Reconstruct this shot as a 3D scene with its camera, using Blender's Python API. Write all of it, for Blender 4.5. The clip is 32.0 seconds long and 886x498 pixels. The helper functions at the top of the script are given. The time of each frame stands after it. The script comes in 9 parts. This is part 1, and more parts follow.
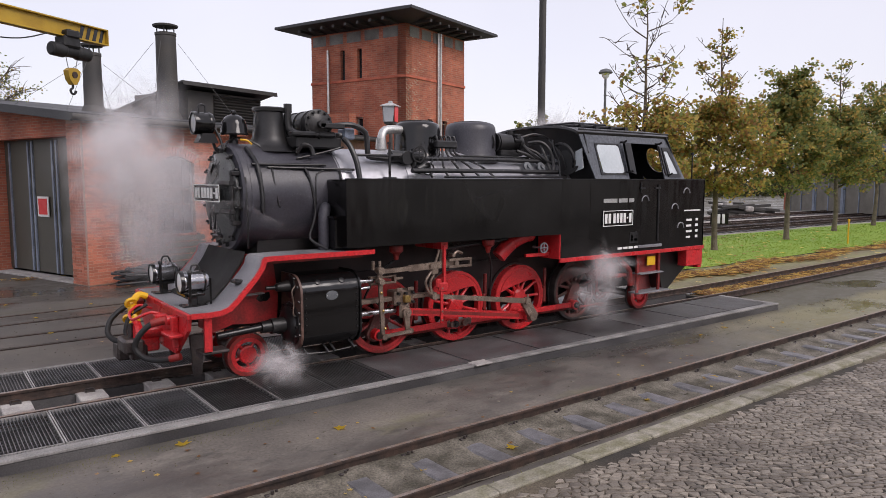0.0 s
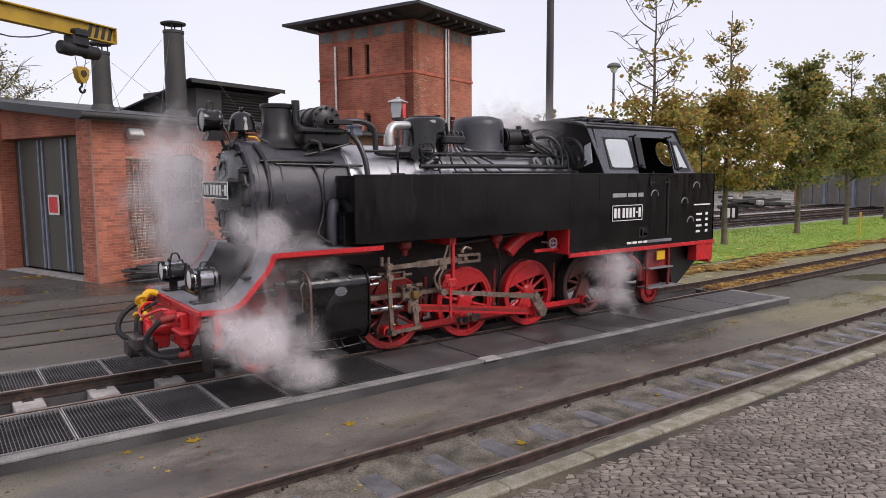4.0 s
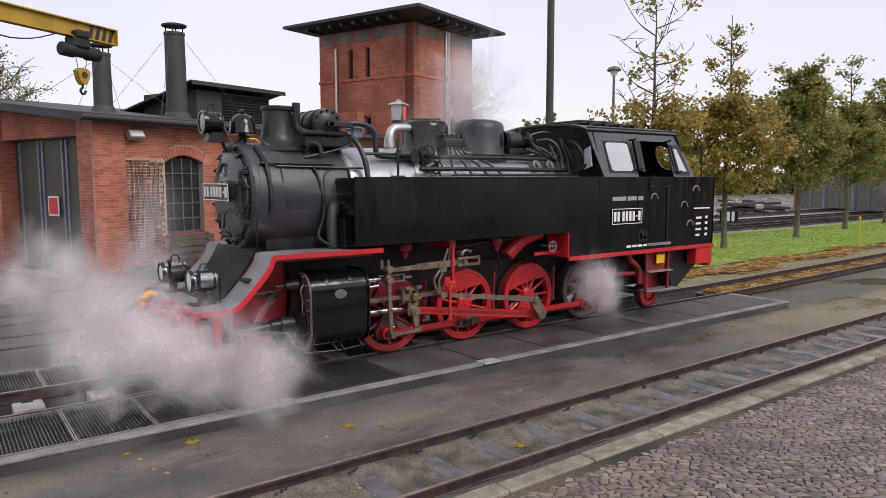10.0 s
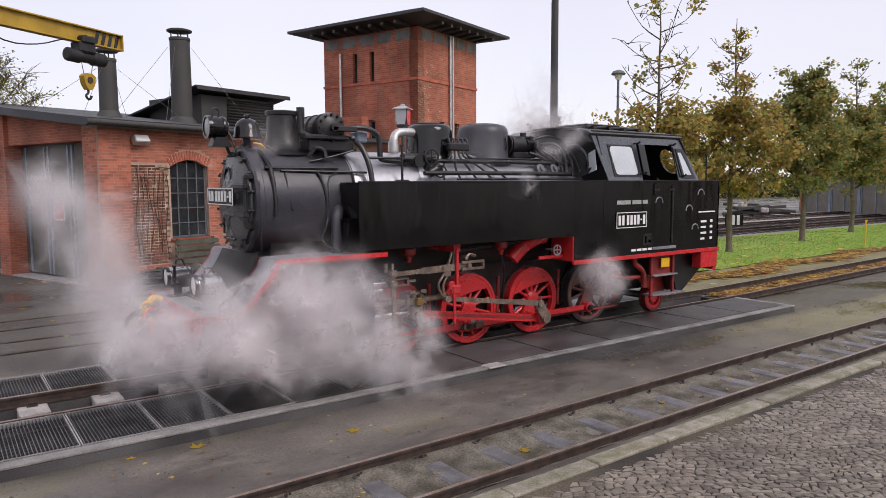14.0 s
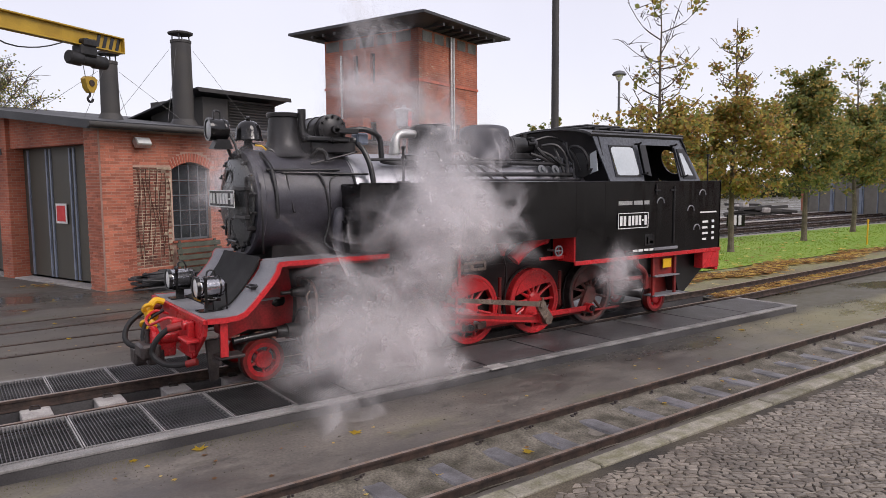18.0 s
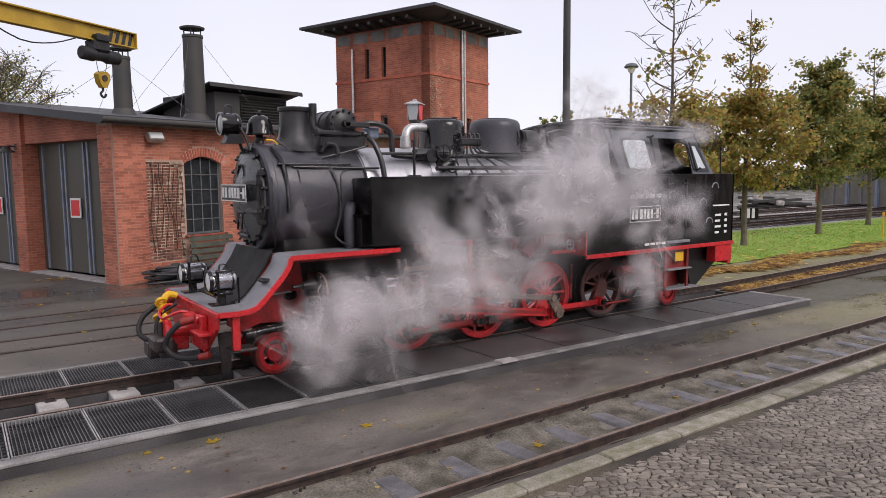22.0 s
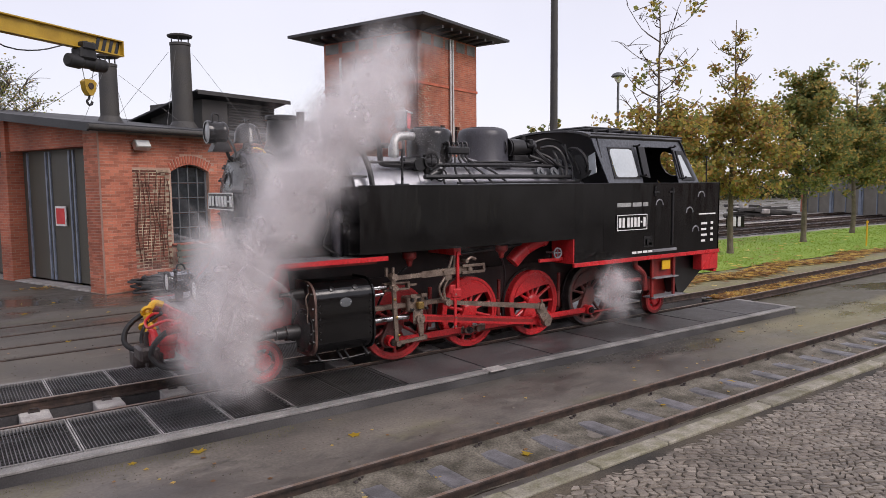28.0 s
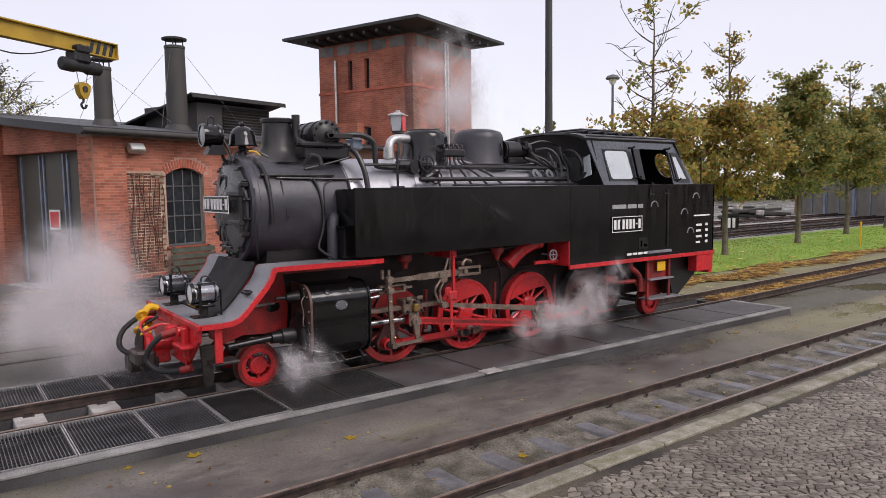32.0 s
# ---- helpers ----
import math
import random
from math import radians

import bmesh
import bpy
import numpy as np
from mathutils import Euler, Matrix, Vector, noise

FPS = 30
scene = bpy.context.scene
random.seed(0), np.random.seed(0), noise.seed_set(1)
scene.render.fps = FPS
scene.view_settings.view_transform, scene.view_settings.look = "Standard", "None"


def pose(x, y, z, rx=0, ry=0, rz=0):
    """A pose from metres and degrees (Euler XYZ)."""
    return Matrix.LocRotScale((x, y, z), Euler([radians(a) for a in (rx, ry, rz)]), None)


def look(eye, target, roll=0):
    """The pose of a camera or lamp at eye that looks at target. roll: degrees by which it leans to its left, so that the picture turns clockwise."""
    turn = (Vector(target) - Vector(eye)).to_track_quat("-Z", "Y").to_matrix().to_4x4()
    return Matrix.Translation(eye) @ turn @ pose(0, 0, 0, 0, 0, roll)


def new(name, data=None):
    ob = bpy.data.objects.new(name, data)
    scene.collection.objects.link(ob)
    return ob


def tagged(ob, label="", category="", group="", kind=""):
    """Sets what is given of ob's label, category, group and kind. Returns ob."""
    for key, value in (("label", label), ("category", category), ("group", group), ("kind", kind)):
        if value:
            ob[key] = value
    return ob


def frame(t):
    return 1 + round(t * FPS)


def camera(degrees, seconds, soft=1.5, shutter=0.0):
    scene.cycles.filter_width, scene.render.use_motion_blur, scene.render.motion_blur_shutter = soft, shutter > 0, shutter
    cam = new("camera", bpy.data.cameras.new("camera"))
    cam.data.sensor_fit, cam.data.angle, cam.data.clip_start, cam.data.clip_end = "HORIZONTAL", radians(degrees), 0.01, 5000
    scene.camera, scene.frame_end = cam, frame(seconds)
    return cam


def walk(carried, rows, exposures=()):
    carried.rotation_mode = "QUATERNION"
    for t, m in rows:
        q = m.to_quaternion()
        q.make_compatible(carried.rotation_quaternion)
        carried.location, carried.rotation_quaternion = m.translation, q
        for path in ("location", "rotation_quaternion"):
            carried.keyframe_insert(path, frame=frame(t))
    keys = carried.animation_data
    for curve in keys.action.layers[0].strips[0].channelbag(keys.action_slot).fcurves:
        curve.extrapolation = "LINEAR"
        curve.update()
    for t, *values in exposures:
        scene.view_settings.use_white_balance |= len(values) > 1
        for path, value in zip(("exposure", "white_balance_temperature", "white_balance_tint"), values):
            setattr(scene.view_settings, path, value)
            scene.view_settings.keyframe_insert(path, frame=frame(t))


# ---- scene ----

# camera: hand-held at one spot, turning a little: t, x, y, z, yaw, pitch, roll
cam = camera(64.7, 32.0, soft=0.8)
PATH = [
    (0.0, -3.313, -9.109, 2.522, -37.01, -5.65, 0.06),
    (0.5, -3.311, -9.106, 2.524, -36.95, -5.53, 0.09),
    (1.0, -3.307, -9.100, 2.522, -36.67, -5.65, 0.01),
    (1.5, -3.312, -9.106, 2.523, -36.84, -5.53, 0.05),
    (2.0, -3.306, -9.099, 2.520, -36.73, -5.52, -0.03),
    (2.5, -3.310, -9.102, 2.522, -36.69, -5.58, -0.16),
    (3.0, -3.313, -9.098, 2.516, -36.52, -5.87, -0.24),
    (3.5, -3.304, -9.095, 2.519, -36.29, -5.99, -0.34),
    (5.5, -3.312, -9.101, 2.516, -36.44, -5.99, -0.29),
    (6.0, -3.308, -9.105, 2.526, -36.28, -6.29, -0.31),
    (6.5, -3.308, -9.099, 2.520, -36.21, -6.19, -0.25),
    (7.0, -3.308, -9.102, 2.520, -36.36, -6.12, -0.26),
    (7.5, -3.302, -9.103, 2.524, -36.49, -6.16, -0.14),
    (8.0, -3.304, -9.103, 2.518, -36.50, -6.16, -0.19),
    (8.5, -3.307, -9.107, 2.528, -36.51, -6.29, -0.20),
    (9.0, -3.316, -9.089, 2.520, -36.30, -6.03, -0.13),
    (9.5, -3.312, -9.100, 2.518, -36.28, -5.89, -0.13),
    (10.0, -3.313, -9.098, 2.520, -36.35, -5.77, -0.11),
    (10.5, -3.308, -9.104, 2.520, -36.34, -5.60, -0.23),
    (11.0, -3.315, -9.108, 2.519, -36.32, -5.61, -0.21),
    (11.5, -3.308, -9.102, 2.520, -36.12, -5.65, -0.23),
    (12.0, -3.311, -9.104, 2.524, -36.09, -5.53, -0.24),
    (12.5, -3.310, -9.102, 2.519, -36.13, -5.32, -0.13),
    (13.0, -3.310, -9.106, 2.525, -36.04, -5.46, -0.16),
    (13.5, -3.315, -9.097, 2.526, -36.12, -5.50, -0.16),
    (14.0, -3.306, -9.098, 2.520, -35.97, -5.44, -0.23),
    (14.5, -3.316, -9.095, 2.524, -35.92, -5.30, -0.28),
    (16.5, -3.317, -9.100, 2.518, -36.06, -5.38, -0.46),
    (17.0, -3.308, -9.099, 2.523, -35.97, -5.26, -0.46),
    (17.5, -3.313, -9.101, 2.514, -35.93, -5.31, -0.58),
    (18.0, -3.308, -9.097, 2.522, -35.85, -5.34, -0.45),
    (18.5, -3.308, -9.101, 2.521, -35.78, -5.45, -0.51),
    (19.0, -3.312, -9.092, 2.527, -35.09, -5.60, -0.52),
    (19.5, -3.312, -9.096, 2.521, -34.97, -5.87, -0.81),
    (20.0, -3.306, -9.101, 2.480, -34.10, -7.36, -0.67),
    (20.5, -3.300, -9.091, 2.529, -33.78, -6.91, -0.02),
    (21.0, -3.296, -9.101, 2.521, -34.59, -6.18, -0.25),
    (21.5, -3.295, -9.110, 2.521, -34.53, -6.05, -0.62),
    (22.0, -3.305, -9.104, 2.524, -34.91, -5.85, -0.61),
    (22.5, -3.299, -9.060, 2.518, -34.93, -5.89, -0.66),
    (23.0, -3.297, -9.096, 2.532, -35.15, -6.05, -0.65),
    (23.5, -3.301, -9.082, 2.531, -35.04, -6.04, -0.57),
    (24.0, -3.297, -9.099, 2.533, -35.18, -5.95, -0.57),
    (24.5, -3.280, -9.039, 2.519, -35.40, -5.86, -0.45),
    (25.0, -3.297, -9.115, 2.521, -35.54, -5.62, -0.48),
    (25.5, -3.307, -9.106, 2.521, -35.82, -5.45, -0.51),
    (27.5, -3.307, -9.105, 2.517, -35.89, -5.18, -0.52),
    (28.0, -3.300, -9.112, 2.530, -35.86, -5.20, -0.55),
    (28.5, -3.301, -9.114, 2.526, -35.81, -5.30, -0.53),
    (29.0, -3.303, -9.117, 2.529, -35.93, -5.11, -0.61),
    (29.5, -3.306, -9.110, 2.517, -36.09, -5.05, -0.82),
    (30.0, -3.299, -9.125, 2.532, -35.99, -5.08, -0.78),
    (30.5, -3.301, -9.121, 2.520, -36.08, -5.08, -0.84),
    (31.0, -3.279, -9.051, 2.528, -36.10, -5.26, -0.80),
    (31.5, -3.301, -9.114, 2.526, -35.96, -5.21, -0.73),
    (32.0, -3.306, -9.113, 2.530, -36.24, -5.01, -0.72),
]


def aim(x, y, z, yaw, pitch, roll):
    e = Vector((x, y, z))
    p, w = radians(pitch), radians(yaw)
    way = Vector((-math.sin(w) * math.cos(p), math.cos(w) * math.cos(p), math.sin(p)))
    return look(e, e + way, roll)


walk(cam, [(t, aim(*r)) for t, *r in PATH], [(0, 0.33, 6500, 18), (32, 0.33, 6500, 18)])

# ---- overcast daylight ----
world = bpy.data.worlds.new("overcast")
scene.world = world
world.use_nodes = True
wn, wl = world.node_tree.nodes, world.node_tree.links
wn.clear()
sky = wn.new("ShaderNodeTexSky")
sky.sky_type = "NISHITA"
sky.sun_disc = False
sky.sun_elevation, sky.sun_rotation = radians(32), radians(200)
sky_bg = wn.new("ShaderNodeBackground")
sky_bg.inputs["Strength"].default_value = 0.025
wl.new(sky.outputs[0], sky_bg.inputs["Color"])
cloud_co = wn.new("ShaderNodeTexCoord")
cloud_noise = wn.new("ShaderNodeTexNoise")
cloud_noise.inputs["Scale"].default_value = 2.2
cloud_noise.inputs["Detail"].default_value = 5
cloud_ramp = wn.new("ShaderNodeValToRGB")
cloud_ramp.color_ramp.elements[0].position, cloud_ramp.color_ramp.elements[0].color = 0.3, (0.752, 0.75, 0.79, 1)
cloud_ramp.color_ramp.elements[1].position, cloud_ramp.color_ramp.elements[1].color = 0.7, (0.835, 0.83, 0.862, 1)
cloud_bg = wn.new("ShaderNodeBackground")
cloud_bg.inputs["Strength"].default_value = 0.74
wl.new(cloud_co.outputs["Generated"], cloud_noise.inputs["Vector"])
wl.new(cloud_noise.outputs["Fac"], cloud_ramp.inputs["Fac"])
wl.new(cloud_ramp.outputs["Color"], cloud_bg.inputs["Color"])
add_bg = wn.new("ShaderNodeAddShader")
wl.new(sky_bg.outputs[0], add_bg.inputs[0])
wl.new(cloud_bg.outputs[0], add_bg.inputs[1])
world_out = wn.new("ShaderNodeOutputWorld")
wl.new(add_bg.outputs[0], world_out.inputs["Surface"])
sun_data = bpy.data.lights.new("sun", "SUN")
sun_data.energy, sun_data.angle, sun_data.color = 1.5, radians(30), (1.0, 0.95, 0.88)
sun = new("sun", sun_data)
sun.matrix_world = look((0, 0, 30), (-10, 30, 0))

# ---- materials ----
def mat(name, c1, c2=None, rough=0.6, metal=0.0, scale=1.5, fine=40.0, bump=0.15, fine_amount=0.25, rough_var=0.12, random_tone=0.0, coat=0.0, dist=0.01):
    """Two tones in soft patches, fine grain over them, uneven gloss and a fine relief."""
    m = bpy.data.materials.new(name)
    m.use_nodes = True
    n, l = m.node_tree.nodes, m.node_tree.links
    b = n["Principled BSDF"]
    co = n.new("ShaderNodeTexCoord")
    info = n.new("ShaderNodeObjectInfo")
    off = n.new("ShaderNodeVectorMath")
    off.operation = "MULTIPLY_ADD"
    off.inputs[1].default_value = (37.0, 37.0, 37.0)
    l.new(info.outputs["Random"], off.inputs[0])
    l.new(co.outputs["Object"], off.inputs[2])
    big, small = n.new("ShaderNodeTexNoise"), n.new("ShaderNodeTexNoise")
    big.inputs["Scale"].default_value, big.inputs["Detail"].default_value = scale, 6
    small.inputs["Scale"].default_value, small.inputs["Detail"].default_value = fine, 4
    l.new(off.outputs[0], big.inputs["Vector"])
    l.new(off.outputs[0], small.inputs["Vector"])
    ramp = n.new("ShaderNodeValToRGB")
    c2 = c2 or tuple(v * 0.7 for v in c1)
    ramp.color_ramp.elements[0].position, ramp.color_ramp.elements[0].color = 0.35, (*c1, 1)
    ramp.color_ramp.elements[1].position, ramp.color_ramp.elements[1].color = 0.65, (*c2, 1)
    l.new(big.outputs["Fac"], ramp.inputs["Fac"])
    grain = n.new("ShaderNodeMapRange")
    grain.inputs["From Min"].default_value, grain.inputs["From Max"].default_value = 0.3, 0.7
    grain.inputs["To Min"].default_value, grain.inputs["To Max"].default_value = 1 - fine_amount, 1 + fine_amount
    l.new(small.outputs["Fac"], grain.inputs["Value"])
    tone = n.new("ShaderNodeMapRange")
    tone.inputs["To Min"].default_value, tone.inputs["To Max"].default_value = 1 - random_tone, 1 + random_tone
    l.new(info.outputs["Random"], tone.inputs["Value"])
    both = n.new("ShaderNodeMath")
    both.operation = "MULTIPLY"
    l.new(grain.outputs[0], both.inputs[0])
    l.new(tone.outputs[0], both.inputs[1])
    mix = n.new("ShaderNodeVectorMath")
    mix.operation = "SCALE"
    l.new(ramp.outputs["Color"], mix.inputs[0])
    l.new(both.outputs[0], mix.inputs["Scale"])
    l.new(mix.outputs[0], b.inputs["Base Color"])
    ro = n.new("ShaderNodeMapRange")
    ro.inputs["From Min"].default_value, ro.inputs["From Max"].default_value = 0.3, 0.7
    ro.inputs["To Min"].default_value, ro.inputs["To Max"].default_value = max(0.03, rough - rough_var), min(1, rough + rough_var)
    l.new(big.outputs["Fac"], ro.inputs["Value"])
    l.new(ro.outputs[0], b.inputs["Roughness"])
    b.inputs["Metallic"].default_value = metal
    b.inputs["Coat Weight"].default_value = coat
    if bump:
        bp = n.new("ShaderNodeBump")
        bp.inputs["Strength"].default_value, bp.inputs["Distance"].default_value = bump, dist
        l.new(small.outputs["Fac"], bp.inputs["Height"])
        l.new(bp.outputs[0], b.inputs["Normal"])
    return m


def brick_mat(name, c1, c2, mortar, soot=0.35):
    """Brickwork in running bond for walls whose faces follow the object's own axes."""
    m = bpy.data.materials.new(name)
    m.use_nodes = True
    n, l = m.node_tree.nodes, m.node_tree.links
    b = n["Principled BSDF"]
    co, sep, add, com = n.new("ShaderNodeTexCoord"), n.new("ShaderNodeSeparateXYZ"), n.new("ShaderNodeMath"), n.new("ShaderNodeCombineXYZ")
    l.new(co.outputs["Object"], sep.inputs[0])
    l.new(sep.outputs["X"], add.inputs[0])
    l.new(sep.outputs["Y"], add.inputs[1])
    l.new(add.outputs[0], com.inputs["X"])
    l.new(sep.outputs["Z"], com.inputs["Y"])
    br = n.new("ShaderNodeTexBrick")
    br.inputs["Scale"].default_value = 1.0
    br.inputs["Brick Width"].default_value, br.inputs["Row Height"].default_value = 0.25, 0.077
    br.inputs["Mortar Size"].default_value, br.inputs["Bias"].default_value = 0.006, -0.1
    br.inputs["Color1"].default_value, br.inputs["Color2"].default_value, br.inputs["Mortar"].default_value = (*c1, 1), (*c2, 1), (*mortar, 1)
    l.new(com.outputs[0], br.inputs["Vector"])
    big = n.new("ShaderNodeTexNoise")
    big.inputs["Scale"].default_value, big.inputs["Detail"].default_value = 0.7, 7
    l.new(co.outputs["Object"], big.inputs["Vector"])
    rg = n.new("ShaderNodeMapRange")
    rg.inputs["From Min"].default_value, rg.inputs["From Max"].default_value = 0.35, 0.68
    rg.inputs["To Min"].default_value, rg.inputs["To Max"].default_value = 1 - soot, 1.15
    l.new(big.outputs["Fac"], rg.inputs["Value"])
    sc = n.new("ShaderNodeVectorMath")
    sc.operation = "SCALE"
    l.new(br.outputs["Color"], sc.inputs[0])
    l.new(rg.outputs[0], sc.inputs["Scale"])
    l.new(sc.outputs[0], b.inputs["Base Color"])
    b.inputs["Roughness"].default_value = 0.85
    bp = n.new("ShaderNodeBump")
    bp.inputs["Strength"].default_value, bp.inputs["Distance"].default_value, bp.invert = 0.6, 0.01, True
    l.new(br.outputs["Fac"], bp.inputs["Height"])
    l.new(bp.outputs[0], b.inputs["Normal"])
    return m


def glass_mat(name, tint, rough=0.05):
    m = bpy.data.materials.new(name)
    m.use_nodes = True
    b = m.node_tree.nodes["Principled BSDF"]
    b.inputs["Base Color"].default_value = (*tint, 1)
    b.inputs["Roughness"].default_value = rough
    b.inputs["Transmission Weight"].default_value = 1.0
    b.inputs["IOR"].default_value = 1.45
    return m


def glow_mat(name, colour, strength):
    m = bpy.data.materials.new(name)
    m.use_nodes = True
    b = m.node_tree.nodes["Principled BSDF"]
    b.inputs["Base Color"].default_value = (*colour, 1)
    b.inputs["Emission Color"].default_value = (*colour, 1)
    b.inputs["Emission Strength"].default_value = strength
    return m


def leaf_mat(name, tones):
    """Leaves: one tone per leaf, partly see-through to light."""
    m = bpy.data.materials.new(name)
    m.use_nodes = True
    n, l = m.node_tree.nodes, m.node_tree.links
    b = n["Principled BSDF"]
    geo, ramp = n.new("ShaderNodeNewGeometry"), n.new("ShaderNodeValToRGB")
    cr = ramp.color_ramp
    cr.interpolation = "CONSTANT"
    for i, c in enumerate(tones):
        e = cr.elements[i] if i < 2 else cr.elements.new(i / len(tones))
        e.position, e.color = i / len(tones), (*c, 1)
    l.new(geo.outputs["Random Per Island"], ramp.inputs["Fac"])
    l.new(ramp.outputs["Color"], b.inputs["Base Color"])
    b.inputs["Roughness"].default_value = 0.6
    tr, mx = n.new("ShaderNodeBsdfTranslucent"), n.new("ShaderNodeMixShader")
    l.new(ramp.outputs["Color"], tr.inputs["Color"])
    mx.inputs[0].default_value = 0.66
    l.new(b.outputs[0], mx.inputs[1])
    l.new(tr.outputs[0], mx.inputs[2])
    l.new(mx.outputs[0], n["Material Output"].inputs["Surface"])
    return m


def yard_mat():
    """Old asphalt: brown-grey, dark damp stains, pale dusty scuffs, thin moss, grit."""
    m = mat("wet_asphalt", (0.112, 0.099, 0.086), (0.176, 0.155, 0.132), 0.5, scale=1.3, fine=30, bump=0.16, rough_var=0.2, fine_amount=0.22)
    n, l = m.node_tree.nodes, m.node_tree.links
    b = n["Principled BSDF"]
    src = b.inputs["Base Color"].links[0].from_socket
    co = n.new("ShaderNodeTexCoord")
    for size, lo, hi, colour, most, seed in ((0.35, 0.44, 0.58, (0.048, 0.044, 0.043), 0.82, 3.0), (1.7, 0.60, 0.74, (0.30, 0.27, 0.23), 0.55, 11.0), (0.5, 0.54, 0.68, (0.185, 0.18, 0.065), 0.6, 29.0), (4.5, 0.58, 0.68, (0.055, 0.050, 0.046), 0.7, 47.0), (14.0, 0.64, 0.76, (0.30, 0.27, 0.22), 0.4, 61.0)):
        mp, tx, rg, mx = n.new("ShaderNodeMapping"), n.new("ShaderNodeTexNoise"), n.new("ShaderNodeMapRange"), n.new("ShaderNodeMix")
        mp.inputs["Location"].default_value = (seed, seed * 2, 0)
        mp.inputs["Scale"].default_value = (0.55, 1.0, 1.0)
        tx.inputs["Scale"].default_value, tx.inputs["Detail"].default_value, tx.inputs["Roughness"].default_value = size, 8, 0.65
        rg.inputs["From Min"].default_value, rg.inputs["From Max"].default_value, rg.inputs["To Max"].default_value = lo, hi, most
        mx.data_type = "RGBA"
        l.new(co.outputs["Object"], mp.inputs["Vector"])
        l.new(mp.outputs[0], tx.inputs["Vector"])
        l.new(tx.outputs["Fac"], rg.inputs["Value"])
        l.new(rg.outputs[0], mx.inputs["Factor"])
        l.new(src, mx.inputs["A"])
        mx.inputs["B"].default_value = (*colour, 1)
        src = mx.outputs["Result"]
        if seed == 3.0:
            wet = n.new("ShaderNodeMapRange")
            wet.inputs["From Min"].default_value, wet.inputs["From Max"].default_value = 0.46, 0.62
            wet.inputs["To Min"].default_value, wet.inputs["To Max"].default_value = 0.70, 0.09
            l.new(tx.outputs["Fac"], wet.inputs["Value"])
            l.new(wet.outputs[0], b.inputs["Roughness"])
    # olive film of moss and sand over the far end of the yard
    sp, rn, ad0, rg0, mx0 = n.new("ShaderNodeSeparateXYZ"), n.new("ShaderNodeTexNoise"), n.new("ShaderNodeMath"), n.new("ShaderNodeMapRange"), n.new("ShaderNodeMix")
    rn.inputs["Scale"].default_value, rn.inputs["Detail"].default_value = 0.6, 8
    ad0.operation = "MULTIPLY_ADD"
    ad0.inputs[1].default_value = 7.0
    l.new(co.outputs["Object"], sp.inputs[0])
    l.new(co.outputs["Object"], rn.inputs["Vector"])
    l.new(rn.outputs["Fac"], ad0.inputs[0])
    l.new(sp.outputs["X"], ad0.inputs[2])
    rg0.inputs["From Min"].default_value, rg0.inputs["From Max"].default_value, rg0.inputs["To Max"].default_value = 10.0, 14.5, 0.8
    l.new(ad0.outputs[0], rg0.inputs["Value"])
    mx0.data_type = "RGBA"
    l.new(rg0.outputs[0], mx0.inputs["Factor"])
    l.new(src, mx0.inputs["A"])
    mx0.inputs["B"].default_value = (0.215, 0.195, 0.105, 1)
    src = mx0.outputs["Result"]
    # pale sand washed over the paving beyond the pit
    ya, yb, yn, yk, yc, ys, mx1 = n.new("ShaderNodeMapRange"), n.new("ShaderNodeMapRange"), n.new("ShaderNodeTexNoise"), n.new("ShaderNodeMapRange"), n.new("ShaderNodeMath"), n.new("ShaderNodeMath"), n.new("ShaderNodeMix")
    for node, a0, a1, b1 in ((ya, 1.5, 2.2, 1.0), (yb, 5.4, 3.6, 1.0), (yk, 0.40, 0.56, 0.85)):
        node.inputs["From Min"].default_value, node.inputs["From Max"].default_value, node.inputs["To Max"].default_value = a0, a1, b1
    yn.inputs["Scale"].default_value, yn.inputs["Detail"].default_value, yn.inputs["Roughness"].default_value = 0.75, 8, 0.62
    l.new(co.outputs["Object"], yn.inputs["Vector"])
    l.new(sp.outputs["Y"], ya.inputs["Value"])
    l.new(sp.outputs["Y"], yb.inputs["Value"])
    l.new(yn.outputs["Fac"], yk.inputs["Value"])
    yc.operation = ys.operation = "MULTIPLY"
    l.new(ya.outputs[0], yc.inputs[0])
    l.new(yb.outputs[0], yc.inputs[1])
    l.new(yc.outputs[0], ys.inputs[0])
    l.new(yk.outputs[0], ys.inputs[1])
    mx1.data_type = "RGBA"
    l.new(ys.outputs[0], mx1.inputs["Factor"])
    l.new(src, mx1.inputs["A"])
    mx1.inputs["B"].default_value = (0.27, 0.228, 0.178, 1)
    src = mx1.outputs["Result"]
    # soot washed off the slab
    sep, tx, ad, rg, mx = n.new("ShaderNodeSeparateXYZ"), n.new("ShaderNodeTexNoise"), n.new("ShaderNodeMath"), n.new("ShaderNodeMapRange"), n.new("ShaderNodeMix")
    tx.inputs["Scale"].default_value, tx.inputs["Detail"].default_value = 1.6, 8
    ad.operation = "MULTIPLY_ADD"
    ad.inputs[1].default_value = 0.9
    l.new(co.outputs["Object"], sep.inputs[0])
    l.new(co.outputs["Object"], tx.inputs["Vector"])
    l.new(tx.outputs["Fac"], ad.inputs[0])
    l.new(sep.outputs["Y"], ad.inputs[2])
    rg.inputs["From Min"].default_value, rg.inputs["From Max"].default_value, rg.inputs["To Max"].default_value = -1.78, -1.38, 0.75
    l.new(ad.outputs[0], rg.inputs["Value"])
    mx.data_type = "RGBA"
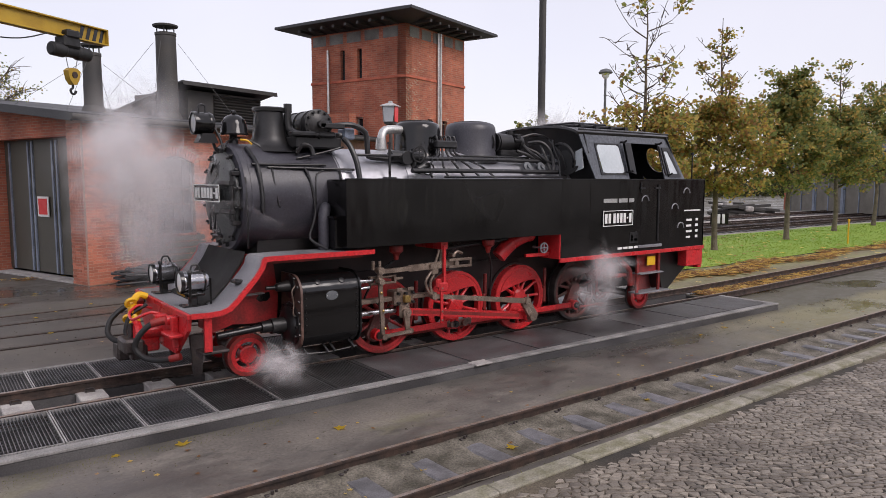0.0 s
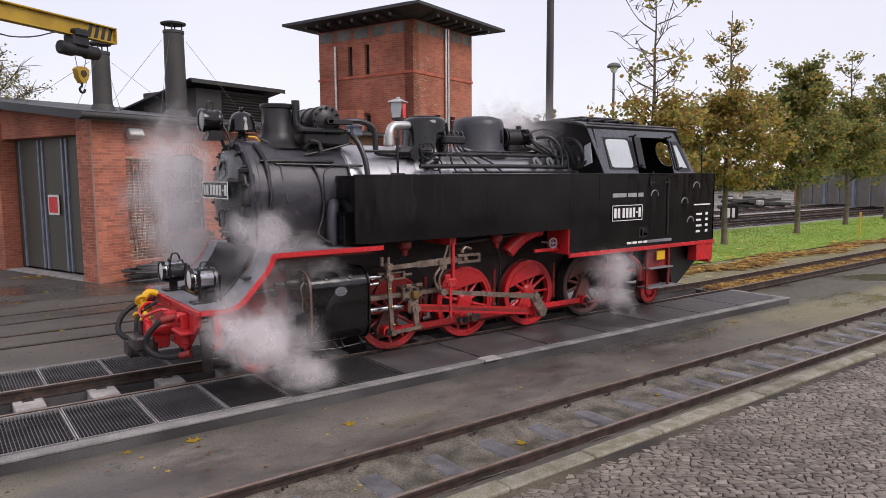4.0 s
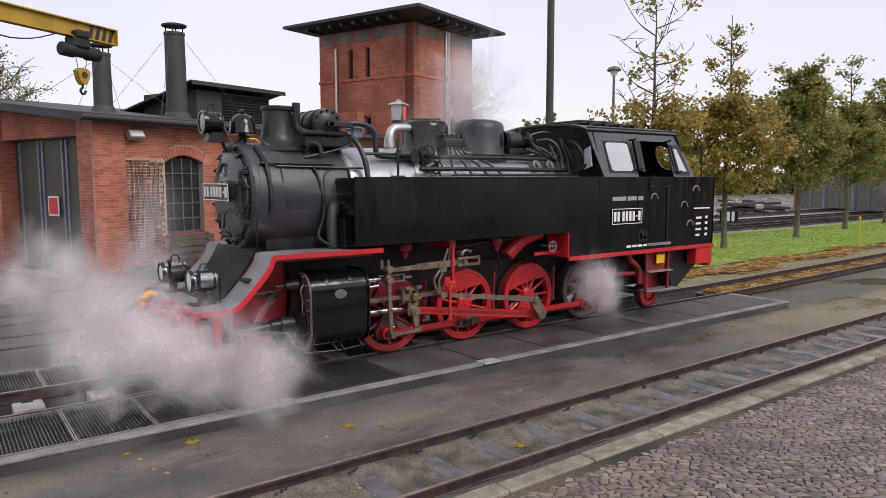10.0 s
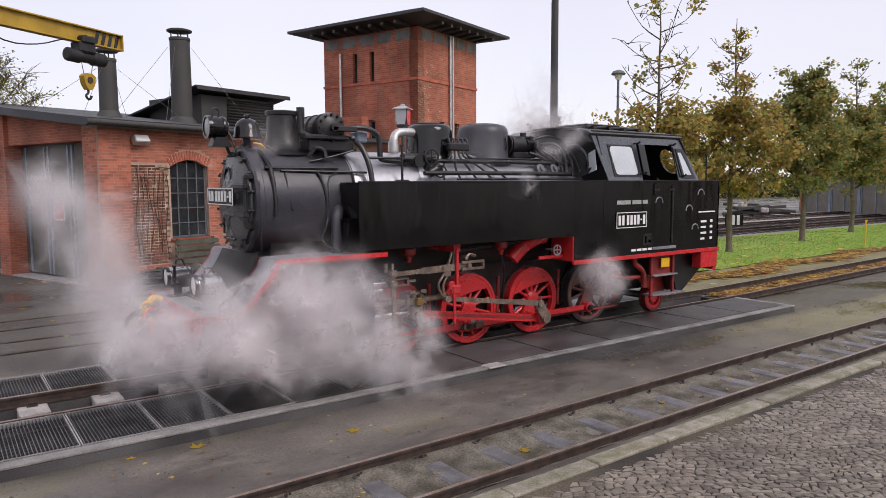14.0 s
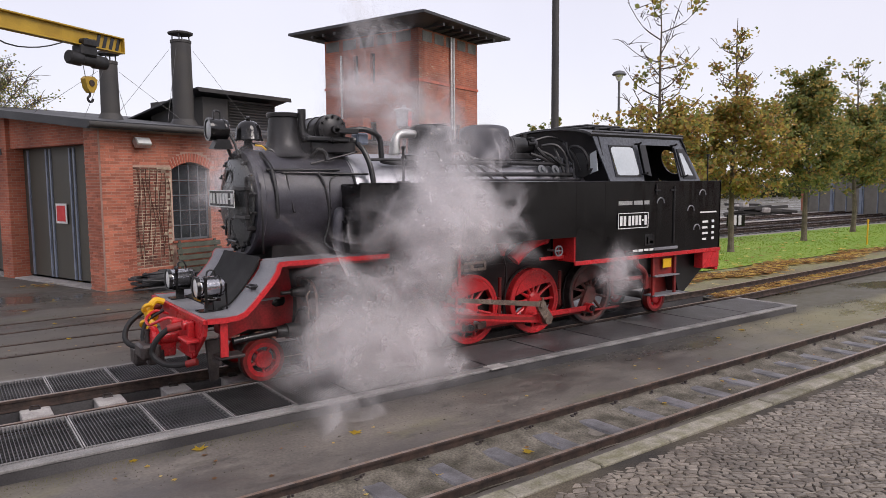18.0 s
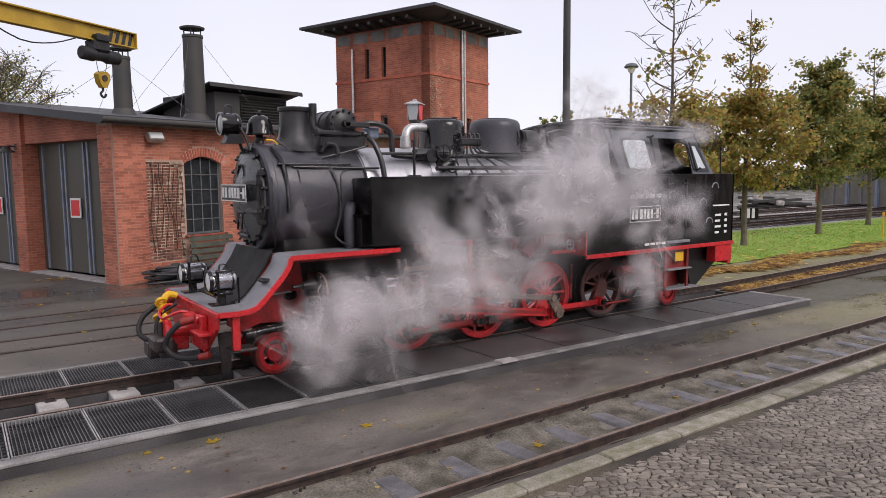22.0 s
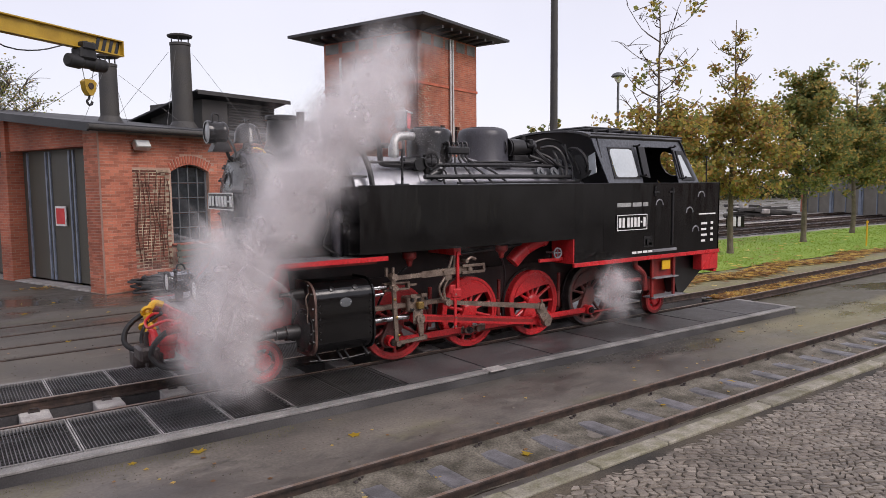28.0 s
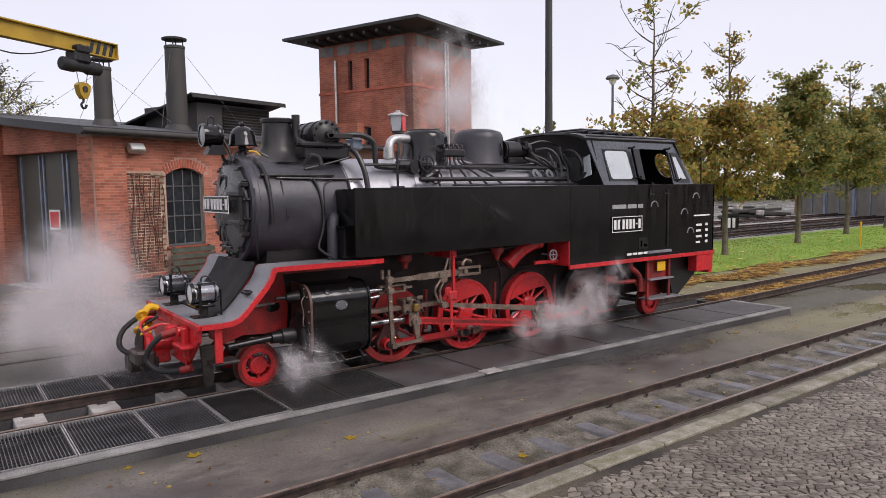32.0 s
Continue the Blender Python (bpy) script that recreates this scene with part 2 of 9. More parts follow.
    l.new(rg.outputs[0], mx.inputs["Factor"])
    l.new(src, mx.inputs["A"])
    mx.inputs["B"].default_value = (0.062, 0.057, 0.050, 1)
    l.new(mx.outputs["Result"], b.inputs["Base Color"])
    return m


def wavy_plate(m, strength):
    """Hand-beaten plate: long upright waves under the gloss."""
    n, l = m.node_tree.nodes, m.node_tree.links
    co, mp, tx, bp = n.new("ShaderNodeTexCoord"), n.new("ShaderNodeMapping"), n.new("ShaderNodeTexNoise"), n.new("ShaderNodeBump")
    mp.inputs["Scale"].default_value = (2.4, 2.4, 0.55)
    tx.inputs["Scale"].default_value, tx.inputs["Detail"].default_value = 1.0, 2
    bp.inputs["Strength"].default_value, bp.inputs["Distance"].default_value = 1.0, strength
    l.new(co.outputs["Object"], mp.inputs["Vector"])
    l.new(mp.outputs[0], tx.inputs["Vector"])
    l.new(tx.outputs["Fac"], bp.inputs["Height"])
    l.new(bp.outputs[0], n["Principled BSDF"].inputs["Normal"])
    return m


BLACK = wavy_plate(mat("black_gloss_paint", (0.0040, 0.0038, 0.0042), (0.0070, 0.0066, 0.0068), 0.14, scale=1.2, fine=12, bump=0.0, rough_var=0.07), 0.014)
DARK = mat("sooty_black_paint", (0.009, 0.009, 0.010), (0.017, 0.016, 0.0165), 0.36, scale=2, fine=30, bump=0.06)
BOILER = mat("boiler_cladding", (0.034, 0.033, 0.042), (0.052, 0.051, 0.063), 0.42, scale=1.5, fine=40, bump=0.04)
GREYTOP = mat("worn_grey_footplate", (0.16, 0.16, 0.175), (0.25, 0.25, 0.265), 0.40, scale=3, fine=60, bump=0.1)
POLISHED = mat("polished_boiler_cladding", (0.36, 0.36, 0.39), (0.46, 0.46, 0.49), 0.34, 0.45, scale=1.2, fine=12, bump=0.008, rough_var=0.05, fine_amount=0.08)
# frame red taken near black; the shade behind the wheels is painted in
FRAMESHADE = mat("grimy_frame", (0.022, 0.007, 0.007), (0.012, 0.007, 0.007), 0.6, scale=3, fine=40, bump=0.1)
PINKMORTAR = mat("reddish_mortar", (0.50, 0.33, 0.26), (0.40, 0.25, 0.19), 0.95, scale=2, fine=60, bump=0.3)
WORNEDGE = mat("worn_concrete_edge", (0.27, 0.26, 0.25), (0.15, 0.145, 0.14), 0.7, scale=3, fine=60, bump=0.3)
RED = mat("red_engine_paint", (0.58, 0.026, 0.030), (0.45, 0.022, 0.025), 0.32, scale=2.5, fine=40, bump=0.05)
REDWORN = mat("greasy_red_paint", (0.30, 0.022, 0.018), (0.14, 0.014, 0.012), 0.48, scale=4, fine=50, bump=0.1)
STEEL = mat("oily_steel", (0.34, 0.27, 0.22), (0.17, 0.125, 0.10), 0.34, 0.6, scale=5, fine=60, bump=0.1)
SOOTBLACK = mat("soot_black_sheet", (0.006, 0.006, 0.006), (0.011, 0.011, 0.011), 0.75, scale=3, fine=40, bump=0.08)
GRIMERED = mat("soot_caked_red_paint", (0.17, 0.045, 0.040), (0.095, 0.062, 0.055), 0.6, scale=5, fine=50, bump=0.2)
SOILEDRED = mat("oil_soiled_red_paint", (0.40, 0.024, 0.026), (0.20, 0.020, 0.018), 0.42, scale=3.5, fine=45, bump=0.08)
LAMPSHELL = mat("polished_lamp_shell", (0.46, 0.46, 0.48), (0.36, 0.36, 0.38), 0.16, 0.95, scale=5, fine=50, bump=0.01, fine_amount=0.06, rough_var=0.04)
GREYLENS = mat("dull_lamp_glass", (0.34, 0.35, 0.35), (0.24, 0.25, 0.25), 0.12, scale=8, fine=50, bump=0.0, fine_amount=0.05)
DOORSTEEL = mat("smokebox_door_paint", (0.060, 0.064, 0.064), (0.095, 0.10, 0.10), 0.30, scale=2.5, fine=40, bump=0.04)
BRIGHT = mat("bright_steel", (0.62, 0.62, 0.63), (0.50, 0.50, 0.51), 0.22, 1.0, scale=5, fine=60, bump=0.03)
GRIMYSTEEL = mat("grimy_brown_casting", (0.16, 0.095, 0.075), (0.085, 0.055, 0.048), 0.5, 0.2, scale=4, fine=50, bump=0.15)
TYRE = mat("dark_tyre_steel", (0.10, 0.085, 0.08), (0.06, 0.05, 0.05), 0.5, 0.6, scale=5, fine=60)
RUBBER = mat("black_rubber", (0.016, 0.016, 0.017), None, 0.6, scale=6, fine=80)
WHITE = mat("white_paint", (0.80, 0.80, 0.78), (0.72, 0.72, 0.70), 0.5, scale=5, fine=50, fine_amount=0.06)
YELLOW = mat("yellow_paint", (0.78, 0.46, 0.015), (0.68, 0.38, 0.012), 0.4, scale=4, fine=40, fine_amount=0.08)
LENS = mat("lamp_glass", (0.80, 0.82, 0.80), (0.74, 0.76, 0.75), 0.12, scale=8, fine=50, bump=0.0, fine_amount=0.03)
BRASS = mat("brass", (0.55, 0.38, 0.14), (0.40, 0.27, 0.10), 0.35, 1.0, scale=8, fine=60)
PALEMETAL = mat("aluminium_sheet", (0.62, 0.62, 0.60), (0.48, 0.48, 0.47), 0.4, 0.8, scale=6, fine=60)
PALEGLASS = mat("grey_lantern_glass", (0.42, 0.44, 0.46), (0.36, 0.38, 0.40), 0.2, scale=6, fine=40, bump=0.0, fine_amount=0.05)
INSIDE = mat("cab_interior", (0.02, 0.02, 0.02), None, 0.7)
GLASS = glass_mat("window_glass", (0.9, 0.95, 0.95))
MILKY = mat("misted_window", (0.50, 0.55, 0.58), (0.58, 0.63, 0.66), 0.10, scale=3, fine=20, bump=0.0, fine_amount=0.05)
ASPHALT = yard_mat()
CONCRETE = mat("old_concrete", (0.22, 0.21, 0.20), (0.12, 0.115, 0.11), 0.75, scale=1.6, fine=60, bump=0.3)
SOOTCON = mat("sooty_slab", (0.046, 0.044, 0.046), (0.090, 0.086, 0.086), 0.50, scale=1.3, fine=60, bump=0.25, rough_var=0.2)
PALECON = mat("pale_concrete", (0.42, 0.40, 0.38), (0.28, 0.26, 0.25), 0.8, scale=4, fine=70, bump=0.3)
GRATE = mat("galvanised_grate", (0.150, 0.150, 0.155), (0.07, 0.07, 0.073), 0.5, 0.3, scale=2, fine=60)
GRATEFRAME = mat("worn_grate_frame", (0.36, 0.35, 0.34), (0.22, 0.215, 0.21), 0.5, 0.2, scale=3, fine=60)
# dull yellow, darkened further for the shadow on the jib's underside
CRANEYELLOW = mat("dull_crane_paint", (0.44, 0.28, 0.020), (0.33, 0.20, 0.018), 0.5, scale=2.5, fine=40, fine_amount=0.12)
RAIL = mat("rusty_rail", (0.070, 0.044, 0.034), (0.028, 0.021, 0.018), 0.7, 0.2, scale=7, fine=70, bump=0.3)
RAILTOP = mat("worn_rail_head", (0.30, 0.20, 0.14), (0.36, 0.31, 0.28), 0.42, 0.6, scale=9, fine=60)
SLEEPER = mat("steel_sleeper", (0.205, 0.20, 0.212), (0.10, 0.097, 0.10), 0.45, 0.1, scale=4, fine=60, bump=0.2)
GRAVEL = mat("trodden_gravel", (0.175, 0.155, 0.125), (0.062, 0.055, 0.040), 0.9, scale=3.5, fine=45, bump=0.7, dist=0.02, fine_amount=0.45)
VERGE = mat("mossy_verge", (0.225, 0.225, 0.105), (0.185, 0.165, 0.105), 0.9, scale=0.9, fine=30, bump=0.5, fine_amount=0.3, dist=0.02)
MOSS = mat("olive_moss", (0.165, 0.16, 0.035), (0.11, 0.115, 0.035), 0.95, scale=3, fine=60, bump=0.6)
SOOTGRATE = mat("sooty_grate", (0.075, 0.073, 0.073), (0.045, 0.044, 0.044), 0.55, 0.2, scale=2, fine=60)
# pale so that the unseen walls show in the tank's gloss
REFLECTWALL = mat("pale_wall_render", (0.74, 0.71, 0.62), (0.60, 0.57, 0.50), 0.85, scale=0.6, fine=20)
GRASS = mat("mown_grass", (0.18, 0.31, 0.028), (0.25, 0.35, 0.055), 0.8, scale=0.5, fine=18, bump=0.5, fine_amount=0.18, dist=0.05)
SETT = mat("granite_sett", (0.225, 0.194, 0.158), (0.125, 0.105, 0.086), 0.5, scale=3, fine=60, bump=0.3, random_tone=0.28)
KERB = mat("mossy_kerb_stone", (0.27, 0.25, 0.205), (0.155, 0.145, 0.092), 0.8, scale=5, fine=50, bump=0.4, random_tone=0.18)
JOINT = mat("dark_sett_joint", (0.024, 0.020, 0.016), (0.105, 0.086, 0.060), 0.9, scale=0.8, fine=60, bump=0.5, fine_amount=0.4)
BRICK = brick_mat("red_brickwork", (0.49, 0.150, 0.085), (0.34, 0.095, 0.058), (0.40, 0.25, 0.18), 0.36)
BRICK_OLD = brick_mat("weathered_brickwork", (0.20, 0.065, 0.045), (0.13, 0.050, 0.038), (0.40, 0.36, 0.30), 0.5)
BRICKPIECE = mat("brick", (0.42, 0.115, 0.065), (0.30, 0.078, 0.048), 0.85, scale=3, fine=50, bump=0.4, random_tone=0.3)
BAREBRICK = mat("bare_dark_brick", (0.25, 0.085, 0.055), (0.12, 0.048, 0.036), 0.88, scale=3, fine=50, bump=0.4, random_tone=0.4)
MORTAR = mat("pale_mortar", (0.56, 0.47, 0.34), (0.20, 0.135, 0.10), 0.95, scale=4, fine=60, bump=0.4)
ROOF = mat("dark_roofing_felt", (0.030, 0.031, 0.034), (0.045, 0.046, 0.050), 0.6, scale=1, fine=40)
FASCIA = mat("dark_fascia", (0.035, 0.033, 0.032), None, 0.6, scale=2, fine=40)
DOORPAINT = mat("olive_door_boards", (0.060, 0.055, 0.042), (0.085, 0.078, 0.060), 0.55, scale=1.5, fine=40, bump=0.15)
BLUEGREY = mat("blue_grey_steel_strip", (0.22, 0.26, 0.33), (0.16, 0.19, 0.25), 0.45, scale=2, fine=40)
PALEGRAVEL = mat("pale_ballast", (0.34, 0.32, 0.29), (0.24, 0.225, 0.20), 0.9, scale=0.8, fine=12, bump=0.5, fine_amount=0.4)
GARAGEDOOR = mat("grey_garage_door", (0.17, 0.155, 0.13), (0.13, 0.12, 0.10), 0.6, scale=1.0, fine=30, bump=0.1)
SIGNRED = mat("red_sign", (0.72, 0.03, 0.03), (0.66, 0.03, 0.03), 0.45, scale=5, fine=50, fine_amount=0.05)
WINDARK = mat("dark_window_pane", (0.015, 0.018, 0.022), (0.03, 0.035, 0.04), 0.1, scale=2, fine=10, bump=0.0)
MUNTIN = mat("grey_window_bar", (0.13, 0.14, 0.15), None, 0.6, scale=5, fine=50)
GREENWOOD = mat("weathered_green_wood", (0.075, 0.085, 0.060), (0.05, 0.052, 0.042), 0.8, scale=3, fine=30, bump=0.3)
CABLE = mat("old_black_hose", (0.022, 0.022, 0.024), (0.04, 0.04, 0.042), 0.6, scale=4, fine=50)
VINE = mat("dead_vine", (0.085, 0.035, 0.022), None, 0.9, scale=4, fine=40)
SOOTY = mat("sooty_sheet_metal", (0.045, 0.044, 0.045), (0.07, 0.066, 0.06), 0.65, 0.2, scale=1.5, fine=40, bump=0.1)
WIRE = mat("guy_wire", (0.12, 0.12, 0.12), None, 0.5, 0.5, bump=0.0)
BARK = mat("maple_bark", (0.16, 0.13, 0.095), (0.10, 0.085, 0.062), 0.9, scale=4, fine=40, bump=0.5)
TWIG = mat("bare_twig", (0.10, 0.078, 0.06), None, 0.9, scale=4, fine=40)
LEAF_GREEN = leaf_mat("green_turning_leaf", [(0.150, 0.190, 0.070), (0.205, 0.245, 0.080), (0.265, 0.290, 0.090), (0.360, 0.320, 0.098), (0.500, 0.350, 0.105)])
LEAF_YELLOW = leaf_mat("yellow_green_leaf", [(0.215, 0.250, 0.080), (0.305, 0.315, 0.088), (0.440, 0.385, 0.098), (0.540, 0.410, 0.102), (0.500, 0.310, 0.095), (0.330, 0.200, 0.085)])
LEAF_FALLEN = leaf_mat("fallen_leaf", [(0.80, 0.58, 0.16), (0.66, 0.42, 0.13), (0.46, 0.26, 0.11), (0.84, 0.66, 0.26), (0.26, 0.14, 0.07), (0.36, 0.20, 0.09)])
LEAF_PALE = leaf_mat("fallen_yellow_leaf", [(0.75, 0.55, 0.06), (0.68, 0.47, 0.05), (0.60, 0.38, 0.05)])
LEAFGRASS = leaf_mat("grass_blade", [(0.19, 0.32, 0.03), (0.21, 0.34, 0.035), (0.23, 0.35, 0.04), (0.26, 0.34, 0.05)])
FARWOOD = leaf_mat("far_foliage", [(0.045, 0.055, 0.02), (0.07, 0.08, 0.03), (0.10, 0.09, 0.035)])


# ---- mesh helpers: a shape is (verts, faces) ----
def join(*shapes):
    vs, fs = [], []
    for v, f in shapes:
        k = len(vs)
        vs += v
        fs += [tuple(i + k for i in q) for q in f]
    return vs, fs


def box(x0, x1, y0, y1, z0, z1, c=0.0):
    """A box, its edges chamfered by c."""
    if c <= 0:
        v = [(x, y, z) for x in (x0, x1) for y in (y0, y1) for z in (z0, z1)]
        return v, [(0, 1, 3, 2), (4, 6, 7, 5), (0, 4, 5, 1), (2, 3, 7, 6), (0, 2, 6, 4), (1, 5, 7, 3)]
    b = bmesh.new()
    bmesh.ops.create_cube(b, size=1)
    for q in b.verts:
        q.co = Vector(((x0 + x1) / 2 + q.co.x * (x1 - x0), (y0 + y1) / 2 + q.co.y * (y1 - y0), (z0 + z1) / 2 + q.co.z * (z1 - z0)))
    bmesh.ops.bevel(b, geom=list(b.edges), offset=c, segments=1, affect="EDGES")
    b.verts.index_update()
    out = [tuple(q.co) for q in b.verts], [tuple(q.index for q in f.verts) for f in b.faces]
    b.free()
    return out


def moved(shape, m):
    v, f = shape
    return [tuple(m @ Vector(p)) for p in v], f


def frame_of(d):
    d = Vector(d).normalized()
    a = Vector((0, 0, 1)) if abs(d.z) < 0.9 else Vector((1, 0, 0))
    s = d.cross(a).normalized()
    return s, s.cross(d).normalized(), d


def lathe(o, d, profile, seg=24):
    """Turned shape: profile of (distance along d, radius)."""
    s, t, d = frame_of(d)
    o = Vector(o)
    v, f = [], []
    for h, r in profile:
        for i in range(seg):
            a = 2 * math.pi * i / seg
            v.append(tuple(o + d * h + (s * math.cos(a) + t * math.sin(a)) * max(r, 0.0005)))
    for k in range(len(profile) - 1):
        for i in range(seg):
            j = (i + 1) % seg
            f.append((k * seg + i, k * seg + j, (k + 1) * seg + j, (k + 1) * seg + i))
    f.append(tuple(reversed(range(seg))))
    f.append(tuple(range((len(profile) - 1) * seg, len(profile) * seg)))
    return v, f


def rod(p, q, r, r2=None, seg=12):
    d = Vector(q) - Vector(p)
    return lathe(p, d, [(0, r), (d.length, r if r2 is None else r2)], seg)


def tube(pts, r, seg=8, smooth=3):
    """A bent pipe through the points."""
    p = [Vector(q) for q in pts]
    if smooth and len(p) > 2:
        out = []
        for i in range(len(p) - 1):
            a, b, c, d = p[max(i - 1, 0)], p[i], p[i + 1], p[min(i + 2, len(p) - 1)]
            for k in range(smooth):
                u = k / smooth
                out.append(0.5 * (2 * b + (c - a) * u + (2 * a - 5 * b + 4 * c - d) * u * u + (3 * b - a - 3 * c + d) * u ** 3))
        p = out + [p[-1]]
    v, f = [], []
    side = frame_of(p[1] - p[0])[0]
    for i, q in enumerate(p):
        d = (p[min(i + 1, len(p) - 1)] - p[max(i - 1, 0)]).normalized()
        side = (side - d * side.dot(d)).normalized()
        up = d.cross(side)
        rr = r[i * (len(r) - 1) // max(1, len(p) - 1)] if isinstance(r, (list, tuple)) else r
        for k in range(seg):
            a = 2 * math.pi * k / seg
            v.append(tuple(q + (side * math.cos(a) + up * math.sin(a)) * rr))
    for i in range(len(p) - 1):
        for k in range(seg):
            j = (k + 1) % seg
            f.append((i * seg + k, i * seg + j, (i + 1) * seg + j, (i + 1) * seg + k))
    f.append(tuple(reversed(range(seg))))
    f.append(tuple(range((len(p) - 1) * seg, len(p) * seg)))
    return v, f


def slab_of(poly, y0, y1):
    """A plate: the outline poly in x and z, from y0 to y1."""
    n = len(poly)
    v = [(x, y0, z) for x, z in poly] + [(x, y1, z) for x, z in poly]
    f = [tuple(range(n)), tuple(reversed(range(n, 2 * n)))]
    f += [(i, i + n, (i + 1) % n + n, (i + 1) % n) for i in range(n)]
    return v, f


def ribbon(profile, y0, y1, th):
    """A bent sheet: profile in x and z, thickness th downwards, from y0 to y1."""
    low = []
    for i, (x, z) in enumerate(profile):
        a, b = profile[max(i - 1, 0)], profile[min(i + 1, len(profile) - 1)]
        d = Vector((b[0] - a[0], b[1] - a[1])).normalized()
        low.append((x + d.y * th, z - d.x * th))
    v, f = [], []
    for (x, z), (x2, z2) in zip(profile, low):
        v += [(x, y0, z), (x, y1, z), (x2, y1, z2), (x2, y0, z2)]
    for i in range(len(profile) - 1):
        for k in range(4):
            j = (k + 1) % 4
            f.append((4 * i + k, 4 * i + j, 4 * i + 4 + j, 4 * i + 4 + k))
    e = 4 * (len(profile) - 1)
    f += [(3, 2, 1, 0), (e, e + 1, e + 2, e + 3)]
    return v, f


def extrude_y(sect, y0, y1):
    return slab_of(sect, y0, y1)


def wheel_disc(n, r_in, r_out, w, y):
    """n spokes between two radii, in the plane of x and z round the origin."""
    out = []
    for i in range(n):
        a = 2 * math.pi * i / n
        d = Vector((math.cos(a), 0, math.sin(a)))
        out.append(rod(d * r_in + Vector((0, y, 0)), d * r_out + Vector((0, y, 0)), w, w * 0.7, 8))
    return join(*out)


def ring(r0, r1, y0, y1, seg=40, ax=(0, 1, 0), o=(0, 0, 0)):
    """A flat ring with thickness round the axis."""
    s, t, d = frame_of(ax)
    o = Vector(o)
    v, f = [], []
    for i in range(seg):
        a = 2 * math.pi * i / seg
        e = s * math.cos(a) + t * math.sin(a)
        for r, y in ((r0, y0), (r1, y0), (r1, y1), (r0, y1)):
            v.append(tuple(o + e * r + d * y))
    for i in range(seg):
        j = (i + 1) % seg
        for k in range(4):
            m = (k + 1) % 4
            f.append((4 * i + k, 4 * i + m, 4 * j + m, 4 * j + k))
    return v, f


def mesh_of(name, shape, material, sharp=32, weld=False):
    me = bpy.data.meshes.new(name)
    me.from_pydata(shape[0], [], shape[1])
    b = bmesh.new()
    b.from_mesh(me)
    if weld:
        bmesh.ops.remove_doubles(b, verts=list(b.verts), dist=0.0005)
    if len(shape[1]) < 40000:
        bmesh.ops.recalc_face_normals(b, faces=list(b.faces))
    b.to_mesh(me)
    b.free()
    me.materials.append(material)
    me.polygons.foreach_set("use_smooth", [True] * len(me.polygons))
    me.set_sharp_from_angle(angle=radians(sharp))
    return me


def part(name, shape, material, parent=None, label="", at=None, sharp=32, weld=False):
    ob = new(name, mesh_of(name, shape, material, sharp, weld))
    ob.parent = parent
    if at is not None:
        ob.matrix_basis = at
    if label:
        tagged(ob, label)
    return ob


def again(ob, m):
    """One more of a part, on the same mesh and under the same thing."""
    o = new(ob.name.split(".")[0], ob.data)
    o.parent = ob.parent
    o.matrix_basis = m
    return o


def thing(name, label, category, at=None, group="", kind=""):
    ob = new(name)
    ob.empty_display_size = 0.2
    if at is not None:
        ob.matrix_basis = at
    return tagged(ob, label, category, group, kind)


def setting(name, shape, material, label="", at=None, parent=None, sharp=32):
    ob = part(name, shape, material, parent, label, at, sharp)
    if parent is None:
        tagged(ob, label or name.replace("_", " "), name.split("_")[0], kind="structure")
    return ob

# ---- ground ----
SKEW = 0.012                       # the near siding runs at a slight angle to the engine's track


def strips(xs, rows, skip=None):
    """Ground strips: rows of (y, z); xs along the track; skip(i, j) leaves a hole."""
    v = [(x, y + (SKEW * x if -5.2 < y < -3.3 else 0), z) for x in xs for y, z in rows]
    n = len(rows)
    f = [(i * n + j, (i + 1) * n + j, (i + 1) * n + j + 1, i * n + j + 1) for i in range(len(xs) - 1) for j in range(n - 1) if not (skip and skip(i, j))]
    return v, f


ground_rows = [(-400, -0.17), (-60, -0.17), (-4.78, -0.17), (-4.47, -0.19), (-4.46, -0.25), (-3.44, -0.25), (-3.43, -0.145), (-1.83, -0.155), (1.62, -0.16), (3, -0.17), (40, -0.17), (900, -0.17)]
setting("ground", strips([-400, -60, -12, -4, 4, 11.0, 20, 60, 200, 900], ground_rows, lambda i, j: j == 7 and 2 <= i <= 4), ASPHALT, "damp grey asphalt yard with stains and fallen leaves")


def wavy(x0, x1, y0, y1, z, nx, ny, amp):
    v = []
    for i in range(nx + 1):
        for j in range(ny + 1):
            x, y = x0 + (x1 - x0) * i / nx, y0 + (y1 - y0) * j / ny
            v.append((x, y, z + amp * noise.noise((x * 0.4, y * 0.4, 3.0))))
    n = ny + 1
    return v, [(i * n + j, (i + 1) * n + j, (i + 1) * n + j + 1, i * n + j + 1) for i in range(nx) for j in range(ny)]


def ballast(x0, x1, y0, y1, nx, ny):
    """Gravel that lies low in the middle and climbs over the sleepers' ends, with lumps."""
    v = []
    for i in range(nx + 1):
        for j in range(ny + 1):
            x, q = x0 + (x1 - x0) * i / nx, j / ny
            heap = 0.034 * min(1.15, abs(2 * q - 1) / 0.65) ** 2.9
            y = y0 + (y1 - y0) * q
            v.append((x, y + SKEW * x, -0.246 + heap + 0.012 * noise.noise((x * 3.0, y * 3.0, 7.0)) + 0.006 * noise.noise((x * 11.0, y * 11.0, 2.0))))
    n = ny + 1
    return v, [(i * n + j, (i + 1) * n + j, (i + 1) * n + j + 1, i * n + j + 1) for i in range(nx) for j in range(ny)]


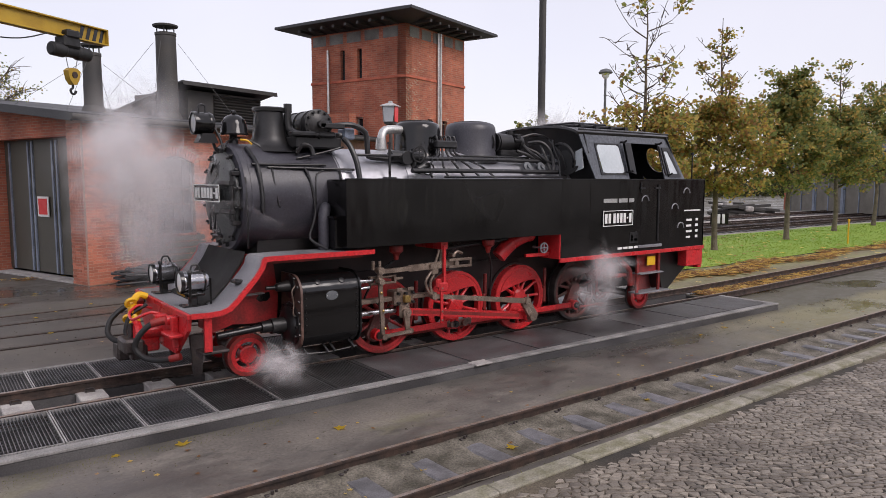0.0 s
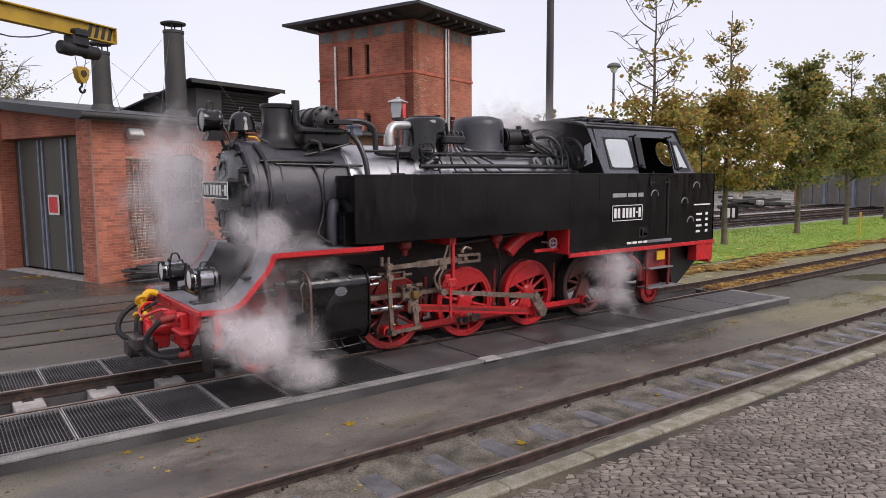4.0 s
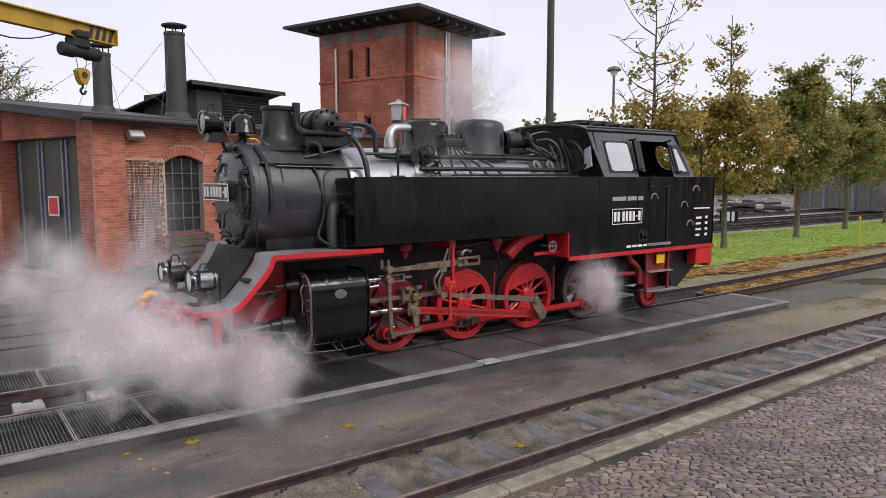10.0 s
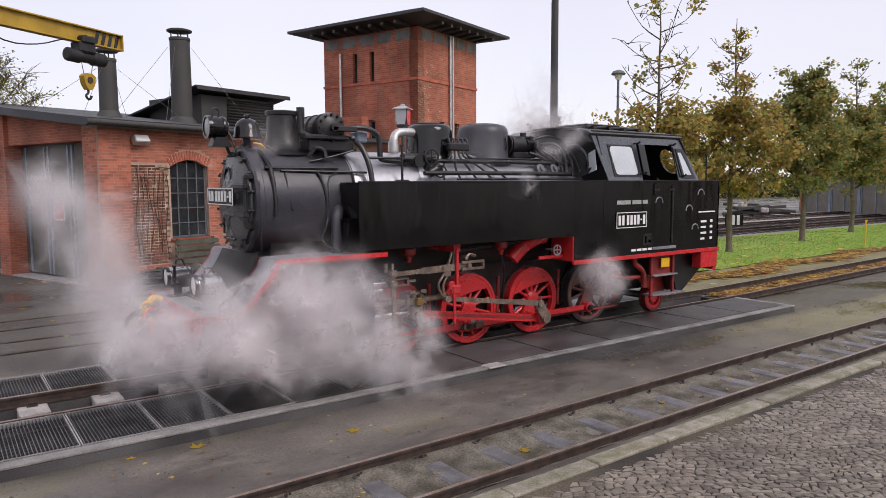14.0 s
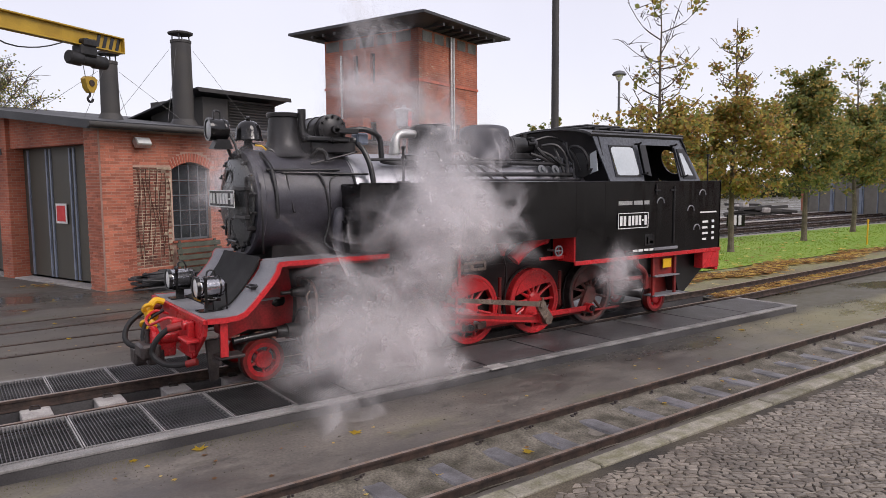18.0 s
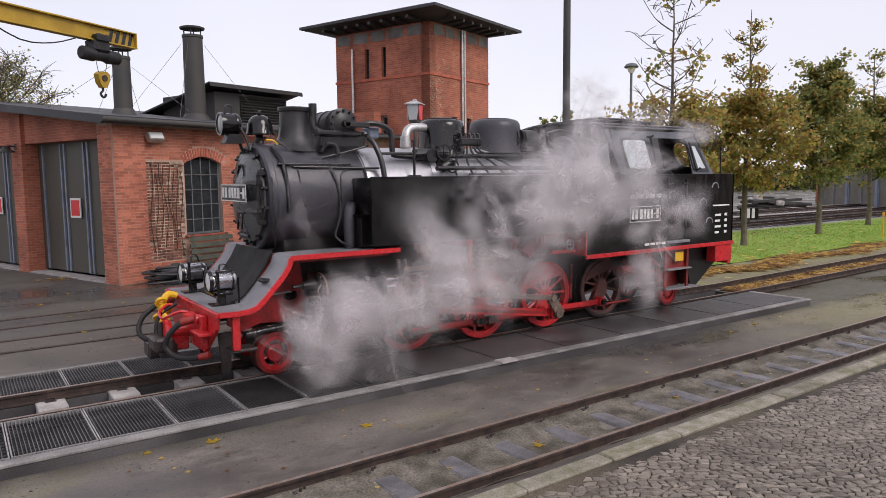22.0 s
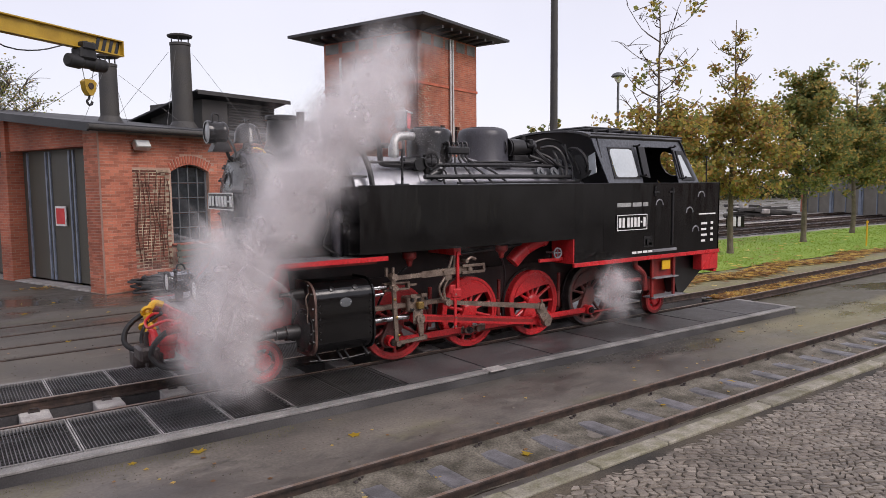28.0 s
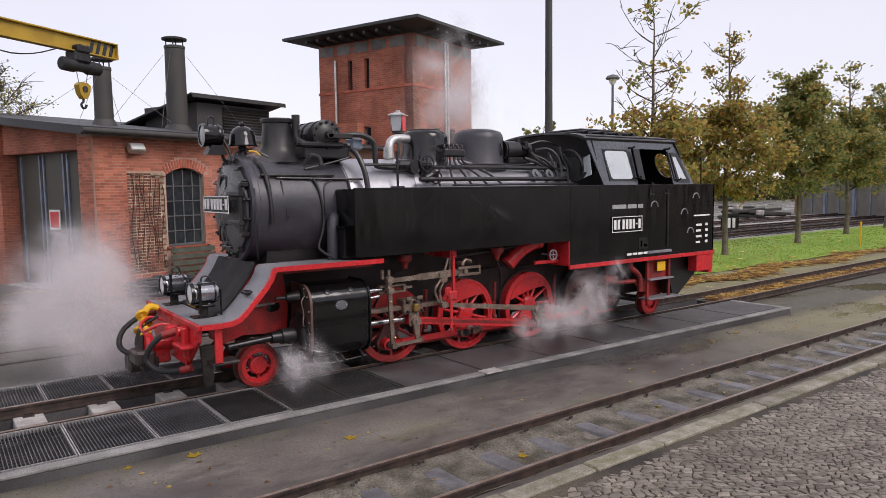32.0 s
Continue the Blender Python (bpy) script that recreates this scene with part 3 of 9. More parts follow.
setting("ground_ballast", ballast(-5, 30, -4.455, -3.445, 600, 18), GRAVEL, "trodden gravel between the rails of the siding", sharp=180)
setting("ground_lawn", wavy(11.5, 120, 3.0, 9.6, -0.10, 120, 20, 0.05), GRASS, "mown green lawn strip with fallen leaves")
setting("ground_verge", wavy(11.4, 120, 0.9, 3.0, -0.135, 60, 12, 0.02), VERGE, "bare earth verge beside the track")

# ---- inspection slab with pit, grates and rails of the engine's track ----
pit = setting("inspection_pit", join(box(-12, 11, -0.62, -0.40, -1.2, -0.14), box(-12, 11, 0.40, 0.62, -1.2, -0.14), box(-12, 11, -0.4, 0.4, -1.3, -1.2),
                                     box(-12, 11, -1.83, -0.62, -0.5, -0.36), box(-12, 11, 0.62, 1.62, -0.5, -0.36), box(-12.2, -12, -1.83, 1.62, -1.3, -0.17), box(11, 11.2, -1.83, 1.62, -1.3, -0.17)), SOOTCON, "sooty concrete inspection pit under the engine's track")
slab = setting("slab", join(box(1.47, 10.75, -1.72, -0.56, -0.30, -0.025, 0.01), box(1.47, 10.75, 0.56, 1.5, -0.30, -0.025, 0.01)), SOOTCON, "soot-blackened concrete slab beside the rails")
part("edge_beam", join(box(-12, 10.75, -1.85, -1.73, -0.36, -0.05, 0.008), box(10.75, 10.87, -1.85, -0.56, -0.36, -0.05, 0.008)), SOOTCON, slab, "sooty concrete edge beam")
part("edge_capping", join(box(-12, 10.75, -1.86, -1.72, -0.049, -0.014, 0.008), box(10.75, 10.88, -1.86, -0.56, -0.049, -0.018, 0.008)), WORNEDGE, slab, "worn grey capping")
part("cap_repair", box(2.7, 3.0, -1.90, -1.70, -0.03, -0.004, 0.01), PALECON, slab)
part("edge_beam", box(-12, 10.75, 1.5, 1.62, -0.36, -0.02, 0.012), CONCRETE, slab)
for k in range(7):
    part("steel_plate", box(1.5 + k * 1.3, 2.76 + k * 1.3, -1.69, -0.60, -0.024, -0.012, 0.004), SOOTCON, slab)


def rail_shape(x0, x1, h=0.13):
    sect = [(-0.055, -h), (0.055, -h), (0.055, -h + 0.012), (0.009, -h + 0.03), (0.009, -0.035), (0.029, -0.026), (0.029, -0.004), (0.022, 0), (-0.022, 0), (-0.029, -0.004), (-0.029, -0.026), (-0.009, -0.035), (-0.009, -h + 0.03), (-0.055, -h + 0.012)]
    n = len(sect)
    v = [(x, y, z) for x in (x0, x1) for y, z in sect]
    return v, [(i, (i + 1) % n, (i + 1) % n + n, i + n) for i in range(n)] + [tuple(range(n)), tuple(reversed(range(n, 2 * n)))]


def track(name, label, x0, x1, y, z, gauge=0.9, turn=0.0, grooved=False):
    t = thing(name, label, "railway track", pose(0, y, z, 0, 0, turn), kind="structure")
    for s in (-1, 1):
        r = part("rail", rail_shape(x0, x1), RAIL, t, at=pose(0, s * (gauge / 2 + 0.03), 0))
        part("rail_head", box(x0, x1, -0.020, 0.020, -0.002, 0.002), RAILTOP, r, "worn shiny rail head")
    return t


engine_track = track("track_engine", "rusty narrow-gauge rails over an inspection pit", -14, 11.2, 0.0, 0.0)
beyond = tagged(track("track_engine", "rusty rails half buried in fallen leaves", 0, 70, 0.0, 0.0, 0.9, 2.4), kind="structure")
beyond.matrix_basis = pose(11.2, 0, 0, 0, 0, 2.4)
# concrete blocks and clips that carry the near rail over the pit
block = clip = None
for k in range(19):
    x = -11.3 + 0.80 * k
    if block is None:
        block = part("support_block", box(-0.16, 0.16, -0.46, -0.06, -0.30, -0.125, 0.01), PALECON, engine_track, "pale concrete support block", pose(x, 0, 0))
        clip = part("rail_clip", join(tube([(-0.05, -0.06, 0.0), (-0.05, 0.02, 0.03), (0.0, 0.05, 0.03), (0.05, 0.02, 0.03), (0.05, -0.06, 0.0)], 0.009, 6), box(-0.04, 0.04, -0.05, 0.01, 0, 0.02)), TYRE, engine_track, "", pose(x, 0.40, -0.13))
        bolt = part("rail_clip", join(box(-0.06, 0.06, -0.04, 0.04, -0.01, 0.012, 0.004), rod((0, 0, 0), (0, 0, 0.06), 0.016)), TYRE, engine_track, "", pose(x, -0.40, -0.12))
    else:
        again(block, pose(x, 0, 0))
        again(clip, pose(x, 0.40, -0.13))
        again(bolt, pose(x, -0.40, -0.12))
    again(block, pose(x, 0.52, 0))


def grating(x0, w, y0, y1):
    """One walk-over grate: frame, bearing bars and a few cross rods."""
    bars = [box(x0 + 0.028 + i * 0.034, x0 + 0.035 + i * 0.034, y0, y1, -0.050, -0.012) for i in range(int((w - 0.04) / 0.034))]
    cross = [box(x0, x0 + w - 0.01, y - 0.002, y + 0.002, -0.040, -0.024) for y in np.arange(y0 + 0.06, y1 - 0.03, 0.10)]
    return join(*bars, *cross)


for y0, y1 in ((-1.70, -0.53), (0.53, 1.48)):
    for k in range(13):
        x0 = -8.24 + 0.745 * k
        g = thing("grate", "galvanised steel walk-over grate, sooty", "grate", group="grates beside the pit")
        tagged(part("bar_mesh", grating(x0, 0.745, y0, y1), GRATE if k < 10 else SOOTGRATE, g), kind="stuff")
        if k > 10:
            part("soot_fill", box(x0 + 0.013, x0 + 0.720, y0 + 0.013, y1 - 0.013, -0.05, -0.022), SOOTCON, g, "soot packed between the bars")
        part("frame", join(box(x0, x0 + 0.014, y0, y1, -0.06, -0.006), box(x0 + 0.722, x0 + 0.735, y0, y1, -0.06, -0.006), box(x0 + 0.014, x0 + 0.722, y0, y0 + 0.012, -0.06, -0.006), box(x0 + 0.014, x0 + 0.722, y1 - 0.012, y1, -0.06, -0.006)), GRATEFRAME if k < 11 else SOOTGRATE, g)

# ---- near siding with steel sleepers ----
siding = track("track_siding", "rusty narrow-gauge siding with steel sleepers", -25, 80, -3.945, -0.10, 0.89, math.degrees(SKEW))
sl = None
for k in range(56):
    x = -6 + 0.72 * k
    if sl is None:
        sl = part("sleeper", slab_of([(-0.12, -0.15), (-0.10, -0.125), (0.10, -0.125), (0.12, -0.15)], -0.46, 0.46), SLEEPER, siding, "blue-grey steel sleeper", pose(x, 0, 0))
        cl = part("rail_clip", join(box(-0.05, 0.05, -0.03, 0.03, 0, 0.025, 0.005), rod((-0.02, 0, 0), (-0.02, 0, 0.06), 0.015), rod((0.03, 0.02, 0), (0.03, 0.02, 0.05), 0.012), box(-0.09, -0.05, -0.02, 0.02, 0.0, 0.04, 0.004)), TYRE, siding, "", pose(x, 0.395, -0.125))
    else:
        again(sl, pose(x + random.uniform(-0.03, 0.03), 0, 0, 0, 0, random.uniform(-2, 2)))
        again(cl, pose(x, 0.395, -0.125, 0, 0, random.uniform(-15, 15)))
    again(cl, pose(x, -0.395, -0.125, 0, 0, random.uniform(-15, 15)))

# flush rails in the yard before the shed, and tracks beyond the lawn
for y, turn in ((4.2, 2.0), (6.3, 5.0)):
    t = thing("track_yard", "flush rails set in the wet yard paving", "railway track", pose(-3, y, -0.158, 0, 0, turn), kind="structure")
    for s in (-0.48, 0.48):
        part("rail", box(-25, 13, s - 0.03, s + 0.03, -0.05, 0.004), RAIL, t)
        part("flangeway", box(-25, 13, s + 0.035, s + 0.075, -0.05, 0.001), JOINT, t)
setting("ground_far_ballast", wavy(14, 140, 9.4, 21, -0.13, 60, 8, 0.04), PALEGRAVEL, "pale stony ballast of the yard tracks")
for y in (11.0, 13.6, 17.5):
    far = track("track_far", "rusty yard track beyond the lawn", 10, 140, y, 0.06)
    part("sleepers", join(*[box(12 + 0.7 * k, 12.24 + 0.7 * k, -0.8, 0.8, -0.19, -0.12) for k in range(150)]), SLEEPER, far)

# ---- engine shed: axes u along the window wall, v along the door wall ----
SHED = pose(0.066, 10.342, -0.17, 0, 0, 19.5)
shed = thing("engine_shed", "low red-brick engine shed with a sloping felt roof", "engine shed", SHED)
arch = [(2.06 + 1.24 * i / 10, 3.15 + 0.20 * math.sin(math.pi * i / 10)) for i in range(11)]
H = 4.2
wall_n = part("wall", join(box(0.86, 2.06, 0, 0.45, 0, H), box(3.30, 11.0, 0, 0.45, 0, H), box(2.06, 3.30, 0, 0.45, 0, 1.16), slab_of([(2.06, H)] + arch + [(3.30, H)], 0, 0.45)), PINKMORTAR, shed, "red brick wall with an arched window")
part("arch_band", join(*[moved(box(-0.033, 0.033, -0.015, 0.1, 0.0, 0.25, 0.006), pose(2.06 + 1.24 * (i + 0.5) / 16, 0, 3.15 + 0.20 * math.sin(math.pi * (i + 0.5) / 16), 0, (i - 7.5) * 3.4, 0)) for i in range(16)]), BRICKPIECE, wall_n, "brick arch over the window")
part("corner_pier", box(0, 0.86, -0.08, 0.65, 0, H), PINKMORTAR, shed)
part("door_pier", box(0, 0.52, 4.9, 5.55, 0, H + 0.6), BRICK, shed)
part("door_pier", box(0, 0.52, 9.8, 10.5, 0, H + 1.1), BRICK, shed)
part("lintel_wall", join(moved(slab_of([(0.65, 3.80), (4.9, 3.80), (4.9, 4.75), (0.65, 4.28)], -0.12, -0.45), pose(0, 0, 0, 0, 0, 90)), moved(slab_of([(5.55, 3.80), (9.8, 3.80), (9.8, 5.3), (5.55, 4.85)], -0.12, -0.45), pose(0, 0, 0, 0, 0, 90))), BRICK, shed)
part("back_wall", join(box(10.6, 11, 0.45, 14, 0, H + 1), box(0, 11, 14, 14.4, 0, H + 1.6)), BRICK, shed)
part("roof", moved(join(box(-0.45, 11.3, 0, 15.2, 0, 0.10), box(-0.48, -0.42, 0, 15.2, -0.10, 0.11), box(-0.45, 11.3, -0.05, 0.0, -0.08, 0.11)), pose(0, -0.45, 4.19, 6.6, 0, 0)), ROOF, shed, "dark felt roof")
part("gutter", rod((-0.5, -0.52, 4.20), (11.3, -0.52, 4.18), 0.07), SOOTY, shed)
for v0 in (0.65, 5.55):
    d = part("shed_door", box(0.47, 0.54, v0, v0 + 4.25, 0.10, 3.80), DOORPAINT, shed, "olive boarded double door, closed")
    for i in (0.42, 1.34, 1.56, 2.62, 2.84, 3.9):
        part("door_strip", box(0.43, 0.47, v0 + i, v0 + i + 0.075, 0.10, 3.75), BLUEGREY, d)
    part("threshold", box(0.0, 0.5, v0 + 0.05, v0 + 4.2, 0.0, 0.04), PALECON, shed, "pale stone threshold")
    s = part("warning_sign", box(0.405, 0.43, v0 + 1.85, v0 + 2.42, 1.66, 2.22), WHITE, shed, "red square sign with a white border")
    part("red_field", box(0.398, 0.405, v0 + 1.91, v0 + 2.36, 1.72, 2.16), SIGNRED, s)
win = part("window", join(box(2.06, 2.12, 0.12, 0.18, 1.16, 3.2), box(3.24, 3.30, 0.12, 0.18, 1.16, 3.2), box(2.06, 3.3, 0.12, 0.18, 1.16, 1.22)), MUNTIN, shed, "tall arched iron window with small panes")
for i in (1, 2, 3):
    part("glazing_bar", box(2.06 + 0.31 * i - 0.015, 2.06 + 0.31 * i + 0.015, 0.12, 0.16, 1.16, 3.14 + 0.2 * math.sin(math.pi * i / 4)), MUNTIN, win)
for i in (1, 2, 3, 4):
    part("glazing_bar", box(2.06, 3.3, 0.121, 0.161, 1.16 + 0.42 * i - 0.013, 1.16 + 0.42 * i + 0.013), MUNTIN, win)
for i in range(4):
    for j in range(5):
        part("pane", box(2.075 + 0.31 * i, 2.355 + 0.31 * i, 0.15, 0.156, 1.18 + 0.42 * j, 1.57 + 0.42 * j - (0.02 if j < 4 else -0.02)), WINDARK, win)
part("window_sill", box(2.0, 3.36, -0.08, 0.2, 1.10, 1.16, 0.01), BRICKPIECE, shed)
part("bare_patch", box(0.88, 2.02, -0.004, 0.02, 0.5, 3.20), MORTAR, shed, "bare patch of dark brick with pale joints")
flood = thing("floodlight", "small white floodlight on the shed wall", "wall lamp", SHED @ pose(1.1, -0.1, 3.82))
part("housing", moved(box(-0.22, 0.22, -0.10, 0.08, -0.12, 0.12, 0.02), pose(0, -0.08, 0, -35, 0, 0)), PALEMETAL, flood)
part("glass", moved(box(-0.19, 0.19, -0.112, -0.10, -0.10, 0.09), pose(0, -0.08, 0, -35, 0, 0)), LENS, flood)
part("bracket", tube([(0, 0.1, 0.02), (0, 0.0, 0.05), (0, -0.08, 0.02)], 0.02), SOOTY, flood)


def vent_stack(name, u, v, z0, z1, w, label, cap=0.35):
    t = thing(name, label, "smoke stack", SHED @ pose(u, v, 0), group="smoke stacks on the shed roof")
    part("shaft", lathe((0, 0, z0), (0, 0, 1), [(0, w / 2 * 1.08), (z1 - z0 - 0.1, w / 2), (z1 - z0 - 0.08, w / 2 * 1.06), (z1 - z0, w / 2 * 1.06)], 20), SOOTY, t)
    for i in range(4):
        a = math.pi / 4 + math.pi / 2 * i
        part("cap_post", rod((math.cos(a) * w * 0.42, math.sin(a) * w * 0.42, z1 - 0.05), (math.cos(a) * w * 0.42, math.sin(a) * w * 0.42, z1 + cap * 0.6), 0.02), SOOTY, t)
    part("cap", lathe((0, 0, z1 + cap * 0.55), (0, 0, 1), [(0, w * 0.62), (0.05, w * 0.64), (0.08, w * 0.5)], 20), SOOTY, t)
    part("flashing", lathe((0, 0, z0), (0, 0, 1), [(0, w * 0.9), (0.1, w * 0.8), (0.35, w * 0.56)], 20), SOOTY, t)
    for i, (du, dv) in enumerate(((-1.7, -1.6), (1.7, -1.5), (-1.5, 1.6), (1.6, 1.7))):
        part("guy_wire", rod((math.copysign(w * 0.5, du), math.copysign(w * 0.3, dv), z1 - 0.3), (du, dv, 4.3 + 0.116 * (v + dv)), 0.006, seg=5), WIRE, t)
    return t


vent_stack("smoke_stack", 4.65, 3.0, 4.50, 7.38, 0.62, "tall sooty sheet-metal smoke stack with a raised cap")
vent_stack("smoke_stack", 2.14, 3.0, 4.50, 6.38, 0.50, "short sooty sheet-metal smoke stack with a raised cap")
lantern = thing("roof_monitor", "dark boarded roof monitor with a felt roof", "roof monitor", SHED)
part("wall", box(5.55, 8.75, 3.2, 6.2, 4.4, 5.7), SOOTY, lantern)
part("louvre_panel", join(*[moved(box(6.6, 8.7, 0, 0.12, 0, 0.02), pose(0, 3.12, 4.75 + 0.1 * i, 35, 0, 0)) for i in range(9)]), FASCIA, lantern, "black louvres")
part("roof", moved(box(0.12, 4.3, -0.4, 3.9, 0, 0.07, 0.01), pose(4.95, 3.2, 5.80, -11, 0, 0)), ROOF, lantern)
part("fascia", moved(box(0.15, 4.27, -0.42, -0.38, -0.08, 0.06), pose(4.95, 3.2, 5.80, -11, 0, 0)), FASCIA, lantern)

# ---- water tower ----
TOWER = pose(11.49, 12.83, -0.17, 0, 0, 19.5)
tower = thing("water_tower", "square red-brick water tower with a wide dark hip roof", "water tower", TOWER)


def wall_with(width, z1, holes, thick=0.4):
    """A wall in x and z with rectangular holes (x0, x1, z0, z1), from y = 0 inwards."""
    xs = sorted({0, width, *[h[0] for h in holes], *[h[1] for h in holes]})
    out = []
    for a, b in zip(xs, xs[1:]):
        spans = sorted((h[2], h[3]) for h in holes if h[0] <= a and b <= h[1])
        z = 0.0
        for c, d in spans:
            out.append(box(a, b, 0, thick, z, c))
            z = d
        out.append(box(a, b, 0, thick, z, z1))
    return join(*out)


LEFT = [(2.97, 3.20, 6.54, 7.75), (2.10, 2.34, 6.54, 7.75), (2.75, 3.10, 4.20, 5.12), (2.08, 2.43, 4.20, 5.12)]
RIGHT = [(1.42, 1.75, 4.15, 5.05), (2.45, 2.80, 4.15, 5.05)]
# the left wall's length runs along v, seen from outside from right to left
wl_left = part("wall", moved(wall_with(4.75, 8.45, LEFT), Matrix(((0, 1, 0, 0), (1, 0, 0, 0), (0, 0, 1, 0), (0, 0, 0, 1)))), BRICK, tower, weld=True)
wl_right = part("wall", wall_with(4.1, 8.45, RIGHT), BRICK, tower, weld=True)
part("wall", join(box(3.7, 4.1, 0.4, 4.75, 0, 8.45), box(0.4, 3.7, 4.35, 4.75, 0, 8.45)), BRICK, tower)
part("string_course", join(box(-0.035, 4.135, -0.035, 0, 6.50, 6.60), box(-0.035, 0, 0, 4.785, 6.50, 6.60), box(4.1, 4.135, 0, 4.785, 6.50, 6.60)), BRICKPIECE, tower, "projecting brick band")
for (y0, y1, z0, z1) in LEFT:
    w = part("window", box(0.14, 0.16, y0, y1, z0, z1), WINDARK, tower)
    if z0 < 5:
        part("window_frame", join(box(0.10, 0.14, y0, y0 + 0.05, z0, z1), box(0.10, 0.14, y1 - 0.05, y1, z0, z1), box(0.10, 0.14, y0, y1, z0, z0 + 0.05), box(0.10, 0.14, y0, y1, z1 - 0.05, z1), box(0.10, 0.14, y0, y1, (z0 + z1) / 2 - 0.02, (z0 + z1) / 2 + 0.02)), PALEMETAL, w)
        part("window_sill", box(-0.06, 0.12, y0 - 0.05, y1 + 0.05, z0 - 0.07, z0), PALECON, w)
for (x0, x1, z0, z1) in RIGHT:
    w = part("window", box(x0, x1, 0.14, 0.16, z0, z1), WINDARK, tower)
    part("window_sill", box(x0 - 0.05, x1 + 0.05, -0.06, 0.12, z0 - 0.07, z0), PALECON, w)
for i in range(5):
    part("frieze_panel", box(0.25 + i * 0.78, 0.25 + i * 0.78 + 0.6, -0.012, 0.01, 8.0, 8.38), CONCRETE, tower, "pale rendered frieze panel")
    part("frieze_panel", box(-0.012, 0.01, 0.35 + i * 0.90, 0.35 + i * 0.90 + 0.7, 8.0, 8.38), CONCRETE, tower, "pale rendered frieze panel")
for x in (2.05, 2.22):
    part("downpipe", rod((x, -0.08, 4.3), (x, -0.08, 8.4), 0.045), PALEMETAL, tower, "pale metal pipe")
part("downpipe", rod((-0.09, 3.78, 2.0), (-0.09, 3.78, 7.8), 0.05), PALEMETAL, tower, "pale metal downpipe")
rt = random.Random(3)
flecks = []
for row in range(58):
    z = 3.9 + row * 0.077
    for k in range(13):
        x = 0.02 + 0.25 * k + 0.125 * (row % 2)
        near = math.exp(-x / 0.55) * (1.0 if z < 6.9 else 0.25) + (0.18 if 4.8 < z < 5.6 and 2.2 < x < 3.0 else 0.02)
        if rt.random() < near:
            flecks.append(box(x, x + rt.uniform(0.12, 0.25), -0.006, 0.002, z - 0.007, z + 0.007))
            flecks.append(box(x, x + 0.013, -0.0065, 0.002, z, z + 0.077))
tagged(part("mortar_flecks", join(*flecks), MORTAR, tower, "pale bare mortar joints near the corner"), kind="stuff")
o = 1.02
roof_v = [(-o, -o, 8.66), (4.1 + o, -o, 8.66), (4.1 + o, 4.75 + o, 8.66), (-o, 4.75 + o, 8.66), (-o, -o, 8.76), (4.1 + o, -o, 8.76), (4.1 + o, 4.75 + o, 8.76), (-o, 4.75 + o, 8.76), (2.05, 1.9, 9.7), (2.05, 2.85, 9.7), (0.0, 0.0, 8.47), (4.1, 0, 8.47), (4.1, 4.75, 8.47), (0, 4.75, 8.47)]
part("roof", (roof_v, [(0, 1, 5, 4), (1, 2, 6, 5), (2, 3, 7, 6), (3, 0, 4, 7), (4, 5, 8), (5, 6, 9, 8), (6, 7, 9), (7, 4, 8, 9), (0, 10, 11, 1), (1, 11, 12, 2), (2, 12, 13, 3), (3, 13, 10, 0), (10, 13, 12, 11)]), ROOF, tower, "dark slate hip roof with boarded eaves")
for i in range(8):
    part("rafter_end", box(-0.9, 0, 0.3 + 0.6 * i, 0.42 + 0.6 * i, 8.44, 8.54), FASCIA, tower)
for i in range(7):
    part("rafter_end", box(0.3 + 0.6 * i, 0.42 + 0.6 * i, -0.9, 0, 8.44, 8.54), FASCIA, tower)

# added walls behind the viewer, unseen, close the place and darken the engine's side
for x0, x1, y, h in ((-60, -26, -26, 5.0), (-23, -9, -24, 6.0), (-7.5, 3, -27, 4.5), (4.2, 9, -25, 6.5), (46, 70, -28, 6.0)):
    setting("wall_behind", box(x0, x1, y - 0.5, y, -0.17, h), BRICK_OLD, "unseen brick wall added to darken the engine and its reflections")

# unseen pale and dark walls added so the tank reflects upright streaks
rw = random.Random(5)
x = 9.0
while x < 46:
    w = rw.uniform(1.2, 3.4)
    setting("wall_behind", box(x, x + w, -26.4, -26, -0.17, rw.choice((4.2, 5.0, 5.6))), rw.choice((REFLECTWALL, REFLECTWALL, BRICK_OLD)), "unseen wall added to put upright streaks in the tank reflection")
    x += w + rw.choice((0.0, 0.004, 0.9))

# ---- the tank engine: x along it (front at -x), y = 0 its middle, z = 0 the rail head ----
loco = thing("steam_locomotive", "black narrow-gauge tank engine with red frames and wheels, standing in steam", "steam locomotive")
AX = [2.03, 3.396, 4.762, 6.128]
BZ, BR = 2.29, 0.70            # boiler axis height and smokebox radius


CRANK = (-0.16, -0.24)         # crank pin from the axle


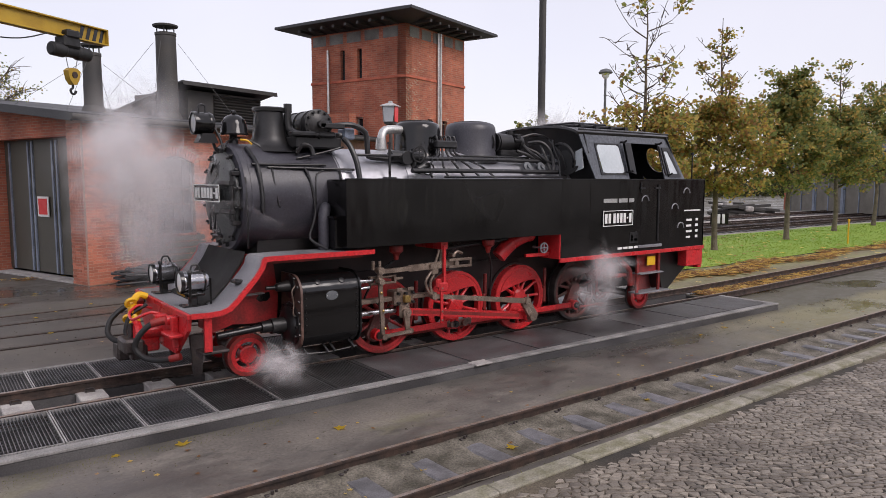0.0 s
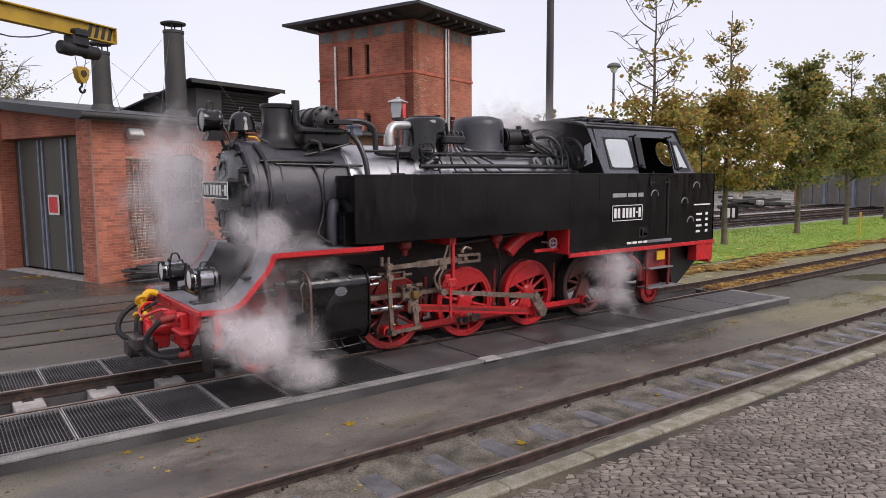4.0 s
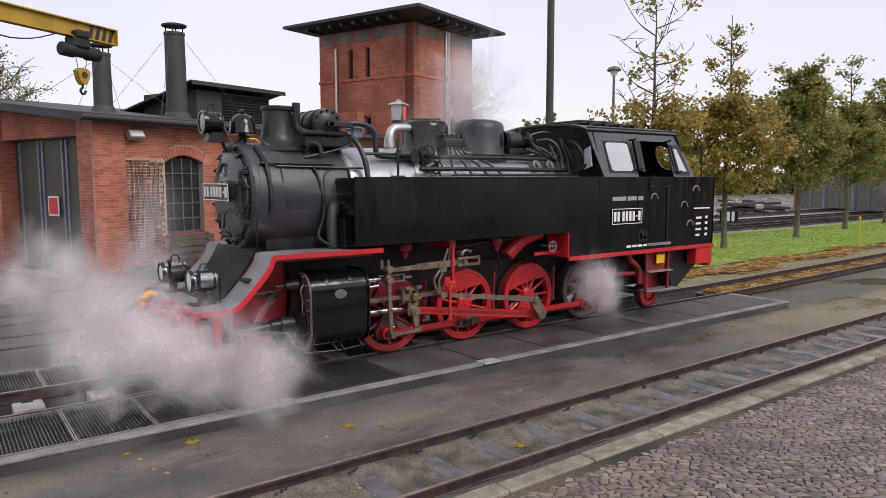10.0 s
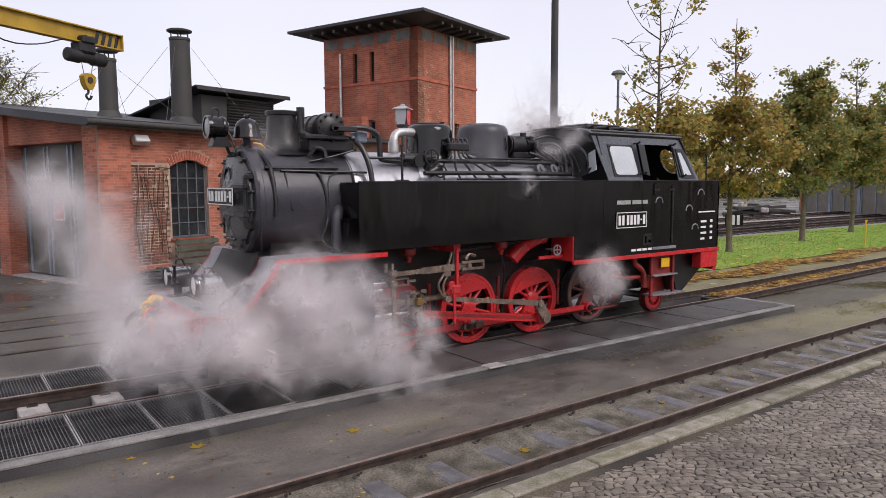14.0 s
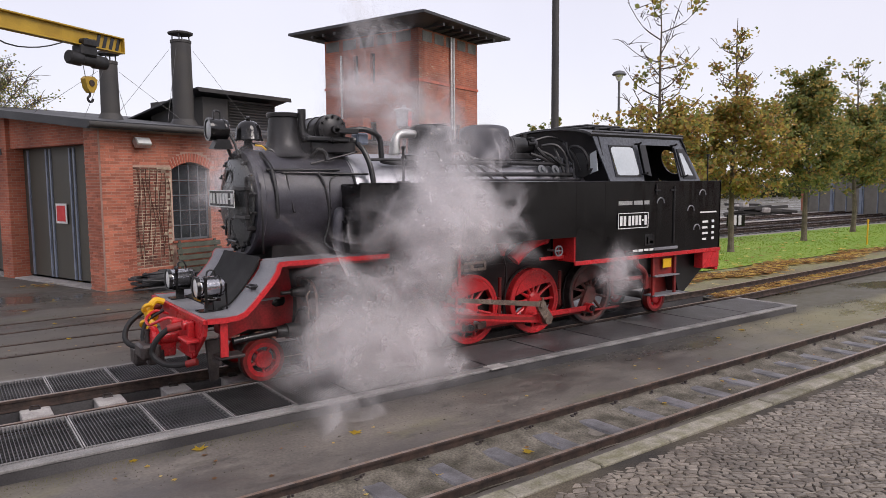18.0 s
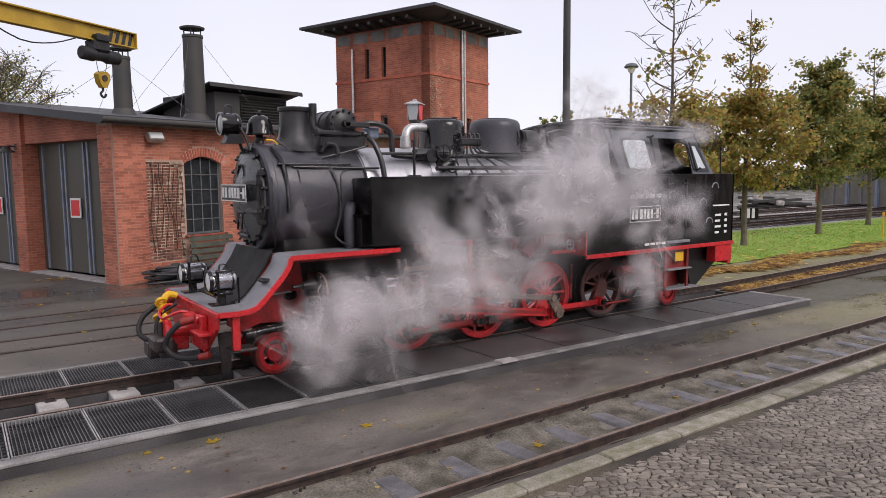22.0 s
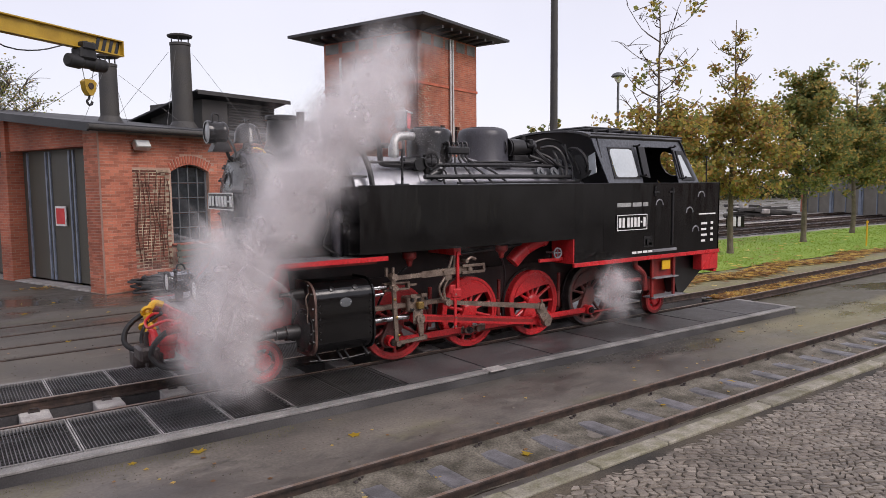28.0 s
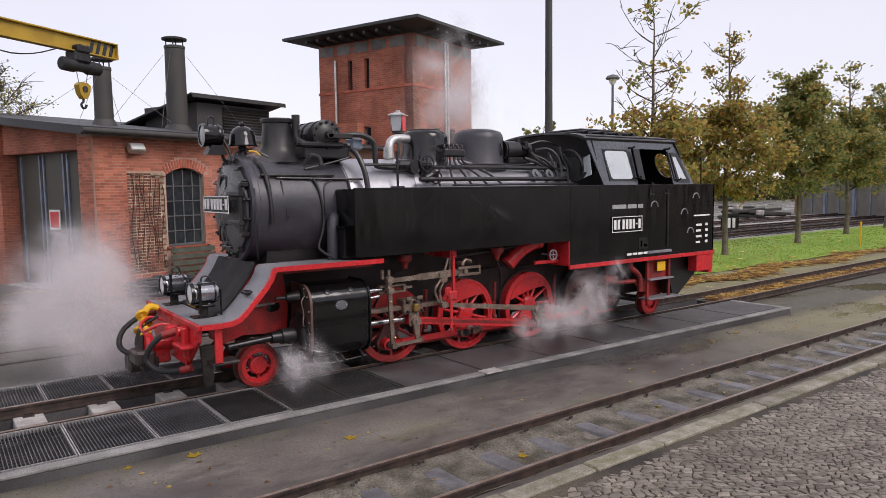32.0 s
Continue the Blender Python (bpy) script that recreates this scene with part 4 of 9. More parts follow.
def driver(x, side, k):
    y = 0.5 * side
    turn = 8 + 11 * x
    paint = (SOILEDRED, RED, RED, GRIMERED)[k] if side < 0 else REDWORN
    back = pose(0, 0, 0, 0, -turn, 0)
    w = part("driving_wheel", join(ring(0.452, 0.502, -0.056, 0.050, 48), lathe((0, -0.075, 0), (0, 1, 0), [(0, 0.10), (0.012, 0.125), (0.03, 0.145), (0.12, 0.145), (0.14, 0.09)], 28)), paint, loco, "red spoked driving wheel", pose(x, y, 0.55, 0, turn, 0))
    part("tyre", join(ring(0.504, 0.543, -0.062, 0.065, 48), ring(0.541, 0.55, -0.054, 0.065, 48)), paint if k < 3 else TYRE, w, "red-painted tyre" if k < 3 else "bare sooty tyre")
    part("flange", ring(0.50, 0.575, 0.066 if side < 0 else -0.095, 0.095 if side < 0 else -0.066, 48), TYRE, w)
    sp = part("spoke", moved(lathe((0, 0, 0), (1, 0, 0), [(0.12, 0.034), (0.20, 0.026), (0.40, 0.022), (0.455, 0.032)], 8), Matrix.Diagonal((1, 1.25, 1, 1))), paint, w)
    for i in range(1, 12):
        again(sp, pose(0, 0, 0, 0, 30 * i, 0))
    seg = [(0.455 * math.cos(a), 0.455 * math.sin(a)) for a in np.linspace(radians(28), radians(152), 18)]
    low = [(0.40 * math.cos(a), 0.19 + 0.05 * math.sin(a)) for a in np.linspace(radians(150), radians(30), 9)]
    part("counterweight", moved(slab_of(seg + low, -0.070, 0.02), back @ pose(0, 0, 0, 0, -12, 0)), paint, w)
    cx, cz = CRANK
    part("crank_boss", moved(join(rod((cx, -0.088, cz), (cx, 0.0, cz), 0.115, seg=24), slab_of([(-0.11, 0.09), (0.11, -0.08), (cx + 0.10, cz - 0.05), (cx - 0.08, cz + 0.08)], -0.080, 0.0)), back), paint if k else GRIMERED, w)
    return w


for s in (-1, 1):
    for k, x in enumerate(AX):
        driver(x, s, k)
    for x, z in ((0.0, 0.275), (8.0, 0.275)):
        w = part("carrying_wheel", join(ring(0.17, 0.225, -0.05, 0.05, 36), wheel_disc(5, 0.08, 0.18, 0.026, -0.01), lathe((0, -0.06, 0), (0, 1, 0), [(0, 0.10), (0.01, 0.115), (0.10, 0.115)], 24)), RED, loco, "small red spoked carrying wheel", pose(x, 0.5 * s, z, 0, 15, 0))
        part("tyre", ring(0.225, 0.275, -0.055, 0.055, 36), REDWORN, w)
        part("flange", ring(0.24, 0.298, 0.056 if s < 0 else -0.08, 0.08 if s < 0 else -0.056, 36), TYRE, w)
for x in (*AX, 0.0, 8.0):
    part("axle", rod((x, -0.5, 0.55 if x in AX else 0.275), (x, 0.5, 0.55 if x in AX else 0.275), 0.07), TYRE, loco)
for s in (-1, 1):
    part("frame_plate", slab_of([(-0.75, 0.95), (-0.45, 0.60), (0.1, 0.62), (0.5, 0.45), (8.4, 0.45), (8.9, 0.9), (8.9, 1.2), (1.2, 1.2), (0.2, 1.55), (-0.05, 1.5), (-0.3, 1.0)], 0.36 * s - 0.015, 0.36 * s + 0.015), FRAMESHADE, loco, "red frame plate, darkened for the shade behind the wheels")
for x in (1.6, 2.7, 4.1, 5.4, 7.0):
    part("frame_stretcher", box(x, x + 0.1, -0.36, 0.36, 0.5, 1.1), REDWORN, loco)
for i, x in enumerate(AX):
    part("brake_hanger", join(rod((x + 0.64, -0.5, 1.0), (x + 0.63, -0.5, 0.4), 0.03), box(x + 0.56, x + 0.62, -0.56, -0.44, 0.42, 0.68, 0.01)), REDWORN, loco)
    part("leaf_spring", join(*[box(x - 0.38 + 0.03 * k, x + 0.38 - 0.03 * k, -0.41, -0.33, 0.93 + 0.016 * k, 0.945 + 0.016 * k) for k in range(8)], box(x - 0.05, x + 0.05, -0.43, -0.31, 0.92, 1.08, 0.01)), DARK, loco)

# smokebox, boiler and what sits on them
smokebox = part("smokebox", lathe((-0.06, 0, BZ), (1, 0, 0), [(0, BR - 0.01), (0.03, BR + 0.012), (0.10, BR + 0.012), (0.11, BR), (1.36, BR), (1.37, BR - 0.015), (1.39, BR - 0.015)], 56), BOILER, loco, "sooty grey-black smokebox")
boiler = part("boiler", lathe((1.33, 0, BZ + 0.01), (1, 0, 0), [(0, 0.665), (4.6, 0.69)], 56), POLISHED, loco, "black clad boiler barrel")
for x in (1.36, 2.45, 3.5, 4.7):
    part("boiler_band", lathe((x, 0, BZ + 0.01), (1, 0, 0), [(0, 0.682), (0.06, 0.684)], 56), POLISHED, boiler)
door = part("smokebox_door", lathe((-0.07, 0, BZ), (-1, 0, 0), [(0, 0.60), (0.03, 0.60), (0.05, 0.56), (0.10, 0.42), (0.135, 0.22), (0.145, 0.02)], 48), DOORSTEEL, loco, "dished smokebox door with clamps")
for i in range(16):
    a = 360 / 16 * i + 11
    part("door_clamp", moved(join(box(-0.02, 0.03, -0.017, 0.017, 0.55, 0.655, 0.005), rod((-0.01, 0, 0.60), (-0.05, 0, 0.60), 0.016, seg=8)), pose(-0.09, 0, BZ, a, 0, 0)), DARK, door)
part("door_hinge", join(rod((-0.16, -0.56, BZ - 0.28), (-0.16, -0.56, BZ + 0.30), 0.025), box(-0.20, -0.13, -0.60, -0.05, BZ + 0.16, BZ + 0.22, 0.01), box(-0.20, -0.13, -0.60, -0.05, BZ - 0.20, BZ - 0.14, 0.01), box(-0.18, -0.06, -0.60, -0.52, BZ + 0.28, BZ + 0.34, 0.01), box(-0.18, -0.06, -0.60, -0.52, BZ - 0.34, BZ - 0.28, 0.01)), DARK, door)
heart = [(0.10 * math.copysign(abs(math.sin(a)) ** 1.6, math.sin(a)), 0.085 * math.cos(a) + 0.025 * math.cos(2 * a) - (0.03 if abs(a) < 0.3 else 0)) for a in np.linspace(-math.pi, math.pi, 25)]
part("heart_ring", tube([(-0.185, -0.02 + 1.15 * p, BZ + 0.33 + 1.15 * q) for p, q in heart], 0.013, 6, 0), BLACK, door)
part("door_handle", tube([(-0.20, -0.14, BZ - 0.20), (-0.24, -0.14, BZ - 0.22), (-0.24, -0.14, BZ - 0.40), (-0.24, 0.02, BZ - 0.42), (-0.24, 0.02, BZ - 0.22), (-0.20, 0.0, BZ - 0.20)], 0.014, 6, 0), BLACK, door)
part("lower_handle", join(rod((-0.18, -0.22, BZ - 0.50), (-0.18, 0.10, BZ - 0.50), 0.02), rod((-0.14, 0.0, BZ - 0.46), (-0.24, 0.0, BZ - 0.56), 0.015)), DARK, door)


def plate_bars(parent, w, h, widths, place, mat_back, border=True):
    """A cast plate with pale bars in place of its figures; lies in x and z, seen from -y."""
    back = part("number_plate", moved(box(-w / 2, w / 2, -0.010, 0.010, -h / 2, h / 2, 0.004), place), mat_back, parent, "black cast plate with raised white figures")
    if border:
        t = 0.012
        part("plate_border", moved(join(box(-w / 2, w / 2, -0.016, -0.010, h / 2 - t, h / 2), box(-w / 2, w / 2, -0.016, -0.010, -h / 2, -h / 2 + t), box(-w / 2, -w / 2 + t, -0.016, -0.010, -h / 2 + t, h / 2 - t), box(w / 2 - t, w / 2, -0.016, -0.010, -h / 2 + t, h / 2 - t)), place), WHITE, back)
    x = -w / 2 + 0.04
    unit = (w - 0.08) / sum(widths)
    bars = []
    for i, k in enumerate(widths):
        if i % 2 == 0:
            hh = h * 0.31 if k > 0.9 else h * 0.05
            bars.append(box(x + 0.1 * unit, x + k * unit - 0.1 * unit, -0.017, -0.010, -hh, hh))
        x += k * unit
    for bar in bars:
        part("plate_figure", moved(bar, place), WHITE, back, "white bar in place of a figure")
    return back


FIG = [1.0, 0.25, 1.0, 0.7, 1.0, 0.25, 1.0, 0.25, 1.0, 0.25, 1.0, 0.2, 0.7, 0.2, 1.0]
plate_bars(loco, 0.98, 0.22, FIG, pose(-0.275, 0.02, BZ + 0.06, 0, 0, -90), BLACK)
part("plate_bracket", join(rod((-0.19, -0.15, BZ + 0.06), (-0.27, -0.15, BZ + 0.06), 0.015), rod((-0.19, 0.2, BZ + 0.06), (-0.27, 0.2, BZ + 0.06), 0.015)), DARK, door)
part("chimney", lathe((0.59, 0, BZ + 0.60), (0, 0, 1), [(0, 0.44), (0.06, 0.34), (0.12, 0.265), (0.22, 0.222), (0.5, 0.198), (0.535, 0.198), (0.545, 0.222), (0.585, 0.226), (0.60, 0.215), (0.60, 0.18), (0.3, 0.17)], 40), DARK, loco, "sooty black chimney with a rim")
part("chimney_pipe", join(tube([(0.79, -0.17, 3.53), (0.79, -0.17, 3.30), (0.82, -0.20, 3.18), (0.95, -0.35, 3.12), (1.45, -0.45, 3.12)], 0.05, 10), lathe((0.79, -0.17, 3.42), (0, 0, 1), [(0, 0.055), (0.12, 0.055)], 10)), DARK, loco)


def lamp(parent, x, y, z, r, ln, shell, glass, label):
    b = part("headlamp", lathe((x, y, z), (1, 0, 0), [(0.012, r), (0.045, r * 1.01), (0.06, r * 0.98), (ln - 0.05, r * 0.98), (ln - 0.015, r * 0.9), (ln, r * 0.7)], 32), shell, parent, label)
    part("lamp_rim", ring(r * 0.90, r * 1.06, -0.012, 0.030, 32, (1, 0, 0), (x, y, z)), BLACK, b, "black lamp rim")
    part("lamp_band", ring(r * 0.97, r * 1.02, ln - 0.07, ln - 0.05, 32, (1, 0, 0), (x, y, z)), BLACK, b)
    part("lens", lathe((x + 0.012, y, z), (-1, 0, 0), [(0, r * 0.90), (0.010, r * 0.86), (0.022, r * 0.5), (0.026, 0.01)], 32), glass, b, "pale lamp glass")
    return b


top = lamp(loco, -0.42, 0.02, 3.24, 0.140, 0.25, BLACK, GREYLENS, "black top headlamp with a dull glass")
part("lamp_carrying_loop", tube([(-0.36, -0.02, 3.37), (-0.36, -0.02, 3.46), (-0.31, 0.02, 3.48), (-0.26, 0.04, 3.46), (-0.26, 0.04, 3.37)], 0.012, 6), DARK, top)
part("lamp_foot", join(slab_of([(-0.40, 2.99), (-0.14, 2.99), (-0.19, 3.11), (-0.34, 3.11)], -0.09, 0.11), tube([(-0.18, -0.08, 3.18), (-0.13, -0.12, 3.05), (-0.10, -0.15, 2.90)], 0.016, 6), tube([(-0.18, 0, 3.0), (-0.14, 0, 2.9), (-0.06, 0, 2.86)], 0.022, 6)), DARK, top)
bell = part("bell", lathe((0.10, 0, 3.10), (0, 0, 1), [(0, 0.186), (0.02, 0.188), (0.045, 0.174), (0.14, 0.164), (0.20, 0.142), (0.245, 0.105), (0.268, 0.055), (0.275, 0.026), (0.30, 0.032), (0.325, 0.026), (0.33, 0.01)], 36), BLACK, loco, "black-painted bell")
part("bell_stand", join(rod((0.09, 0, 2.95), (0.09, 0, 3.11), 0.07, 0.05), tube([(0.09, -0.05, 3.06), (-0.05, -0.12, 3.0), (-0.12, -0.18, 2.9)], 0.014, 6), tube([(0.1, -0.1, 3.07), (0.25, -0.2, 3.02), (0.35, -0.25, 2.96)], 0.014, 6)), DARK, bell)
part("bell_cord_hook", tube([(0.12, -0.16, 3.04), (0.2, -0.2, 3.03), (0.26, -0.2, 2.98)], 0.014, 6), YELLOW, bell)
# feed-water heater across the boiler, behind the chimney
heater = part("feed_heater", lathe((1.28, -0.50, 3.22), (0, 1, 0), [(0, 0.16), (0.015, 0.205), (0.05, 0.21), (0.06, 0.19), (0.9, 0.19), (0.92, 0.21), (1.0, 0.2), (1.03, 0.12)], 28), DARK, loco, "black drum of the feed-water heater")
heater.matrix_basis = pose(-0.19, 0, 0.04)
part("heater_cover", join(lathe((1.28, -0.53, 3.22), (0, 1, 0), [(0, 0.03), (0.01, 0.12), (0.035, 0.16)], 24), *[moved(lathe((0, 0, 0), (0, -1, 0), [(0, 0.02), (0.03, 0.016)], 6), pose(1.28, -0.50, 3.22, 0, 30 * i, 0) @ pose(0.178, 0, 0)) for i in range(12)], rod((1.28, -0.6, 3.22), (1.28, -0.5, 3.22), 0.05), box(1.25, 1.62, -0.60, -0.50, 3.17, 3.24, 0.01)), DARK, heater)
part("heater_saddle", join(box(0.95, 1.62, -0.5, 0.45, 2.90, 3.06, 0.02), box(0.85, 1.5, -0.58, -0.42, 3.05, 3.12, 0.02)), DARK, heater)
part("heater_strap", join(*[ring(0.19, 0.205, y, y + 0.05, 28, (0, 1, 0), (1.28, 0, 3.22)) for y in (-0.35, -0.1, 0.15)]), DARK, heater)
part("heater_pipe", tube([(1.36, -0.45, 3.26), (1.60, -0.47, 3.28), (1.82, -0.48, 3.18), (1.84, -0.50, 2.92), (1.90, -0.50, 2.84), (2.35, -0.5, 2.82)], 0.04, 10), DARK, loco)
part("feed_box", box(1.52, 1.70, -0.40, -0.2, 3.08, 3.24, 0.02), BLUEGREY, loco, "grey-blue small box")
part("descending_pipe", tube([(1.45, -0.52, 3.08), (1.50, -0.60, 2.98), (1.56, -0.68, 2.75), (1.58, -0.74, 2.45)], 0.038, 10), DARK, loco)
# handrails and thin pipes on the smokebox side
part("handrail", join(rod((0.09, -0.60, 2.715), (1.12, -0.60, 2.715), 0.018), *[rod((x, -0.53, 2.69), (x, -0.60, 2.715), 0.014) for x in (0.12, 0.62, 1.05)]), DARK, loco)
for pts, r in (([(0.36, -0.60, 2.66), (0.36, -0.66, 2.50), (0.40, -0.70, 2.20), (0.42, -0.71, 2.18)], 0.014), ([(0.30, -0.60, 2.68), (0.9, -0.62, 2.67), (1.55, -0.62, 2.66)], 0.016),
               ([(0.80, -0.62, 2.68), (0.86, -0.68, 2.5), (0.9, -0.72, 2.15), (0.86, -0.74, 1.95), (0.80, -0.76, 1.75), (0.95, -0.95, 1.62)], 0.018),
               ([(1.15, -0.60, 2.67), (0.98, -0.64, 2.60), (0.93, -0.68, 2.45), (0.93, -0.70, 2.2)], 0.012), ([(1.32, -0.62, 2.66), (1.34, -0.70, 2.35), (1.38, -0.74, 2.05), (1.5, -0.85, 1.98)], 0.013),
               ([(0.12, -0.35, 2.93), (0.16, -0.62, 2.70), (0.18, -0.71, 2.30), (0.18, -0.72, 2.10)], 0.026), ([(0.78, -0.45, 2.88), (0.84, -0.5, 2.98), (0.95, -0.52, 2.95), (0.97, -0.55, 2.84)], 0.032),
               ([(0.75, -0.5, 2.80), (1.1, -0.52, 2.88), (1.45, -0.5, 2.97)], 0.014), ([(-0.02, -0.66, 2.55), (-0.03, -0.74, 2.1), (-0.02, -0.7, 1.8), (0.02, -0.6, 1.66)], 0.014)):
    part("pipe", tube(pts, r, 8), DARK, loco)
part("blow_off_pipe", tube([(0.98, -0.80, 1.58), (0.98, -0.80, 2.00), (1.02, -0.76, 2.13), (1.06, -0.70, 2.15)], 0.075, 12), BOILER, loco, "thick grey pipe in front of the tank")
part("step_box", join(box(1.02, 1.30, -1.05, -0.72, 1.62, 2.02, 0.015), box(1.0, 1.3, -1.06, -0.72, 2.02, 2.05)), BLACK, loco)
# added dark blocks close the see-through gaps and stand for the shade there
part("inner_casing", join(box(0.35, 1.55, -0.5, 0.5, 1.02, 1.585), box(1.3, 5.4, -0.33, 0.33, 0.95, 1.66)), FRAMESHADE, loco, "dark filler between the frames, added where only shade shows")
part("saddle", slab_of([(0.15, 1.0), (1.25, 1.0), (1.15, 1.75), (0.22, 1.75)], -0.42, 0.42), DARK, loco)

# domes, valves and pipes along the boiler's top
def dome(name, x, r, z0, z1, label, paint=BLACK):
    return part(name, lathe((x, 0, z0), (0, 0, 1), [(0, r * 1.22), (0.06, r * 1.10), (0.14, r * 1.01), (z1 - z0 - 0.15, r), (z1 - z0 - 0.08, r * 0.975), (z1 - z0 - 0.035, r * 0.91), (z1 - z0 - 0.01, r * 0.80), (z1 - z0, r * 0.62), (z1 - z0 + 0.008, 0.01)], 44), paint, loco, label)


d1 = dome("sand_dome", 3.04, 0.36, 2.80, 3.42, "glossy black sand dome with a lid")
part("dome_lid", lathe((3.04, 0, 3.405), (0, 0, 1), [(0, 0.26), (0.025, 0.26), (0.035, 0.20)], 30), DARK, d1)
d2 = dome("steam_dome", 4.12, 0.42, 2.80, 3.46, "dull grey-black steam dome", BOILER)
part("dome_lid", lathe((4.12, 0, 3.445), (0, 0, 1), [(0, 0.28), (0.02, 0.28), (0.03, 0.22)], 30), DARK, d2)
part("whistle_pipe", join(tube([(2.72, -0.05, 3.28), (2.50, -0.08, 3.28), (2.36, -0.1, 3.24), (2.30, -0.12, 3.10), (2.30, -0.12, 2.94)], 0.065, 12), lathe((2.30, -0.12, 2.98), (0, 0, 1), [(0, 0.085), (0.16, 0.075)], 14)), PALEMETAL, loco, "bright metal elbow pipe")
valve = part("check_valve", join(rod((2.20, -0.52, 2.86), (2.75, -0.52, 2.86), 0.085), rod((2.62, -0.52, 2.68), (2.62, -0.52, 2.98), 0.05), rod((2.45, -0.62, 2.84), (2.45, -0.45, 2.84), 0.10), rod((2.80, -0.60, 2.75), (2.62, -0.60, 2.66), 0.07)), DARK, loco, "oily black valves")
part("hand_wheel", join(ring(0.095, 0.115, -0.01, 0.01, 24, (0.2, 1, 0), (2.62, -0.66, 2.89)), rod((2.53, -0.66, 2.89), (2.71, -0.66, 2.89), 0.008, seg=5), rod((2.62, -0.66, 2.80), (2.62, -0.66, 2.98), 0.008, seg=5)), DARK, valve)
part("hand_wheel", join(ring(0.075, 0.095, -0.01, 0.01, 24, (0.4, 1, 0.2), (2.78, -0.66, 2.68)), rod((2.70, -0.66, 2.68), (2.86, -0.66, 2.68), 0.008, seg=5)), DARK, valve)
part("lever_post", join(rod((2.08, -0.70, 2.54), (2.08, -0.70, 3.02), 0.018), rod((2.08, -0.70, 3.02), (2.08, -0.70, 3.05), 0.035), box(2.0, 2.16, -0.76, -0.64, 2.52, 2.56)), DARK, loco)
part("manifold", box(3.05, 3.45, -0.52, -0.42, 3.00, 3.12, 0.02), DARK, loco)
for k in range(5):
    x = 3.08 + 0.085 * k
    part("sand_pipe", tube([(x, -0.36, 3.16), (x, -0.46, 3.18), (x, -0.48, 3.05), (x, -0.5, 2.92), (x + (k - 1.5) * 0.16, -0.62, 2.74), (x + (k - 1.5) * 0.22, -0.80, 2.56)], 0.017, 8), DARK, loco)
for y, z, x0, x1, r in ((-0.56, 2.835, 2.55, 5.2, 0.036), (-0.72, 2.655, 2.45, 5.5, 0.036), (-0.78, 2.565, 3.0, 5.6, 0.016), (-0.48, 2.89, 3.4, 5.0, 0.016), (-0.63, 2.86, 1.55, 2.3, 0.02)):
    part("pipe", tube([(x0, y, z), ((x0 + x1) / 2, y, z + 0.004), (x1, y, z)], r, 10), DARK, loco)
for pts, r in (([(4.70, -0.5, 3.0), (4.95, -0.55, 2.92), (5.15, -0.56, 2.80)], 0.03), ([(4.9, -0.45, 3.1), (5.0, -0.55, 2.95), (5.3, -0.56, 2.80)], 0.03), ([(5.25, -0.5, 3.1), (5.28, -0.6, 2.9), (5.32, -0.68, 2.65)], 0.025), ([(5.45, -0.5, 3.2), (5.5, -0.7, 3.0), (5.62, -0.75, 2.7)], 0.025)):
    part("pipe", tube(pts, r, 8), DARK, loco)
tur = part("turbo_generator", join(rod((4.68, -0.28, 3.14), (4.96, -0.28, 3.14), 0.15), rod((4.96, -0.28, 3.14), (5.12, -0.28, 3.14), 0.11), rod((5.12, -0.28, 3.14), (5.2, -0.28, 3.14), 0.14), box(4.7, 5.2, -0.4, -0.16, 2.92, 3.02, 0.02), rod((5.0, -0.28, 3.2), (5.0, -0.28, 3.34), 0.05)), DARK, loco, "sooty turbo generator", pose(-0.24, 0, 0))
for x, r in ((4.50, 0.160), (4.62, 0.160), (4.80, 0.118)):
    part("casing_rib", ring(r - 0.02, r, 0, 0.025, 24, (1, 0, 0), (x, -0.28, 3.14)), DARK, tur)
part("governor", join(rod((4.98, -0.38, 3.18), (5.14, -0.38, 3.18), 0.05), box(5.02, 5.10, -0.44, -0.30, 3.20, 3.28, 0.01)), DARK, tur)
for pts, r in (([(5.05, -0.40, 3.14), (5.22, -0.52, 3.16), (5.34, -0.60, 3.06), (5.40, -0.66, 2.86), (5.36, -0.70, 2.66)], 0.028), ([(5.0, -0.3, 3.24), (5.22, -0.34, 3.30), (5.45, -0.36, 3.28), (5.60, -0.40, 3.20)], 0.020), ([(4.92, -0.46, 3.06), (5.08, -0.58, 2.98), (5.26, -0.64, 2.84), (5.50, -0.66, 2.80)], 0.024), ([(5.44, -0.60, 3.20), (5.40, -0.68, 3.02), (5.46, -0.74, 2.82), (5.44, -0.78, 2.60)], 0.016)):
    part("pipe", tube(pts, r, 8), DARK, loco)
part("spectacle_arch", tube([(5.60 - 0.20 * (h - 2.54) / 1.0, -0.74 + 0.27 * math.cos(a), h) for a, h in [(q, 2.86 + 0.27 * math.sin(q)) for q in np.linspace(-0.5, math.pi + 0.5, 15)]], 0.030, 8, 0), DARK, loco, "raised rim of the cab front opening")
# no hole here: a dark disc stands for the shade inside the rim
part("spectacle_dark", moved(lathe((0, 0, 0), (-1, 0, 0.2), [(0, 0.26), (0.012, 0.26)], 24), pose(5.72, -0.74, 2.86)), INSIDE, loco)
for k in range(2):
    part("safety_valve", rod((5.1 + 0.16 * k, 0.0, 2.95), (5.1 + 0.16 * k, 0.0, 3.30), 0.06), DARK, loco)
